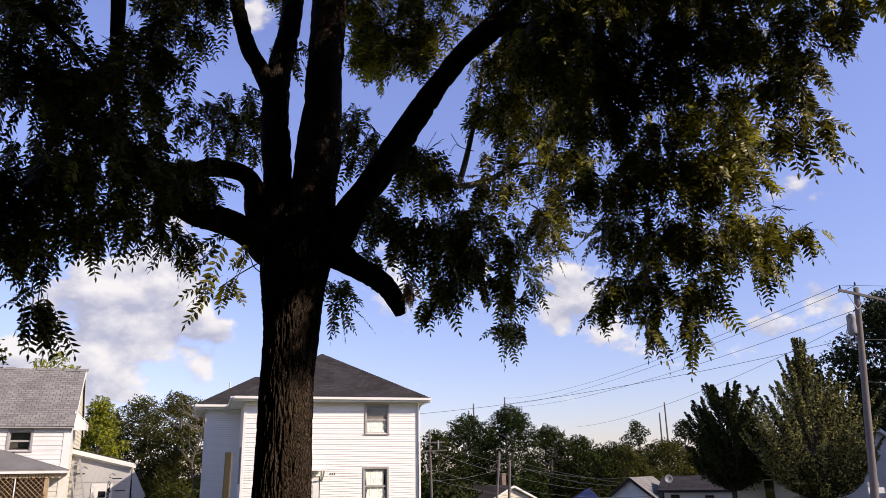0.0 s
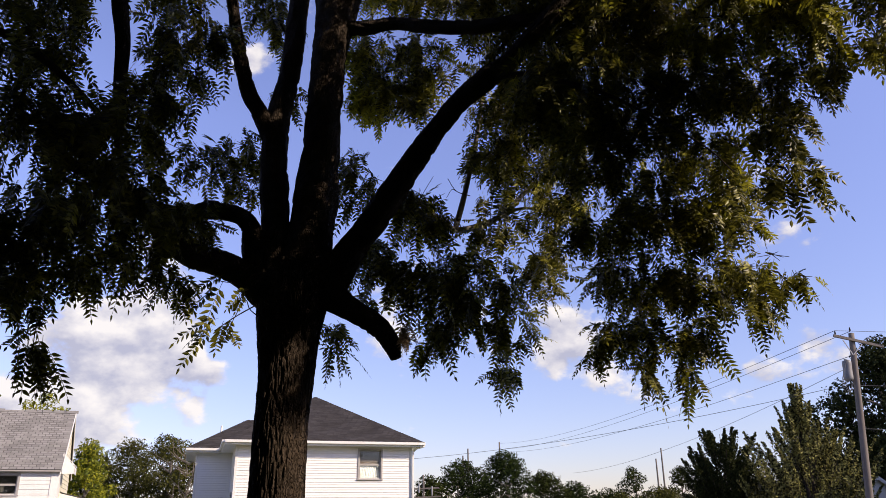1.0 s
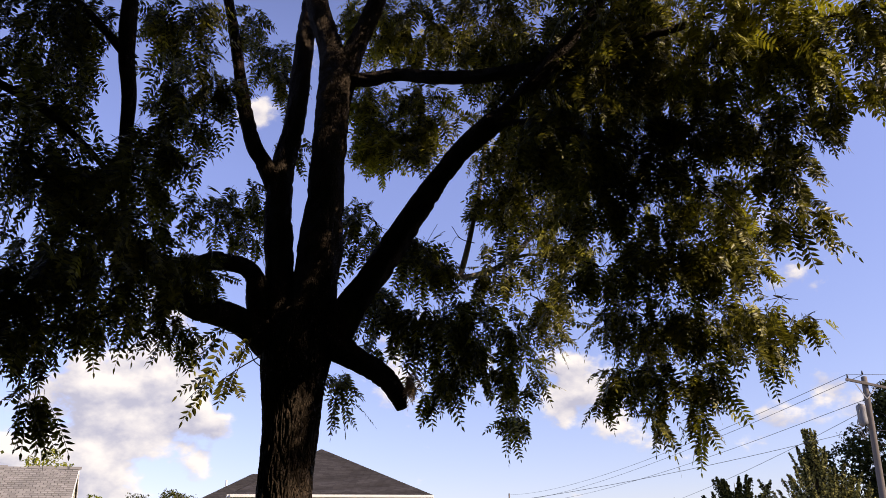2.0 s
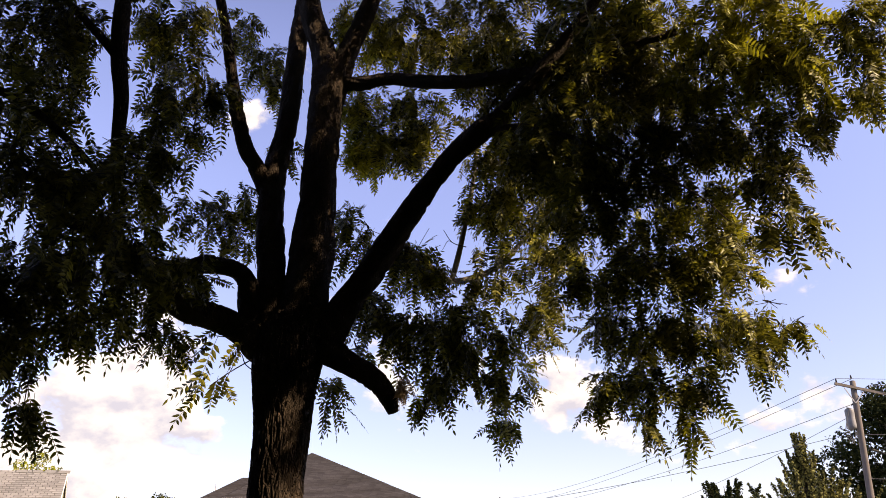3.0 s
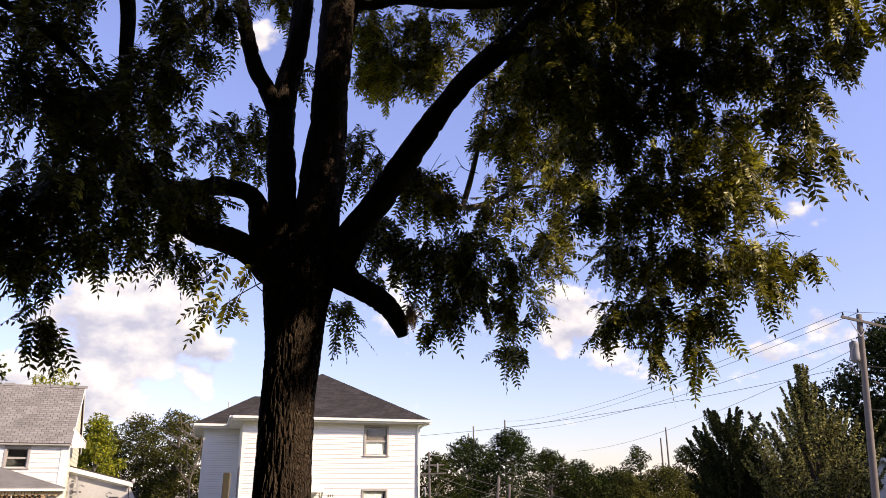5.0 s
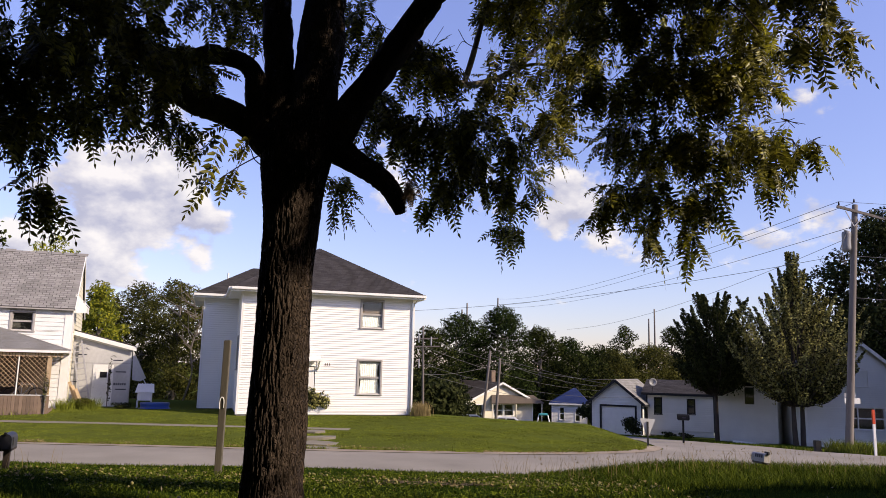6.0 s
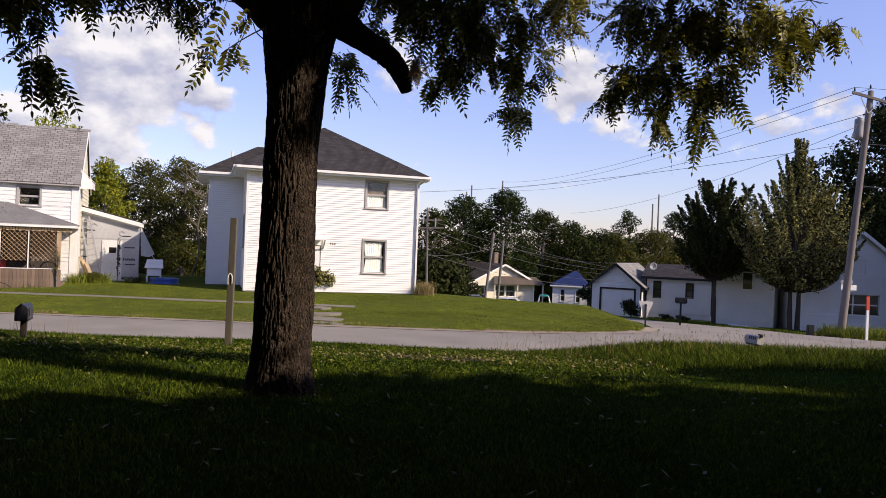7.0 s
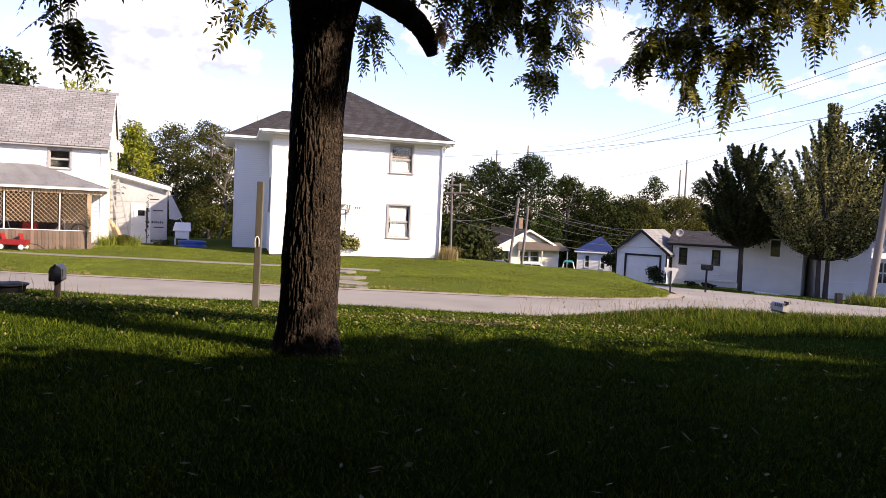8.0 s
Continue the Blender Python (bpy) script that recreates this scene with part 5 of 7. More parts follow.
# ---- trees of the background ----
def leaf_cloud(clumps, per_m2, size, rng, hang=0.2):
    """Loose leaf faces on and inside lumpy clumps (x, y, z, rh, rv)."""
    out = []
    for x, y, z, rh, rv in clumps:
        n = int(per_m2 * 4 * (rh * rh + 2 * rh * rv) / 3 * math.pi / 3)
        d = rng.normal(0, 1, (n, 3))
        d /= np.linalg.norm(d, axis=1, keepdims=True)
        r = rng.uniform(0.45, 1.0, (n, 1)) ** 0.6 * (1 + 0.25 * np.sin(d[:, :1] * 5 + x) * np.sin(d[:, 2:] * 6 + y))
        p = np.array([x, y, z]) + d * r * np.array([rh, rh, rv])
        nrm = d + rng.normal(0, 0.7, (n, 3)) + np.array([0, 0, 0.3])
        nrm /= np.linalg.norm(nrm, axis=1, keepdims=True)
        u = np.cross(nrm, rng.normal(0, 1, (n, 3)))
        u /= np.linalg.norm(u, axis=1, keepdims=True) + 1e-9
        w = np.cross(nrm, u)
        s = size * rng.uniform(0.6, 1.3, (n, 1))
        out.append(np.stack([p - u * s, p + w * s * 0.55, p + u * s - np.array([0, 0, 1]) * s * hang, p - w * s * 0.55], 1))
    v = np.concatenate(out).reshape(-1, 3)
    return v, np.arange(len(v)).reshape(-1, 4)


def tree(x, y, height, spread, mat, label, seed, base=0.25, clumps=26, size=0.22, per_m2=16, shape="round", name="tree", group="", trunk_r=None, bark=POLE_WOOD, profile=None, fine=1.0):
    rng = np.random.default_rng(seed)
    z0 = gz(x, y) - 0.1
    t = thing(name, pose(x, y, z0), label, "tree", group)
    r = trunk_r or 0.022 * height
    lean = rng.normal(0, 0.03, 2) * height
    limb("trunk", [(0, 0, 0, r * 1.3), (lean[0] * 0.2, lean[1] * 0.2, height * 0.2, r), (lean[0] * 0.6, lean[1] * 0.6, height * 0.55, r * 0.6), (lean[0], lean[1], height * 0.92, r * 0.12)], bark, t, 10, 5, 0.12)
    cl = []
    for k in range(clumps):
        f = (k + rng.uniform(0, 1)) / clumps
        h = base + (1 - base) * f
        if profile:
            reach = spread * float(np.interp(f, [q[0] for q in profile], [q[1] for q in profile])) * rng.uniform(0.2, 1.0) ** 0.6
        elif shape == "cone":
            reach = spread * (1.02 - f) ** 0.75 * rng.uniform(0.35, 1.0)
        elif shape == "egg":
            reach = spread * math.sin(math.pi * min(1, 0.18 + 0.82 * f)) ** 0.7 * rng.uniform(0.3, 1.0)
        else:
            reach = spread * math.sqrt(max(0.02, 1 - (2 * f - 0.95) ** 2)) * rng.uniform(0.35, 1.0)
        a = k * 2.4 + rng.uniform(-0.4, 0.4)
        rr = fine * spread * rng.uniform(0.18, 0.42) * (1 - 0.45 * f if shape == "cone" else 1.0)
        cl.append((reach * math.cos(a), reach * math.sin(a), height * h - rr * 0.3, rr, rr * rng.uniform(0.6, 0.9)))
    boughs = []
    for cx, cy, cz, cr, _ in cl[: clumps // 2 * 2: 2]:
        h0 = max(height * 0.15, cz - 0.35 * math.hypot(cx, cy) - 0.4)
        v, f, _c = tube([(lean[0] * 0.4, lean[1] * 0.4, h0, r * 0.4), (cx * 0.5, cy * 0.5, (h0 + cz) / 2 + 0.1, r * 0.22), (cx, cy, cz, r * 0.06)], 6, 4, closed=False)
        boughs.append((v, f))
    bo = new("branchwork", raw_mesh("branchwork", *merge(boughs), bark))
    bo.parent = t
    tagged(bo, kind="stuff")
    cr = new("crown", raw_mesh("crown", *leaf_cloud(cl, per_m2, size, rng), mat))
    cr.parent = t
    return t


def shooting_tree(x, y, height, mat, label, seed, base, widths, shoots, size, per_shoot, trunks=1, twig=0.5):
    """A young maple: upright leafy shoots that rise from the trunk all round. widths: (share of the height, reach of the crown there)."""
    rng = np.random.default_rng(seed)
    z0 = gz(x, y) - 0.1
    t = thing("tree", pose(x, y, z0), label, "tree")
    for k in range(trunks):
        o = 0.45 * (k - (trunks - 1) / 2)
        limb("trunk", [(o, 0, 0, 0.17), (o * 1.3, 0.1 * k, height * 0.2, 0.13), (o * 0.8, 0, height * 0.55, 0.08), (0, 0, height * (0.97 - 0.1 * k), 0.015)], DARK_POST, t, 10, 5, 0.12)
    f0, w0 = [q[0] for q in widths], [q[1] for q in widths]
    boughs, P, N = [], [], []
    for k in range(shoots):
        f = (k + rng.uniform(0, 1)) / shoots
        tip_h = base + (1 - base) * f ** 1.2
        reach = float(np.interp(tip_h, f0, w0)) * rng.uniform(0.15, 1.15) ** 0.6
        tip_h = min(1.0, tip_h * rng.uniform(0.92, 1.06))
        a = k * 2.4 + rng.uniform(-0.5, 0.5)
        tip = np.array([reach * math.cos(a), reach * math.sin(a), height * tip_h])
        root_h = max(base * 0.7, tip_h - 0.16 - 0.05 * reach)
        root = np.array([0.15 * tip[0], 0.15 * tip[1], height * root_h])
        mid = root * 0.35 + tip * 0.65 - np.array([0, 0, 0.10 * reach + 0.1])
        v, g, _c = tube([(*root, 0.03), (*mid, 0.018), (*tip, 0.004)], 5, 4, closed=False)
        boughs.append((v, g))
        n = int(per_shoot * (0.5 + 0.5 * reach / max(w0)))
        q = rng.uniform(0.25, 1.04, n) ** 0.8
        line = (root[None] * ((1 - q) ** 2)[:, None] + 2 * mid[None] * (q * (1 - q))[:, None] + tip[None] * (q ** 2)[:, None])
        thick = twig * (0.35 + 0.65 * min(1.0, reach / (0.6 * max(w0)))) * rng.uniform(0.6, 1.3) * (1.2 - 1.0 * q) * rng.uniform(0.2, 1.0, n)
        off = unit(rng.normal(0, 1, (n, 3))) * thick[:, None]
        off[:, 2] *= 0.7
        P.append(line + off)
        N.append(unit(off * 2.0 + rng.normal(0, 0.5, (n, 3)) + np.array([0, 0, 0.4])))
    p, nrm = np.concatenate(P), np.concatenate(N)
    u = unit(np.cross(nrm, rng.normal(0, 1, p.shape)))
    w = np.cross(nrm, u)
    l = size * rng.uniform(0.6, 1.3, (len(p), 1))
    quad = np.stack([p - u * l, p + w * l * 0.6, p + u * l + DOWN * l * 0.25, p - w * l * 0.6], 1).reshape(-1, 3)
    bo = new("branchwork", raw_mesh("branchwork", *merge(boughs), DARK_POST))
    bo.parent = t
    tagged(bo, kind="stuff")
    cr = new("crown", raw_mesh("crown", quad, np.arange(len(quad)).reshape(-1, 4), mat))
    cr.parent = t
    return t


# the dark street maple and the taller pale one
shooting_tree(19.05, 52.5, 10.2, DARK_LEAF, "dark bushy maple beside the white cottage", 3, 0.45, ((0.4, 1.7), (0.5, 2.6), (0.66, 3.2), (0.85, 2.8), (1.0, 1.3)), 190, 0.08, 380, 1, 0.7)
shooting_tree(22.3, 47.5, 12.2, SILVER_LEAF, "tall pale-leaved maple with an upright leading shoot", 4, 0.30, ((0.2, 1.4), (0.32, 2.6), (0.45, 3.6), (0.58, 4.1), (0.68, 3.8), (0.78, 2.5), (0.86, 1.1), (1.0, 0.2)), 260, 0.08, 340, 2, 0.6)
# woodland behind the houses
k = 0
for x, y, h, s, m in ((-1.0, 88, 11, 4.5, WOOD_LEAF), (2.6, 96, 13.2, 5.0, GREEN_LEAF), (8.0, 97, 14.2, 5.5, GREEN_LEAF), (13.5, 103, 12.2, 4.5, WOOD_LEAF), (18.5, 108, 11.2, 5.0, GREEN_LEAF), (24, 112, 10.2, 5.5, WOOD_LEAF),
                      (28.9, 118, 14.2, 3.0, WOOD_LEAF), (33, 116, 11, 6, OLIVE_LEAF), (37.5, 122, 14.6, 3.2, WOOD_LEAF), (41, 118, 11, 6, GREEN_LEAF), (47, 116, 12, 6, WOOD_LEAF), (24, 104, 9.5, 5, OLIVE_LEAF), (18, 99, 9, 5, WOOD_LEAF),
                      (45, 80, 15, 6, WOOD_LEAF), (54, 96, 14, 6, WOOD_LEAF)):
    k += 1
    tree(x, y, h, s, m, "leafy woodland tree on the edge of the grove", 20 + k, 0.06, 54, 0.13, 76, "round", group="woodland trees", fine=0.85)
for x, y, h, s in ((43, 72, 22, 6.5), (36, 74, 13, 4.5)):
    k += 1
    tree(x, y, h, s, DARK_LEAF, "tall dark tree beyond the utility pole", 80 + k, 0.12, 80, 0.2, 36, "round", group="woodland trees")
for x, y, h, s, m in ((-24.5, 62, 10.2, 3.6, OLIVE_LEAF), (-20.8, 60, 10.0, 3.4, OLIVE_LEAF), (-17.8, 58, 8.6, 2.8, OLIVE_LEAF), (-28.5, 64, 9.4, 4, WOOD_LEAF), (-14.5, 62, 7.4, 3.0, WOOD_LEAF)):
    k += 1
    tree(x, y, h, s, m, "leafy backyard tree behind the houses", 50 + k, 0.02, 64, 0.085, 150, "round", group="backyard trees", fine=0.85)
tree(-20.8, 46.5, 7.0, 1.6, LIME_LEAF, "yellow-green broad-leaved tree behind the old house", 70, 0.12, 50, 0.085, 230, "egg")
tree(-33.0, 52, 12.5, 4.0, WOOD_LEAF, "tall tree rising behind the old house", 71, 0.3, 30, 0.22, 20)
tree(-24.0, 46.5, 9.9, 1.6, LIME_LEAF, "slim yellow-green tree rising over the old roof", 72, 0.5, 14, 0.085, 180)

# ---- smaller houses down the side street ----
def simple_house(name, m, w, d, eave, peak, mats, label, front="gable", holes=(), over=0.35, pitch=0.13, course=0.2, seed=1, floor=-0.4):
    """A one-storey house; local x runs along the front from 0 to w, y to the back. front: the side that faces -y is a 'gable' or an 'eave'."""
    wall, roof_mat, trim = mats
    h = thing(name, m, label, "house")
    f = part("wall", siding(w, eave, [q[:4] for q in holes], pitch, (w / 2, peak) if front == "gable" else None), wall, h)
    ends = (d / 2, peak) if front == "eave" else None
    l = part("wall", siding(d - 0.15, eave, (), pitch, ends), wall, h)
    l.matrix_local = pose(0, d, 0, 0, 0, -90)
    r = part("wall", siding(d - 0.15, eave, (), pitch, ends), wall, h)
    r.matrix_local = pose(w, 0.15, 0, 0, 0, 90)
    b = part("wall", siding(w, eave, (), pitch, (w / 2, peak) if front == "gable" else None), wall, h)
    b.matrix_local = pose(w, d + 0.02, 0, 0, 0, 180)
    part("foundation", boxed(0.03, w - 0.03, 0.05, d - 0.05, floor, 0.0), wall, h)
    up = 0.08
    if front == "gable":
        k = over * (peak - eave) / (w / 2)
        planes = [((-over, d + over, eave - k + up), (-over, -over, eave - k + up), (w / 2, -over, peak + up), (w / 2, d + over, peak + up)),
                  ((w + over, -over, eave - k + up), (w + over, d + over, eave - k + up), (w / 2, d + over, peak + up), (w / 2, -over, peak + up))]
    else:
        k = over * (peak - eave) / (d / 2)
        planes = [((-over, -over, eave - k + up), (w + over, -over, eave - k + up), (w + over, d / 2, peak + up), (-over, d / 2, peak + up)),
                  ((w + over, d + over, eave - k + up), (-over, d + over, eave - k + up), (-over, d / 2, peak + up), (w + over, d / 2, peak + up))]
    if front == "hip":
        r0, r1 = (d / 2, d / 2, peak + up), (w - d / 2 * 0.5, d / 2, peak + up)
        e = eave - over * 0.5 + up
        c = [(-over, -over, e), (w + over, -over, e), (w + over, d + over, e), (-over, d + over, e)]
        planes = [(c[0], c[1], r1, r0), (c[1], c[2], r1, r1), (c[2], c[3], r0, r1), (c[3], c[0], r0, r0)]
    roof_part("roof", planes, roof_mat, h, course, 0.4, seed, 0.1)
    for p in planes:
        bm = bmesh.new()
        beam(bm, Vector(p[0]) - Vector((0, 0, 0.1)), Vector(p[1]) - Vector((0, 0, 0.1)), 0.04, 0.16)
        if front == "gable":
            a, c = (p[1], p[2]) if p[0][1] > p[1][1] else (p[0], p[3])
            beam(bm, Vector(a) - Vector((0, 0.02, 0.1)), Vector(c) - Vector((0, 0.02, 0.1)), 0.04, 0.2)
        part("fascia", bm, trim, h)
    for x in (0, w):
        part("corner_board", boxed(x - 0.05, x + 0.05, -0.03, 0.06, 0, eave), trim, h)
    for q in holes:
        if len(q) < 5:
            window(h, pose((q[0] + q[1]) / 2, 0, q[2]), q[1] - q[0], q[3] - q[2], trim=0.07, curtain="none", frame_mat=trim)
    return h


white = (GREY_SIDING, ROOF_DARK, WHITE_TRIM)
# garage with a dark-framed door
garage = simple_house("garage", pose(12.6, 63.0, -3.45, 0, 0, -28), 4.1, 7.0, 2.55, 4.2, (GREY_SIDING, ROOF_TAN, DARK_METAL), "pale clapboard garage with a tan gable roof", holes=[(0.85, 3.55, 0.0, 2.1, 1)], seed=8)
gdoor = part("garage_door", boxed(0.85, 3.55, 0.06, 0.1, 0.0, 2.1), WHITE_TRIM, garage, "white panelled garage door")
for j in range(4):
    for i in range(4):
        part("panel", boxed(0.93 + 0.65 * i, 1.50 + 0.65 * i, 0.046, 0.062, 0.06 + 0.52 * j, 0.5 + 0.52 * j, 0.008), WHITE_TRIM, gdoor)
bm = bmesh.new()
for x0, x1, z0, z1 in ((0.7, 0.85, 0, 2.25), (3.55, 3.7, 0, 2.25), (0.85, 3.55, 2.1, 2.25)):
    box(bm, x0, x1, -0.05, 0.05, z0, z1)
part("door_surround", bm, DARK_METAL, garage, "dark door surround")
# satellite dish on the garage roof
dish = thing("satellite_dish", pose(17.35, 61.9, 0.1) @ Matrix.Scale(0.75, 4), "pale satellite dish on a bent arm above the roof", "satellite dish")
bm = bmesh.new()
rings = []
for i in range(5):
    r = 0.42 * i / 4
    rings.append([bm.verts.new((r * math.cos(a), -0.12 * (1 - (i / 4) ** 2) * -1 - 0.1, 0.75 + r * math.sin(a))) for a in np.linspace(0, 2 * math.pi, 20, endpoint=False)])
for a, b in zip(rings, rings[1:]):
    for i in range(20):
        bm.faces.new((a[i], a[(i + 1) % 20], b[(i + 1) % 20], b[i])).smooth = True
bmesh.ops.remove_doubles(bm, verts=bm.verts, dist=0.001)
bmesh.ops.solidify(bm, geom=bm.faces[:], thickness=0.012)
part("reflector", bm, PALE_METAL, dish)
part("arm", beam(beam(bmesh.new(), (0, 0, -0.3), (0, 0.02, 0.7), 0.05, 0.05), (0, -0.08, 0.55), (0, -0.5, 0.75), 0.03, 0.03), DARK_METAL, dish)

# low white cottage on the corner
cottage = simple_house("cottage", pose(16.89, 62.0, -3.08, 0, 0, -23), 5.1, 6.0, 2.95, 3.85, (GREY_SIDING, ROOF_DARK, DARK_METAL), "low white clapboard cottage with a dark shallow roof", "eave", [(0.62, 1.12, 1.25, 2.5), (3.15, 3.65, 1.35, 2.45)], 0.4, 0.16, 0.2, 9)
# tall plain white block behind the maples
block = simple_house("house", pose(19.7, 54.0, -3.1, 0, 0, -31.6), 3.82, 4.5, 5.75, 6.95, white, "tall plain white house half hidden behind maples", "gable", [(1.75, 2.45, 2.5, 4.95)], 0.35, 2.0, 0.2, 10, -0.6)
# gabled house with the wide front window
gabled = simple_house("house", pose(23.6, 49.2, -2.75, 0, 0, -8), 6.9, 8.0, 3.55, 6.35, white, "white clapboard house with a steep gable and a wide window", "gable", [(2.5, 4.7, 0.95, 2.3), (3.05, 3.8, 3.65, 4.6)], 0.3, 0.13, 0.2, 11, -0.5)
bm = bmesh.new()
for x in (3.1, 4.1):
    box(bm, x - 0.035, x + 0.035, -0.03, 0.05, 0.95, 2.3)
part("mullion", bm, WHITE_TRIM, gabled)

# small cream house down the slope
small = simple_house("bungalow", pose(3.2, 82.0, -4.55, 0, 0, 25), 8.1, 8.5, 2.5, 4.45, (CREAM_SIDING, ROOF_BROWN, WHITE_TRIM), "small cream bungalow with a brown gable roof and a porch", "gable", [(0.8, 1.8, 0.1, 2.1), (3.2, 4.3, 0.9, 2.1), (4.5, 5.6, 0.9, 2.1)], 0.45, 0.16, 0.2, 13, -0.8)
bm = bmesh.new()
slab(bm, [(2.3, -1.1, 2.35), (8.9, -1.1, 2.35), (8.2, -0.05, 3.15), (2.9, -0.05, 3.15)], (0, 0, -0.08))
part("porch_roof", bm, ROOF_BROWN, small, "brown sloping porch roof")
for x in (2.5, 5.4, 8.7):
    part("porch_post", boxed(x - 0.045, x + 0.045, -1.02, -0.9, -0.5, 2.3), CREAM_SIDING, small)
bm = bmesh.new()
box(bm, 5.4, 5.95, 4.6, 5.15, 3.6, 5.75, 0.03)
box(bm, 5.35, 6.0, 4.55, 5.2, 5.62, 5.72, 0.01)
part("chimney", bm, FENCE_WOOD, small, "brown brick chimney")
# blue-roofed cottage
blue = simple_house("cottage", pose(13.4, 90.0, -5.3, 0, 0, -10), 4.0, 5.0, 3.0, 4.55, (GREY_SIDING, ROOF_BLUE, WHITE_TRIM), "white cottage under a deep blue hipped roof", "hip", [(0.9, 1.4, 1.0, 2.4), (2.7, 3.2, 0.9, 2.3)], 0.35, 0.16, 0.25, 14)

# unseen dark-walled house, added behind the lawn to block light
own = thing("house", pose(0, 0, -0.1), "unseen plain gable-roofed house added behind the lawn to block light", "house")
bm = bmesh.new()
for x0, x1, y0, y1 in ((-9, 8, -12, -11.8), (-9, -8.8, -11.8, -3.2), (-9, 8, -3.2, -3), (7.8, 8, -11.8, -3.2)):
    box(bm, x0, x1, y0, y1, 0, 6.2)
part("wall", bm, FENCE_WOOD, own)
bm = bmesh.new()
slab(bm, [(-9.5, -2.5, 6.1), (8.5, -2.5, 6.1), (8.5, -7.5, 9.0), (-9.5, -7.5, 9.0)], (0, 0, -0.15))
slab(bm, [(-9.5, -12.5, 6.1), (8.5, -12.5, 6.1), (8.5, -7.5, 9.0), (-9.5, -7.5, 9.0)], (0, 0, -0.15))
part("roof", bm, ROOF_DARK, own)
# unseen trees, added and sized to block sun and sky light
tree(11, 0.3, 8.05, 5.4, DARK_LEAF, "unseen broad low tree added to shade the lawn", 90, 0.05, 90, 0.4, 11, "round")
tree(12.5, -6.0, 14.5, 5.0, DARK_LEAF, "unseen large tree added beside the house to block light", 93, 0.12, 80, 0.4, 16, "round")
tree(21, 3.0, 9.0, 5.0, DARK_LEAF, "unseen broad low tree added to shade the lawn", 94, 0.05, 60, 0.45, 10, "round")
tree(-10, -11.0, 15, 6.5, DARK_LEAF, "unseen large tree added beside the house to block light", 96, 0.1, 60, 0.45, 10, "round")
tree(-12, -4.0, 15, 6.0, DARK_LEAF, "unseen large tree added beside the house to block light", 91, 0.2, 50, 0.25, 24, "round")
tree(-11.5, 5.5, 10, 4.2, DARK_LEAF, "unseen large tree added beside the house to block light", 92, 0.03, 70, 0.45, 13, "round")
tree(9.8, 3.0, 5.1, 3.2, DARK_LEAF, "unseen low leafy tree added to shade the lawn", 97, 0.02, 60, 0.4, 14, "round")
tree(35, 43.0, 12.5, 5.0, DARK_LEAF, "unseen large tree added to shade the gabled house", 89, 0.03, 80, 0.4, 16, "round")
tree(-14.5, 11.5, 9.0, 3.6, DARK_LEAF, "unseen large tree added beside the house to block light", 99, 0.03, 60, 0.45, 12, "round")
tree(13.5, 7.2, 5.2, 3.4, DARK_LEAF, "unseen low leafy tree added to shade the lawn", 98, 0.02, 60, 0.4, 14, "round")

# ---- utility poles and wires ----
def round_pole(name, a, b, r0, r1, parent, mat=POLE_WOOD, label=""):
    a, b = np.array(a, float), np.array(b, float)
    return limb(name, [(*a, r0), (*(a + (b - a) * 0.5), (r0 + r1) / 2), (*b, r1)], mat, parent, 12, 6, 0.03, label=label)


pole = thing("utility_pole", pose(19.03, 36.0, -1.75), "leaning weathered timber utility pole with a crossarm and transformer", "utility pole")
round_pole("shaft", (0.13, 0, -0.3), (1.12, 0, 11.55), 0.185, 0.13, pole)
part("crossarm", beam(bmesh.new(), (0.15, -0.16, 11.42), (2.45, -0.16, 10.85), 0.1, 0.12), POLE_WOOD, pole, "pale timber crossarm")
for x in (0.55, 1.45):
    part("brace", beam(bmesh.new(), (0.92, -0.18, 10.45), (x, -0.18, 11.3 - 0.25 * (x - 0.15)), 0.03, 0.04), PALE_METAL, pole)
v, f, caps = tube([(0.52, -0.1, 9.28, 0.02), (0.52, -0.1, 9.30, 0.2), (0.55, -0.1, 9.8, 0.2), (0.57, -0.1, 10.15, 0.2), (0.57, -0.1, 10.19, 0.06)], 18, 5)
tr = new("transformer", raw_mesh("transformer", v, np.vstack([f, caps]), GREY_STEEL, True))
tr.parent = pole
tagged(tr, "grey steel transformer can")
for x, z in ((0.25, 11.46), (1.0, 11.62), (1.75, 11.1), (2.35, 10.95)):
    v, f, caps = tube([(x, -0.16, z, 0.02), (x, -0.16, z + 0.06, 0.045), (x, -0.16, z + 0.14, 0.035), (x, -0.16, z + 0.2, 0.02)], 8, 3)
    iso = new("insulator", raw_mesh("insulator", v, np.vstack([f, caps]), DARK_METAL, True))
    iso.parent = pole
for k in range(3):
    v, f, caps = tube([(0.5, -0.3, 10.2, 0.012), (0.2 - 0.08 * k, -0.35, 9.5 - 0.2 * k, 0.012), (0.3, -0.3, 8.75 - 0.1 * k, 0.012), (0.62, -0.25, 8.9 + 0.2 * k, 0.012)], 5, 6)
    dl = new("drop_loop", raw_mesh("drop_loop", v, np.vstack([f, caps]), CABLE))
    dl.parent = pole

PX, PZ = 19.03, -1.75


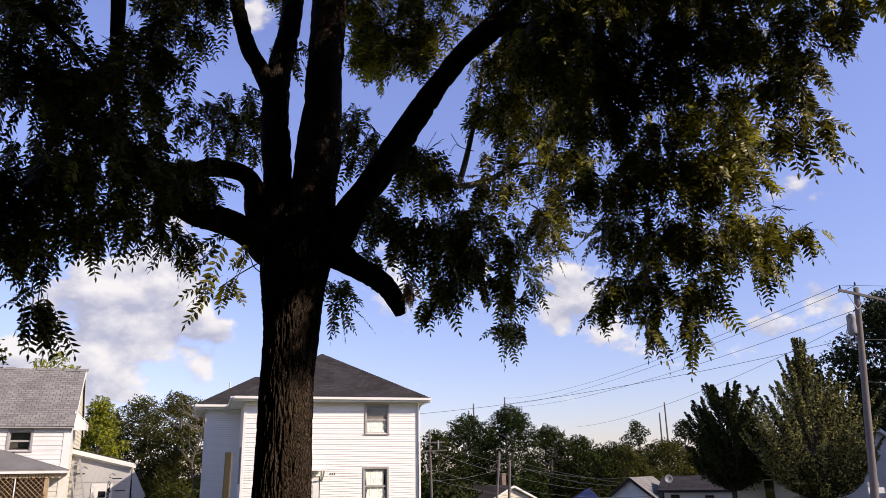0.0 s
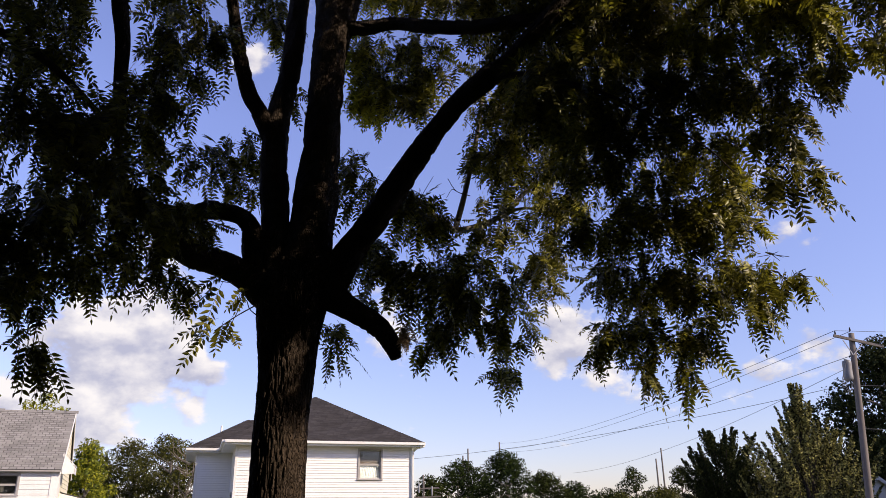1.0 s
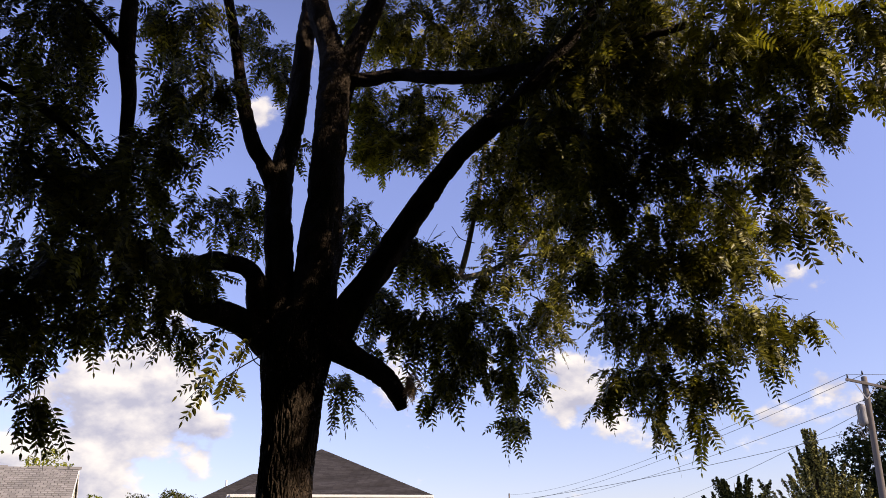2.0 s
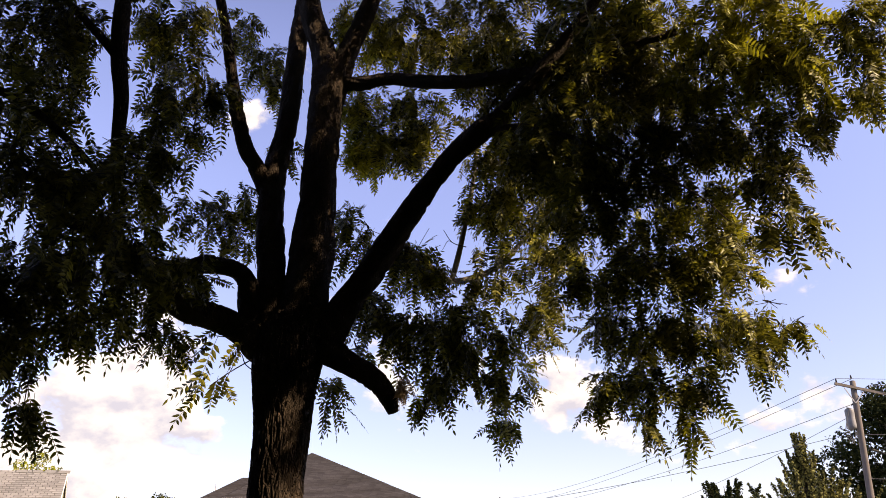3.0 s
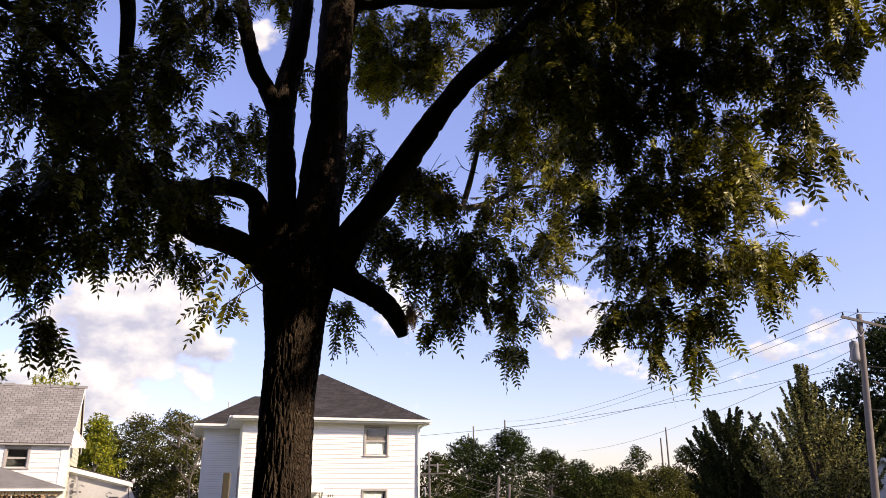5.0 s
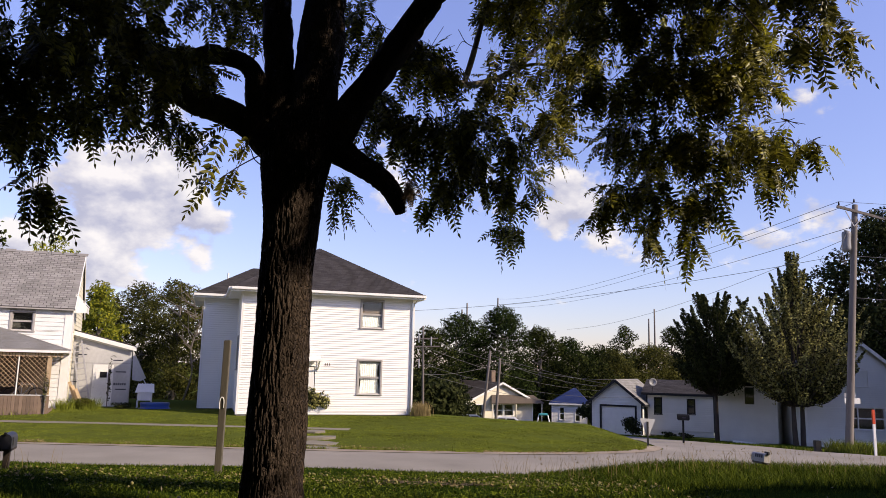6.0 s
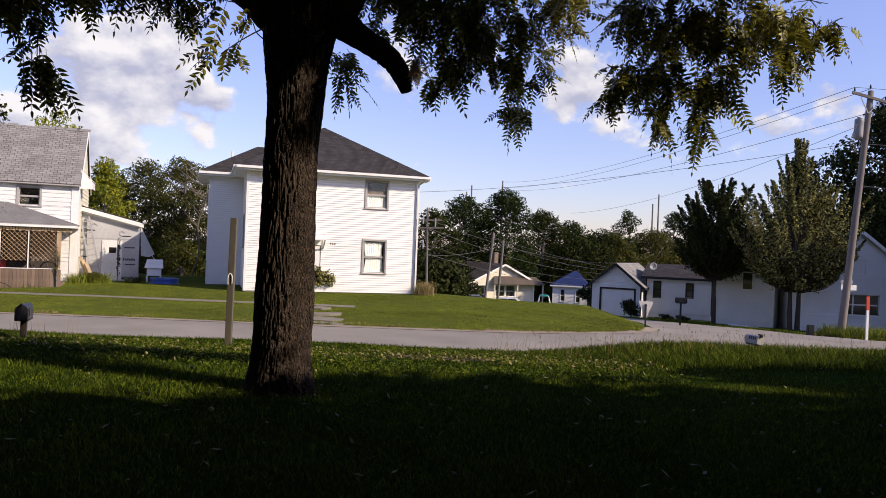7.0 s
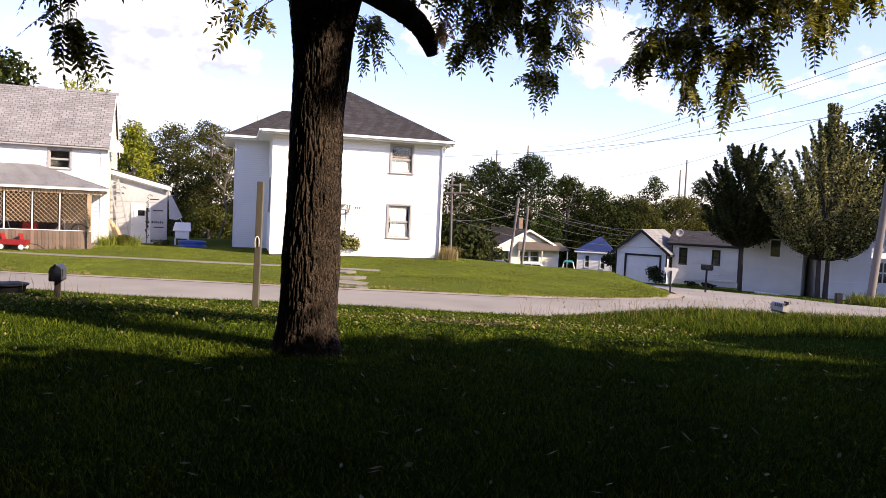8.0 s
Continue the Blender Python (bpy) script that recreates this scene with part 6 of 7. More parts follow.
def wire(a, b, sag, r=0.011, label="sagging black overhead wire", group="overhead wires"):
    a, b = np.array(a, float), np.array(b, float)
    pts = [(*(a + (b - a) * s - np.array([0, 0, 4 * sag * s * (1 - s)])), r) for s in np.linspace(0, 1, 9)]
    v, f, caps = tube(pts, 5, 5)
    w = new("overhead_wire", raw_mesh("overhead_wire", v, np.vstack([f, caps]), CABLE))
    return tagged(w, label, "wire", group)


tall = []
for x, y, z, h in ((10.0, 130, 13.4, 20), (4.7, 130, 12.4, 19), (3.9, 132, 11.4, 18), (36.0, 130, 10.4, 17), (37.0, 130, 12.1, 19)):
    p = thing("utility_pole", pose(x, y, z - h), "tall distant timber pole rising above the trees", "utility pole", "distant poles")
    round_pole("shaft", (0, 0, 0), (0, 0, h), 0.2, 0.12, p)
wire((PX + 0.25, 35.84, PZ + 11.66), (10.0, 130, 13.2), 1.3, 0.014)
wire((PX + 1.0, 35.84, PZ + 11.62), (10.1, 130, 12.2), 1.2, 0.014)
wire((PX + 0.75, 35.9, PZ + 10.4), (10.2, 130, 11.8), 1.2, 0.014)
wire((PX + 0.68, 35.9, PZ + 9.9), (15.2, 90, 6.2), 0.9, 0.012)
wire((PX + 0.66, 35.9, PZ + 9.1), (-4.0, 58, 5.6), 0.55, 0.012)
wire((PX + 0.25, 35.84, PZ + 11.66), (60, 30, 9.8), 0.8)
wire((PX + 1.75, 35.84, PZ + 11.3), (60, 31, 9.5), 0.8)
wire((PX + 0.9, 35.9, PZ + 9.0), (60, 32, 8.0), 0.8, 0.012)
wire((PX + 0.6, 35.9, PZ + 7.0), (60, 34, 6.0), 0.9, 0.012)
# two bare service poles down the street, and the one with two crossarms
for a, b in (((3.75, 66, -4.4), (4.46, 66, 2.95)), ((4.75, 64, -4.4), (5.16, 64, 2.3))):
    p = thing("utility_pole", pose(*a), "bare weathered service pole, slightly leaning", "utility pole", "service poles")
    round_pole("shaft", (0, 0, 0), tuple(np.array(b) - np.array(a)), 0.13, 0.10, p)
arm_pole = thing("utility_pole", pose(-1.1, 58, -2.2), "slim utility pole with two crossarms and cylinders", "utility pole")
round_pole("shaft", (0, 0, 0), (-0.15, 0, 6.75), 0.10, 0.07, arm_pole)
for z, w in ((5.75, 1.1), (5.15, 1.25)):
    part("crossarm", beam(bmesh.new(), (-0.15 - w, -0.1, z), (-0.1 + w, -0.1, z + 0.08), 0.09, 0.1), POLE_WOOD, arm_pole)
for x, z in ((-0.45, 5.5), (0.5, 5.3), (-0.4, 3.6)):
    v, f, caps = tube([(x, -0.12, z, 0.03), (x, -0.12, z + 0.02, 0.055), (x, -0.12, z + 0.6, 0.055), (x, -0.12, z + 0.63, 0.03)], 10, 3)
    c = new("cylinder", raw_mesh("cylinder", v, np.vstack([f, caps]), PALE_METAL, True))
    c.parent = arm_pole
for z0, b, s in ((5.85, (22, 92, 0.5), 1.0), (5.2, (24, 96, -0.8), 1.2), (3.9, (16, 60, -0.5), 0.8), (3.2, (20, 66, -1.3), 0.9), (3.1, (5.0, 64, 1.9), 0.3)):
    wire((-1.2, 57.9, -2.2 + z0), b, s, 0.013)
wire((4.4, 66, 2.6), (20, 62, -0.2), 0.5, 0.016)
wire((5.1, 64, 2.1), (13.6, 63, 0.2), 0.4, 0.016)

# ---- signs and mailboxes ----
def mailbox(m, box_mat, post_mat, label, post=0.75, lid="front_door", size=1.0, marks=True):
    t = thing("mailbox", m, label, "mailbox")
    w, h, l = 0.17 * size, 0.22 * size, 0.48 * size
    bm = bmesh.new()
    prof = [(-w / 2, 0)] + [(w / 2 * math.cos(a), h - w / 2 + w / 2 * math.sin(a)) for a in np.linspace(math.pi, 0, 13)] + [(w / 2, 0)]
    slab(bm, [(x, -l / 2, post + z) for x, z in prof], (0, l, 0))
    part("box", bm, box_mat, t)
    bm = bmesh.new()
    slab(bm, [(x * 1.05, -l / 2 - 0.02, post + z * 1.03 - 0.003) for x, z in prof], (0, 0.035, 0))
    part("door", bm, box_mat, t)
    part("latch", boxed(-0.02, 0.02, -l / 2 - 0.05, -l / 2 - 0.015, post + h - 0.03, post + h + 0.03, 0.005), DARK_METAL, t)
    part("flag", box(boxed(w / 2 + 0.004, w / 2 + 0.012, -l / 2 + 0.12, -l / 2 + 0.15, post + 0.05, post + 0.15), w / 2 + 0.004, w / 2 + 0.012, -l / 2 + 0.08, -l / 2 + 0.16, post + 0.15, post + 0.19), DARK_METAL, t)
    if post > 0.2:
        part("post", boxed(-0.05, 0.05, -0.05, 0.05, -0.5, post - 0.03, 0.006), post_mat, t)
    part("bracket", boxed(-w / 2 - 0.01, w / 2 + 0.01, -l / 2 + 0.02, l / 2 - 0.05, post - 0.035, post - 0.001, 0.004), post_mat, t)
    if marks:
        bm = bmesh.new()
        for k in range(4):
            box(bm, -w / 2 - 0.004, -w / 2 - 0.001, -0.14 + 0.055 * k, -0.105 + 0.055 * k, post + 0.07, post + 0.13)
        part("number_bars", bm, INK, t, "plain dark bars")
    return t


mailbox(pose(-7.45, 13.5, gz(-7.45, 13.5), 0, 0, 19), material("grey_steel_box", (0.030, 0.032, 0.040), 0.5, 0.25, 6, 50, 0.1, 0.002), DARK_POST, "dark grey steel mailbox on a stubby wooden post", 0.36, size=1.15, marks=False)
mailbox(pose(5.8, 14.0, gz(5.8, 14.0) + 0.1, 0, 9, 14), material("pale_steel_box", (0.36, 0.35, 0.34), 0.45, 0.25, 6, 50, 0.1, 0.002), POST_WOOD, "pale grey mailbox tilting in the tall grass", 0.10, size=0.72)
mailbox(pose(12.75, 40.0, -2.05, 0, 0, 75), BLACK_PLASTIC, BLACK_PLASTIC, "black mailbox on a slim black post by the street", 1.15, size=1.25, marks=True)

sign = thing("yield_sign", pose(8.17, 30.0, gz(8.17, 30) - 0.05), "pale triangular traffic sign seen from behind on a dark post", "traffic sign")
bm = bmesh.new()
slab(bm, [(-0.31, 0.02, 1.13), (0.31, 0.02, 1.10), (0.02, 0.02, 0.38)], (0, 0.006, 0))
bmesh.ops.bevel(bm, geom=[e for e in bm.edges if abs(e.verts[0].co.y - e.verts[1].co.y) > 0.004], offset=0.03, segments=3, affect="EDGES")
part("plate", bm, material("bare_aluminium", (0.55, 0.55, 0.53), 0.5, 0.15, 4, 40, 0.05, 0.001, metal=0.2), sign)
part("post", boxed(-0.03, 0.03, -0.03, 0.015, -0.3, 1.0), DARK_METAL, sign)

post = thing("wooden_post", pose(-3.78, 13.5, gz(-3.78, 13.5)), "tall weathered square wooden post with a white strap", "post")
bm = boxed(-0.055, 0.055, -0.05, 0.05, -0.4, 1.92 - gz(-3.78, 13.5), 0.008)
for v in bm.verts:
    v.co.x += 0.012 * v.co.z + 0.01 * math.sin(v.co.z * 2)
part("shaft", bm, POST_WOOD, post)
v, f, caps = tube([(-0.035, -0.06, 1.10, 0.008), (-0.04, -0.06, 1.22, 0.010), (-0.01, -0.06, 1.30, 0.010), (0.03, -0.06, 1.26, 0.010), (0.035, -0.06, 1.12, 0.008)], 8, 6)
st = new("strap", raw_mesh("strap", v, np.vstack([f, caps]), WHITE_TRIM, True))
st.parent = post
tagged(st, "white plastic strap")

marker = thing("marker_post", pose(19.27, 34.0, gz(19.27, 34) - 0.05), "white marker post with an orange top", "marker post")
ztop = 0.08 - (gz(19.27, 34) - 0.05)
part("shaft", boxed(-0.06, 0.06, -0.03, 0.03, -0.2, ztop - 0.62, 0.01), WHITE_TRIM, marker)
part("sleeve", boxed(-0.07, 0.07, -0.035, 0.035, ztop - 0.62, ztop, 0.015), ORANGE, marker, "orange plastic sleeve")
street = thing("street_sign", pose(19.9, 36.9, gz(19.9, 36.9)), "small white two-plate sign on a thin pole", "traffic sign")
round_pole("pole", (0, 0, -0.2), (0.05, 0, 2.9), 0.035, 0.035, street, DARK_METAL)
part("plate", boxed(-0.36, 0.40, -0.06, -0.045, 2.35, 2.62, 0.004), WHITE_TRIM, street)
part("plate", boxed(-0.36, 0.2, -0.06, -0.045, 2.66, 2.85, 0.004), PALE_METAL, street)
meter = thing("meter_box", pose(18.3, 37.2, gz(18.3, 37.2)), "dark metal service box on the verge", "utility box")
part("body", boxed(-0.15, 0.15, -0.12, 0.12, -0.1, 0.55, 0.02), DARK_METAL, meter)
plank = thing("plank", pose(19.2, 50.0, gz(19.2, 50) + 0.05, 0, 0, -64), "long white plank lying on the verge", "plank")
part("board", boxed(0, 3.3, -0.09, 0.09, 0, 0.14, 0.01), WHITE_TRIM, plank)

# ---- things in the old house's yard ----
wagon = thing("toy_wagon", pose(-19.75, 32.3, gz(-19.75, 32.3), 0, 0, 8) @ Matrix.Scale(0.75, 4), "red plastic toy wagon with white wheels on the grass", "wagon")
bm = bmesh.new()
slab(bm, [(-0.75, -0.3, 0.3), (0.75, -0.3, 0.3), (0.85, -0.3, 0.62), (-0.85, -0.3, 0.62)], (0, 0.6, 0))
bmesh.ops.bevel(bm, geom=bm.edges[:], offset=0.03, segments=2, affect="EDGES")
body = part("body", bm, RED, wagon)
for x, s in ((-0.55, -1), (0.45, 1)):
    bm = bmesh.new()
    slab(bm, [(x - 0.02, -0.26, 0.62), (x + 0.06, -0.26, 0.62), (x + 0.06 - 0.1, -0.26, 0.98), (x - 0.1, -0.26, 0.98)], (0, 0.52, 0))
    bmesh.ops.bevel(bm, geom=bm.edges[:], offset=0.015, segments=2, affect="EDGES")
    part("seat_back", bm, RED, wagon)
for x in (-0.55, 0.55):
    for y in (-0.34, 0.34):
        v, f, caps = tube([(x, y - 0.05, 0.19, 0.02), (x, y - 0.045, 0.19, 0.14), (x, y + 0.045, 0.19, 0.14), (x, y + 0.05, 0.19, 0.02)], 18, 2)
        wh = new("wheel", raw_mesh("wheel", v, np.vstack([f, caps]), WHITE_TRIM, True))
        wh.parent = wagon
        v, f, caps = tube([(x, y - 0.06, 0.19, 0.05), (x, y + 0.06, 0.19, 0.05)], 14, 2)
        hub = new("rim", raw_mesh("rim", v, np.vstack([f, caps]), WHITE_TRIM, True))
        hub.parent = wh
v, f, caps = tube([(0.85, 0, 0.4, 0.02), (1.3, 0, 0.35, 0.02), (1.7, 0, 0.12, 0.02)], 8, 4)
hd = new("handle", raw_mesh("handle", v, np.vstack([f, caps]), DARK_METAL, True))
hd.parent = wagon

ladder = thing("ladder", pose(-17.45, 36.0, -0.86, 0, 0, OLD_YAW) @ pose(0.85, 1.5, 0.0, -11, -12, 0), "pale aluminium ladder leaning on the shed wall", "ladder")
for x in (-0.2, 0.2):
    part("rail", boxed(x - 0.04, x + 0.04, -0.04, 0.04, 0.0, 3.35, 0.006), PALE_METAL, ladder)
for k in range(11):
    part("rung", boxed(-0.17, 0.17, -0.02, 0.02, 0.2 + 0.29 * k, 0.25 + 0.29 * k), PALE_METAL, ladder)
for k in range(3):
    lum = thing("timber_plank", pose(-17.45, 36.0, -0.86, 0, 0, OLD_YAW) @ pose(0.55 + 0.14 * k, 0.7 - 0.1 * k, 0, -5, -20 - 2 * k, 0), "pale raw plank leaning against the wall", "plank", "leaning planks")
    part("board", boxed(-0.07, 0.07, -0.02, 0.02, 0, 1.35 - 0.15 * k), RAW_WOOD, lum)
hive = thing("storage_box", pose(-14.6, 38.4, gz(-14.6, 38.4), 0, 0, YAW) @ Matrix.Scale(0.7, 4), "white panelled box on a low stand", "box")
part("body", boxed(-0.5, 0.45, -0.33, 0.35, 0.5, 1.05, 0.02), WHITE_TRIM, hive)
bm = bmesh.new()
slab(bm, [(-0.66, -0.45, 1.05), (0.62, -0.45, 1.05), (0.52, 0.4, 1.62), (-0.56, 0.4, 1.62)], (0, 0, 0.04))
for x in (-0.3, 0.0, 0.3):
    slab(bm, [(x, -0.45, 1.09), (x + 0.05, -0.45, 1.09), (x + 0.05, 0.4, 1.66), (x, 0.4, 1.66)], (0, 0, 0.03))
part("lid", bm, WHITE_TRIM, hive)
for x in (-0.5, 0.42):
    for y in (-0.3, 0.3):
        part("leg", boxed(x - 0.04, x + 0.04, y - 0.04, y + 0.04, -0.1, 0.5), WHITE_TRIM, hive)
tub = thing("paddling_pool", pose(-13.9, 37.9, gz(-13.9, 37.9)), "low blue plastic tub on the grass", "tub")
v, f, caps = tube([(0, 0, 0, 0.76), (0, 0, 0.05, 0.66), (0, 0, 0.24, 0.7), (0, 0, 0.26, 0.65), (0, 0, 0.1, 0.58)], 28, 2)
tb = new("shell", raw_mesh("shell", v, np.vstack([f, caps]), BLUE, True))
tb.parent = tub
bin_ = thing("rubbish_tub", pose(-8.42, 13.5, gz(-8.42, 13.5) - 0.08), "black plastic tub standing by the road", "tub")
v, f, caps = tube([(0, 0, -0.05, 0.28), (0, 0, 0.26, 0.34), (0, 0, 0.275, 0.38), (0, 0, 0.30, 0.38), (0, 0, 0.30, 0.34), (0, 0, 0.05, 0.28)], 24, 2)
tb = new("shell", raw_mesh("shell", v, np.vstack([f, caps]), BLACK_PLASTIC, True))
tb.parent = bin_
for x, c in ((-4.3, DARK_METAL), (-3.0, RED), (-1.5, DARK_METAL), (-5.4, PALE_METAL)):
    m0 = porch_house.matrix_world @ pose(x, -1.6, 0.1)
    if c is DARK_METAL:
        bike = thing("bicycle", m0, "dark bicycle parked on the porch", "bicycle", "porch bicycles")
        for dx in (-0.5, 0.5):
            ring = [(dx + 0.33 * math.cos(a), 0, 0.62 + 0.33 * math.sin(a), 0.025) for a in np.linspace(0, 2 * math.pi, 13)]
            v, f, caps = tube(ring, 6, 3)
            ty = new("wheel", raw_mesh("wheel", v, np.vstack([f, caps]), BLACK_PLASTIC, True))
            ty.parent = bike
        fr = bmesh.new()
        for a, b in (((-0.5, 0, 0.62), (-0.1, 0, 1.1)), ((-0.1, 0, 1.1), (0.35, 0, 1.12)), ((-0.1, 0, 0.6), (0.35, 0, 1.12)), ((0.35, 0, 1.15), (0.5, 0, 0.62)), ((-0.5, 0, 0.62), (-0.1, 0, 0.6)), ((-0.1, 0, 0.6), (-0.12, 0, 1.2))):
            beam(fr, a, b, 0.035, 0.035)
        part("frame", fr, PALE_METAL, bike)
    else:
        crate = thing("crate", m0, "plastic crate on the porch floor", "crate", "porch crates")
        part("body", boxed(-0.3, 0.3, -0.2, 0.2, 0, 0.95, 0.03), c, crate)

# ---- cars and clutter by the bungalow ----
def car(m, paint, label):
    t = thing("car", m, label, "car", "parked cars")
    bm = bmesh.new()
    slab(bm, [(-2.1, -0.85, 0.35), (2.1, -0.85, 0.35), (2.15, -0.85, 0.75), (1.2, -0.85, 0.92), (-1.6, -0.85, 0.95), (-2.1, -0.85, 0.85)], (0, 1.7, 0))
    bmesh.ops.bevel(bm, geom=bm.edges[:], offset=0.06, segments=2, affect="EDGES")
    part("body", bm, paint, t)
    bm = bmesh.new()
    slab(bm, [(-1.55, -0.72, 0.93), (1.15, -0.72, 0.9), (0.45, -0.62, 1.42), (-1.0, -0.62, 1.42)], (0, 1.4, 0))
    bmesh.ops.bevel(bm, geom=bm.edges[:], offset=0.05, segments=2, affect="EDGES")
    part("cabin", bm, paint, t)
    for x0, x1, q0, q1 in ((-1.4, -0.35, -0.95, -0.35), (-0.25, 0.95, -0.25, 0.4)):
        bm = bmesh.new()
        slab(bm, [(x0, -0.735, 0.96), (x1, -0.735, 0.96), (q1, -0.66, 1.34), (q0, -0.66, 1.34)], (0, 0.02, 0))
        part("side_window", bm, BLACK_PLASTIC, t)
    for x in (-1.3, 1.35):
        for y in (-0.78, 0.78):
            v, f, caps = tube([(x, y - 0.1, 0.32, 0.1), (x, y - 0.1, 0.32, 0.32), (x, y + 0.1, 0.32, 0.32), (x, y + 0.1, 0.32, 0.1)], 16, 2)
            wh = new("wheel", raw_mesh("wheel", v, np.vstack([f, caps]), BLACK_PLASTIC, True))
            wh.parent = t
    return t


SILVER = material("blue_grey_paint", (0.15, 0.18, 0.23), 0.3, 0.1, 3, 20, 0, metal=0.4)
WHITE_PAINT = material("white_car_paint", (0.62, 0.63, 0.64), 0.3, 0.1, 3, 20, 0)
car(pose(3.4, 74.5, gz(3.4, 74.5) - 0.1, 0, 0, 8), SILVER, "blue-grey saloon car parked below the bank")
car(pose(6.6, 70.5, gz(6.6, 70.5) - 0.25, 0, 0, -6), WHITE_PAINT, "pale car parked beside the service poles")
frame_toy = thing("swing_frame", pose(9.9, 72.0, gz(9.9, 72) + 0.1), "small teal and white play frame on the grass", "play frame")
for x in (-0.7, 0.7):
    for y in (-0.5, 0.5):
        part("leg", beam(bmesh.new(), (x, y, 0), (x * 0.6, 0, 1.35), 0.06, 0.06), WHITE_TRIM, frame_toy)
part("roof", boxed(-0.42, 0.42, -0.25, 0.25, 1.3, 1.48, 0.05), TEAL, frame_toy, "teal plastic top")
for k, (x, y) in enumerate(((7.9, 71.5), (8.5, 71.8), (9.0, 71.6))):
    b = thing("bicycle", pose(x, y, gz(x, y), 0, 8, 20 * k), "small pale bicycle dropped on the grass", "bicycle", "yard bicycles")
    for dx in (-0.4, 0.4):
        v, f, caps = tube([(dx + 0.28 * math.cos(a), 0, 0.3 + 0.28 * math.sin(a), 0.03) for a in np.linspace(0, 2 * math.pi, 13)], 5, 2)
        ty = new("wheel", raw_mesh("wheel", v, np.vstack([f, caps]), PALE_METAL, True))
        ty.parent = b
    fr = bmesh.new()
    for a, c in (((-0.4, 0, 0.3), (0, 0, 0.75)), ((0, 0, 0.75), (0.3, 0, 0.75)), ((0.3, 0, 0.85), (0.4, 0, 0.3)), ((0, 0, 0.3), (0.3, 0, 0.75))):
        beam(fr, a, c, 0.05, 0.05)
    part("frame", fr, PALE_METAL, b)

# ---- shrubs, weeds and the path ----
def shrub(x, y, r, h, mat, label, seed, size=0.07, per=160):
    rng = np.random.default_rng(seed)
    t = thing("shrub", pose(x, y, gz(x, y)), label, "shrub")
    stems = []
    for k in range(9):
        a = k * 2.4
        v, f, _c = tube([(0, 0, -0.05, 0.02), (r * 0.3 * math.cos(a), r * 0.3 * math.sin(a), h * 0.5, 0.012), (r * 0.6 * math.cos(a), r * 0.6 * math.sin(a), h * 0.85, 0.005)], 5, 3, closed=False)
        stems.append((v, f))
    s = new("stems", raw_mesh("stems", *merge(stems), POLE_WOOD))
    s.parent = t
    cl = [(rng.uniform(-0.6, 0.6) * r, rng.uniform(-0.6, 0.6) * r, h * rng.uniform(0.25, 0.85), r * 0.45, h * 0.25) for _ in range(14)]
    c = new("leaves", raw_mesh("leaves", *leaf_cloud(cl, per, size, rng), mat))
    c.parent = t
    return t


shrub(-5.75, 36.0, 0.8, 1.25, SILVER_LEAF, "round green shrub against the white house wall", 1, 0.06, 900)
shrub(14.7, 58.0, 0.9, 1.5, DARK_LEAF, "dark shrub beside the garage door", 2, 0.1, 110)
shrub(20.2, 36.4, 1.0, 0.45, SILVER_LEAF, "low weedy bush at the foot of the pole", 3, 0.08, 120)
for k, (x, y) in enumerate(((-12.6, 43.5), (-13.2, 47))):
    shrub(x, y, 1.5, 3.0 + 0.4 * (k % 3), OLIVE_LEAF, "overgrown green bush beside the white house", 4 + k, 0.09, 150)
for k, (x, y) in enumerate(((-0.5, 64), (0.5, 70), (-2.5, 62), (2.0, 78), (18, 84), (22, 80), (12.5, 100))):
    shrub(x, y, 2.6, 3.4, DARK_LEAF, "dark undergrowth beneath the grove", 14 + k, 0.2, 40)
for k, (x, w) in enumerate(((18.0, 1.0), (19.2, 1.3), (22.4, 1.2), (23.8, 1.5))):
    shrub(x, 60.6 - 0.55 * (x - 17), 0.6, 0.45, DARK_LEAF, "low dark foundation planting", 30 + k, 0.08, 120)
shrub(-16.35, 38.1, 0.12, 2.5, DARK_LEAF, "thin vine climbing the shed wall", 41, 0.06, 90)

shrub(-16.7, 36.3, 0.6, 0.5, OLIVE_LEAF, "rank green weeds at the foot of the shed", 42, 0.03, 900)
shrub(-15.4, 37.6, 0.5, 0.28, DARK_LEAF, "low dark weeds along the shed wall", 43, 0.035, 700)
shrub(-17.1, 33.55, 0.13, 1.8, OLIVE_LEAF, "thin vine climbing the porch post", 44, 0.05, 130)

# bare dead limbs beside the white house
dead = thing("dead_tree", pose(-15.7, 47.3, gz(-15.7, 47.3), 0, 4, 0), "bare grey dead tree among the green crowns", "tree")
drng = np.random.default_rng(5)
limb("trunk", [(0, 0, -0.2, 0.06), (0.35, 0, 1.6, 0.055), (0.1, 0, 3.2, 0.05), (0.45, 0, 5.0, 0.035), (0.3, 0, 7.0, 0.012)], PALE_BARK, dead, 8, 5)
for k in range(26):
    h = drng.uniform(2.2, 6.5)
    a = drng.uniform(-1.8, 1.8)
    r = drng.uniform(0.6, 1.9)
    limb("branch", [(0.15, 0, h, 0.035), (a * r * 0.5, drng.uniform(-0.5, 0.5), h + 0.5, 0.022), (a * r * 0.9, drng.uniform(-0.7, 0.7), h + drng.uniform(0.7, 1.6), 0.008)], PALE_BARK, dead, 5, 4, 0.1)

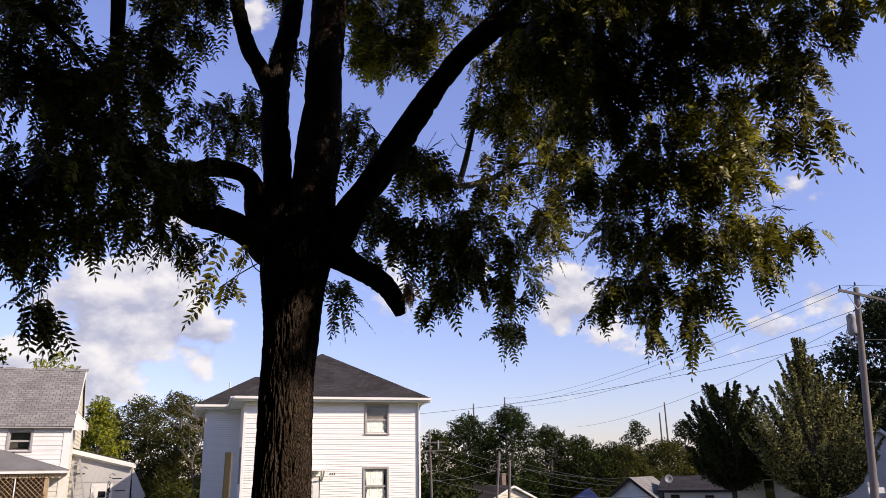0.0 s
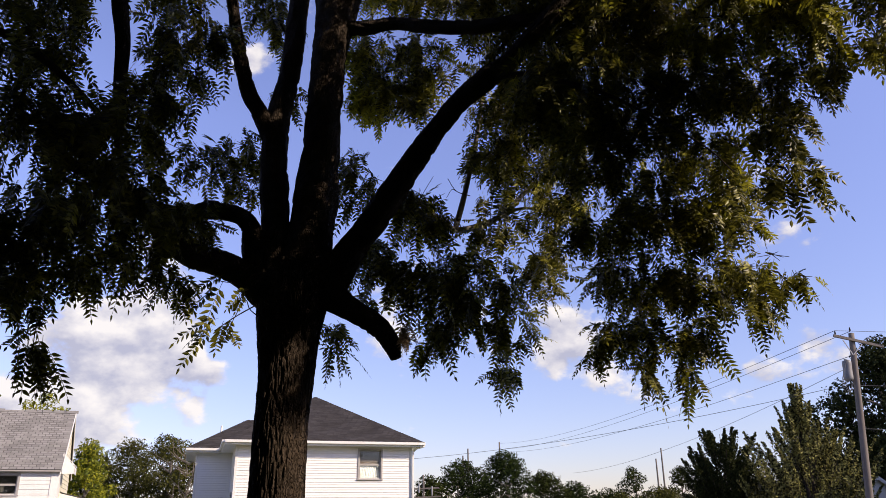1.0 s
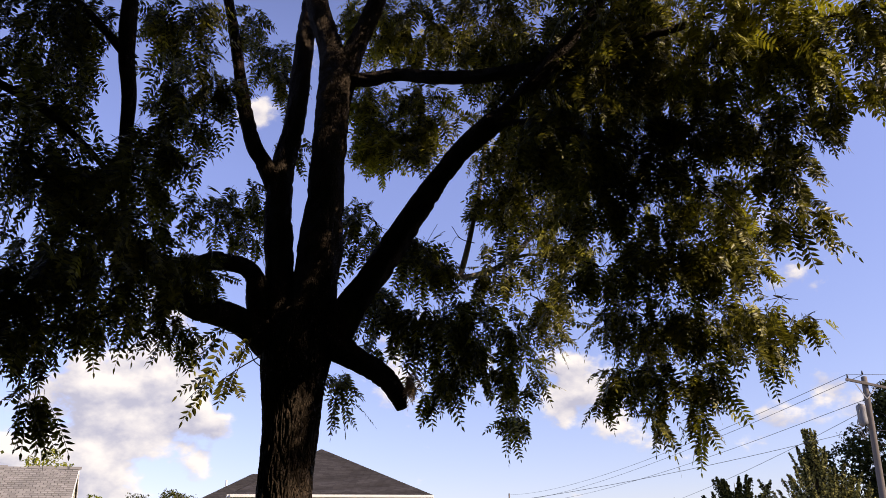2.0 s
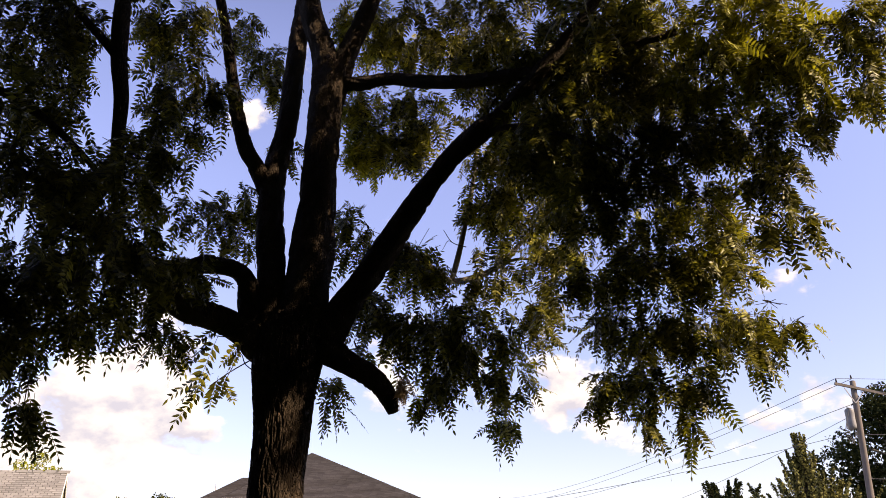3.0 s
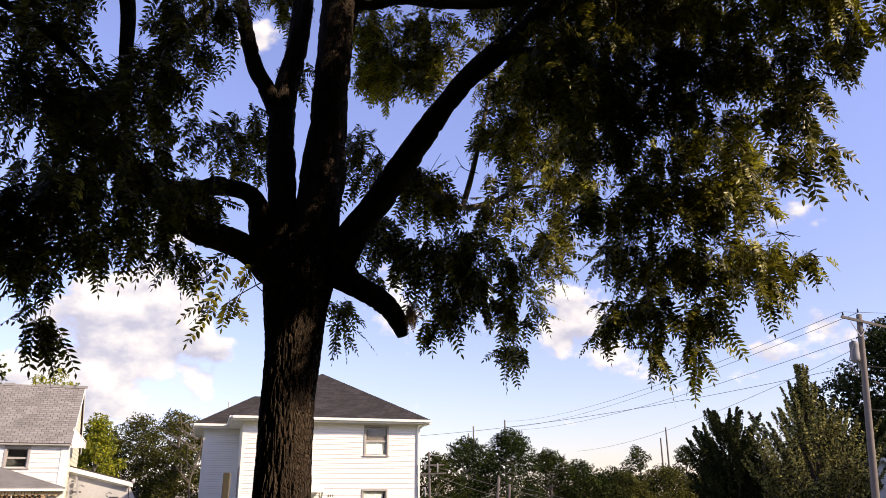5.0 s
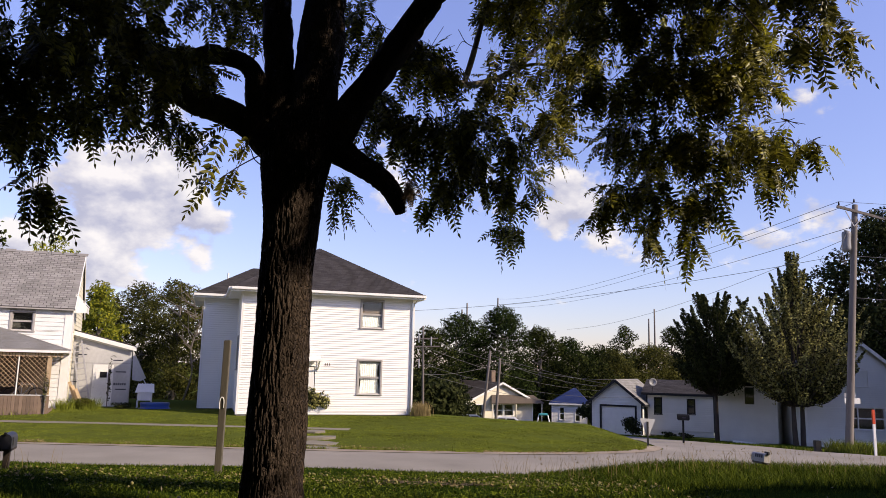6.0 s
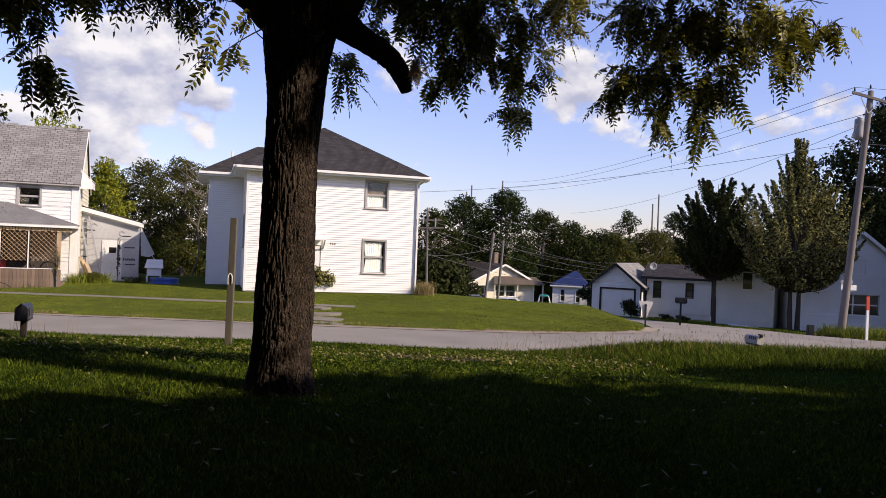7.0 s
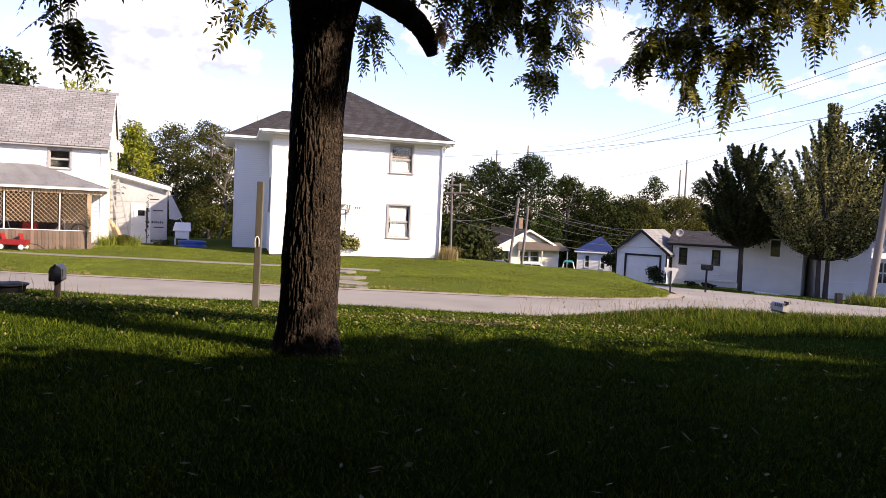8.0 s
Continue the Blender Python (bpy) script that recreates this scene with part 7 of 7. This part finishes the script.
path_rng = random.Random(4)
for k, (x, y, w, d) in enumerate(((-5.3, 31.0, 1.2, 0.0), (-4.95, 29.6, 1.25, 1.0), (-4.45, 28.2, 1.3, 1.1), (-4.1, 26.9, 1.3, 0.9), (-3.85, 25.9, 1.2, 0.7))):
    if not d:
        continue
    s = thing("paving_slab", pose(x, y, gz(x, y) - 0.01, path_rng.uniform(-2, 2), path_rng.uniform(-2, 2), path_rng.uniform(-8, 8)), "broken concrete path slab sunk in the grass", "slab", "path slabs")
    bm = bmesh.new()
    pts = [(w / 2 * math.cos(a) * path_rng.uniform(0.85, 1.15) * 1.2, d / 2 * math.sin(a) * path_rng.uniform(0.85, 1.15) * 1.2, -0.06) for a in (0.5, 1.2, 2.0, 2.6, 3.7, 4.3, 5.2, 5.8)]
    slab(bm, pts, (0, 0, 0.1))
    part("slab", bm, CONCRETE, s)
curb = tagged(new("trim_kerb", ribbon("trim_kerb", [(-70, 25.4), (-24, 25.42), (-16, 25.28), (-12, 25.45), (-6, 25.3), (0, 25.5), (4.5, 26.05), (7.1, 27.5), (8.2, 30)], [(-70, 24.95), (-24, 24.95), (-16, 24.9), (-12, 25.0), (-6, 24.9), (0, 24.95), (4.5, 25.5), (7.6, 27.1), (8.65, 30)], 0.045, SAND, 4)), "pale sandy edge where the street meets the grass", "kerb", kind="structure")
bare = tagged(new("bare_strip", ribbon("bare_strip", [(-1.6, 12.3), (-0.9, 12.7), (-0.3, 12.6), (0.2, 12.9), (0.9, 12.75), (1.5, 13.0), (2.0, 12.6), (2.9, 12.4)], [(-1.6, 12.2), (-0.9, 11.9), (-0.3, 11.75), (0.2, 11.6), (0.9, 11.8), (1.5, 11.6), (2.0, 11.9), (2.9, 12.3)], 0.012, BARE, 6)), "strip of bare trodden earth in the lawn", "ground", kind="structure")

# ---- grass ----
def blades(x, y, height, width, rng, lean=0.5, lift=0.0):
    """Bent grass blades: two quads each."""
    n = len(x)
    z = ground_z(x, y) - 0.02 + lift
    a = rng.uniform(0, 2 * np.pi, n)
    side = np.stack([np.cos(a), np.sin(a), np.zeros(n)], 1) * (width * rng.uniform(0.6, 1.3, n))[:, None]
    b = rng.uniform(0, 2 * np.pi, n)
    bend = np.stack([np.cos(b), np.sin(b), np.zeros(n)], 1) * (height * rng.uniform(0.1, lean, n))[:, None]
    root = np.stack([x, y, z], 1)
    up = np.array([0, 0, 1.0]) * height[:, None]
    mid, tip = root + bend * 0.35 + up * 0.6, root + bend + up
    v = np.stack([root - side, root + side, mid + side * 0.8, mid - side * 0.8, tip], 1).reshape(-1, 3)
    k = np.arange(n)[:, None] * 5
    return v, np.concatenate([k + np.array([0, 1, 2]), k + np.array([0, 2, 3]), k + np.array([3, 2, 4])])


def patchy(x, y, s, seed):
    return np.array([noise.noise(Vector((a * s + seed, b * s, seed))) for a, b in zip(x, y)])


def scatter(n, y0, y1, rng, margin=1.0, near=1.0):
    """Places in the part of the lawn that can be seen, thinning out with distance."""
    y = y0 + (y1 - y0) * rng.uniform(0, 1, n) ** near
    x = rng.uniform(-1, 1, n) * (0.66 * y + margin)
    return x, y


grass_rng = np.random.default_rng(21)
gx, gy = scatter(150000, 2.8, 9.5, grass_rng, 0.6, 0.9)
gh = np.clip(0.050 + 0.022 * grass_rng.normal(0, 1, len(gx)), 0.025, 0.15) * (1 + 0.5 * patchy(gx, gy, 0.8, 3.0))
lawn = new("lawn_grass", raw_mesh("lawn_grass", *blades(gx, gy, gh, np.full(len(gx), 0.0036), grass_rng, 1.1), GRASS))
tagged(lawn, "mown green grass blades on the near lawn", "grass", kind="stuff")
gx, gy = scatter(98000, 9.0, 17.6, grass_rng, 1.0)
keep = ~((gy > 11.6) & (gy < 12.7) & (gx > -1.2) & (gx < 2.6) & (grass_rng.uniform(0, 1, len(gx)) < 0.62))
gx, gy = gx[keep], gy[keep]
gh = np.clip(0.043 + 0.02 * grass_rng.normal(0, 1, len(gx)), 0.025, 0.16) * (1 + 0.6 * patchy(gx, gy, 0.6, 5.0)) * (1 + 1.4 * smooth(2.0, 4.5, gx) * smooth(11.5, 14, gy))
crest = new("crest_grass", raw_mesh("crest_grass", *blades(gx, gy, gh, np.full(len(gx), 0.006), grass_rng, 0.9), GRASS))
tagged(crest, "longer grass along the crest above the road", "grass", kind="stuff")
# low broad-leaved ground cover and leaf litter along the crest
def strewn(x, y, lift, size, rng, tilt=0.5):
    """Small pointed leaves lying in the sward."""
    n = len(x)
    p = np.stack([x, y, ground_z(x, y) + lift * rng.uniform(0.3, 1.0, n)], 1)
    nrm = unit(np.array([0, 0, 1.0]) + rng.normal(0, tilt, (n, 3)))
    u = unit(np.cross(nrm, rng.normal(0, 1, (n, 3))))
    w = np.cross(nrm, u)
    l = size * rng.uniform(0.5, 1.4, (n, 1))
    v = np.stack([p - u * l, p - u * l * 0.1 + w * l * 0.5, p + u * l, p - u * l * 0.1 - w * l * 0.5], 1).reshape(-1, 3)
    return v, np.arange(len(v)).reshape(-1, 4)


def thinned(x, y, scale, seed, least):
    keep = patchy(x, y, scale, seed) > least
    return x[keep], y[keep]


cx, cy = thinned(grass_rng.uniform(-9, 3.2, 46000), grass_rng.uniform(9.3, 14.2, 46000), 0.9, 2.0, -0.15)
cover_leaves = new("ground_cover", raw_mesh("ground_cover", *strewn(cx, cy, 0.07, 0.019, grass_rng, 0.6), GRASS))
tagged(cover_leaves, "low broad-leaved weeds growing in the lawn", "weeds", kind="stuff")
cx, cy = thinned(grass_rng.uniform(-7, 6, 9000), grass_rng.uniform(2.8, 9.3, 9000), 0.7, 4.0, 0.12)
weed_leaves = new("lawn_weeds", raw_mesh("lawn_weeds", *strewn(cx, cy, 0.06, 0.017, grass_rng, 0.6), GRASS))
tagged(weed_leaves, "patches of clover and plantain in the near lawn", "weeds", kind="stuff")
cx, cy = grass_rng.uniform(-8.5, 3.4, 1500), 12.1 + grass_rng.normal(0, 0.9, 1500)
crest_litter = new("crest_litter", raw_mesh("crest_litter", *strewn(cx, cy, 0.07, 0.030, grass_rng, 0.4), DRY_GRASS))
tagged(crest_litter, "yellow leaf litter along the crest", "leaves", kind="stuff")
# lots across the street
gx, gy = grass_rng.uniform(-26, 9.0, 240000), grass_rng.uniform(25.3, 37, 240000)
keep = (gx < np.interp(gy, [25.0, 25.6, 27.2, 30, 38], [-0.5, 4.0, 7.1, 8.2, 9.0])) & ~((gy > 30.72) & (gy < 31.3) & (gx < -3.5))
gx, gy = gx[keep], gy[keep]
gh = np.clip(0.036 + 0.010 * grass_rng.normal(0, 1, len(gx)), 0.025, 0.10) * (1 + 0.5 * patchy(gx, gy, 0.5, 7.0))
lot = new("lot_grass", raw_mesh("lot_grass", *blades(gx, gy, gh, np.full(len(gx), 0.014), grass_rng, 1.7), LIT_TONE_GRASS))
tagged(lot, "sunlit green grass of the lots across the street", "grass", kind="stuff")
# ragged tufts that lean over the kerb, and bare earth worn along it
gy = np.concatenate([25.35 + np.abs(grass_rng.normal(0, 0.12, 4200)), grass_rng.uniform(25.6, 29.5, 900)])
gx = np.concatenate([grass_rng.uniform(-25, 1.5, 4200), np.interp(gy[4200:], [25.6, 27.2, 30], [4.1, 7.2, 8.3]) - np.abs(grass_rng.normal(0, 0.15, 900))])
gx, gy = thinned(gx, gy, 1.3, 6.0, -0.1)
edging = new("kerb_grass", raw_mesh("kerb_grass", *blades(gx, gy, grass_rng.uniform(0.06, 0.17, len(gx)), np.full(len(gx), 0.014), grass_rng, 1.4), LIT_TONE_GRASS))
tagged(edging, "ragged grass growing over the kerb", "grass", kind="stuff")
cx, cy = thinned(grass_rng.uniform(-25, 5.0, 6000), 25.5 + np.abs(grass_rng.normal(0, 0.35, 6000)), 0.7, 8.0, 0.05)
worn = new("kerb_litter", raw_mesh("kerb_litter", *strewn(cx, cy, 0.07, 0.035, grass_rng, 0.5), DRY_GRASS))
tagged(worn, "dry brown litter along the kerb", "leaves", kind="stuff")
gx, gy = grass_rng.uniform(10, 34, 40000), grass_rng.uniform(34, 62, 40000)
keep = gx > np.interp(gy, [34, 40, 46, 55, 62], [19.0, 18.2, 16.8, 13.6, 13.0])
gx, gy = gx[keep], gy[keep]
verge = new("verge_grass", raw_mesh("verge_grass", *blades(gx, gy, np.full(len(gx), 0.14), np.full(len(gx), 0.02), grass_rng), GRASS))
tagged(verge, "rough verge grass before the cottages", "grass", kind="stuff")
# tall seeding weeds on the crest, dry tuft by the house corner
gx, gy = grass_rng.uniform(1.0, 9.5, 420), grass_rng.uniform(13.0, 15.6, 420)
v1, f1 = blades(gx, gy, grass_rng.uniform(0.2, 0.45, len(gx)), np.full(len(gx), 0.0028), grass_rng, 0.6)
bx, by = grass_rng.uniform(1.8, 10.0, 26000), grass_rng.uniform(11.6, 16.2, 26000)
rank = new("rank_grass", raw_mesh("rank_grass", *blades(bx, by, grass_rng.uniform(0.05, 0.16, len(bx)) * (0.7 + 0.6 * smooth(2, 4, bx)), np.full(len(bx), 0.005), grass_rng, 1.4), GRASS))
tagged(rank, "rank uncut grass on the crest by the junction", "grass", kind="stuff")
weeds = new("seeding_weeds", raw_mesh("seeding_weeds", v1, f1, DRY_GRASS))
tagged(weeds, "thin seeding weeds standing along the crest", "weeds", kind="stuff")
hx, hy = gx[:1100], gy[:1100]
heads = leaf_cloud([(a, b, gz(a, b) + h, 0.018, 0.04) for a, b, h in zip(hx[:180], hy[:180], grass_rng.uniform(0.22, 0.42, 180))], 5000, 0.009, grass_rng)
seed_heads = new("seed_heads", raw_mesh("seed_heads", *heads, DRY_GRASS))
tagged(seed_heads, "brown seed heads of the roadside weeds", "weeds", kind="stuff")
gx, gy = -0.85 + grass_rng.normal(0, 0.2, 900), 36.9 + grass_rng.normal(0, 0.2, 900)
tuft = new("dry_tuft", raw_mesh("dry_tuft", *blades(gx, gy, grass_rng.uniform(0.3, 0.75, 900), np.full(900, 0.008), grass_rng, 0.5), DRY_GRASS))
tagged(tuft, "tuft of tall dry grass at the house corner", "grass", kind="stuff")
gx = np.concatenate([grass_rng.uniform(-17.6, -16.0, 700), grass_rng.uniform(-22, -17.4, 500)])
gy = np.concatenate([35.6 + 0.55 * (gx[:700] + 17.6) + grass_rng.normal(0, 0.2, 700), 33.7 + 0.39 * (gx[700:] + 17.4) + grass_rng.normal(0, 0.12, 500)])
yard_weeds = new("yard_weeds", raw_mesh("yard_weeds", *blades(gx, gy, np.concatenate([grass_rng.uniform(0.2, 0.65, 700), grass_rng.uniform(0.1, 0.35, 500)]), np.full(1200, 0.010), grass_rng, 1.1), LIT_TONE_GRASS))
tagged(yard_weeds, "uncut grass and weeds along the porch and the shed", "weeds", kind="stuff")
gx, gy = np.concatenate([-8.0 + grass_rng.normal(0, 0.4, 26), -7.0 + grass_rng.normal(0, 0.4, 14)]), 13.6 + grass_rng.normal(0, 0.3, 40)
stalks = new("roadside_stalks", raw_mesh("roadside_stalks", *blades(gx, gy, grass_rng.uniform(0.25, 0.6, 40), np.full(40, 0.003), grass_rng, 0.4), DRY_GRASS))
tagged(stalks, "thin dry stalks round the mailbox", "weeds", kind="stuff")

# rough weeds on the bank round the utility pole
gx, gy = grass_rng.uniform(18.7, 25.5, 6000), grass_rng.uniform(34.9, 37.4, 6000)
gx, gy = thinned(gx, gy, 0.6, 9.0, -0.2)
bank_weeds = new("bank_weeds", raw_mesh("bank_weeds", *blades(gx, gy, grass_rng.uniform(0.2, 0.75, len(gx)), np.full(len(gx), 0.014), grass_rng, 0.9), LIT_TONE_GRASS))
tagged(bank_weeds, "uncut weeds on the bank round the utility pole", "weeds", kind="stuff")

# fallen walnuts and dropped leaves
def nut_mesh():
    bm = bmesh.new()
    bmesh.ops.create_icosphere(bm, subdivisions=1, radius=0.028)
    for q in bm.verts:
        q.co *= 1 + 0.1 * noise.noise(q.co * 60)
        q.co.z *= 0.92
    for fc in bm.faces:
        fc.smooth = True
    me = bpy.data.meshes.new("fallen_walnut")
    bm.to_mesh(me)
    bm.free()
    me.materials.append(WALNUT_HUSK)
    return me


nut = nut_mesh()
for k in range(170):
    x = grass_rng.uniform(-7.5, 3.5)
    y = 12.0 + grass_rng.normal(0, 0.45) + 0.04 * abs(x)
    if k % 5 == 0:
        x, y = grass_rng.uniform(-5, 3), grass_rng.uniform(6.5, 12)
    nob = new("fallen_walnut", nut)
    nob.matrix_world = pose(x, y, gz(x, y) + 0.05 + 0.03 * (abs(y - 12.1) > 0.5), k * 31, k * 17, 0) @ Matrix.Scale(0.6 + 0.45 * (k % 7) / 7, 4)
    tagged(nob, "fallen green walnut husk lying in the grass", "walnut", "fallen walnuts")
n = 280
lx, ly = scatter(n, 3.0, 11.5, grass_rng, 0.5)
lp = np.stack([lx, ly, ground_z(lx, ly) + 0.06], 1)
ang = grass_rng.uniform(0, 2 * np.pi, n)
u = np.stack([np.cos(ang), np.sin(ang), grass_rng.normal(0, 0.3, n)], 1) * grass_rng.uniform(0.015, 0.05, (n, 1))
w = np.stack([-np.sin(ang), np.cos(ang), grass_rng.normal(0, 0.4, n)], 1) * grass_rng.uniform(0.008, 0.014, (n, 1))
lv = np.stack([lp - u, lp + w, lp + u, lp - w], 1).reshape(-1, 3)
litter = new("fallen_leaves", raw_mesh("fallen_leaves", lv, np.arange(len(lv)).reshape(-1, 4), material("dry_leaflet", (0.22, 0.20, 0.11), 0.7, 0.4, 2, 10, 0, per_island=0.6, thin=0.2)))
tagged(litter, "pale fallen leaflets scattered on the lawn", "leaves", kind="stuff")
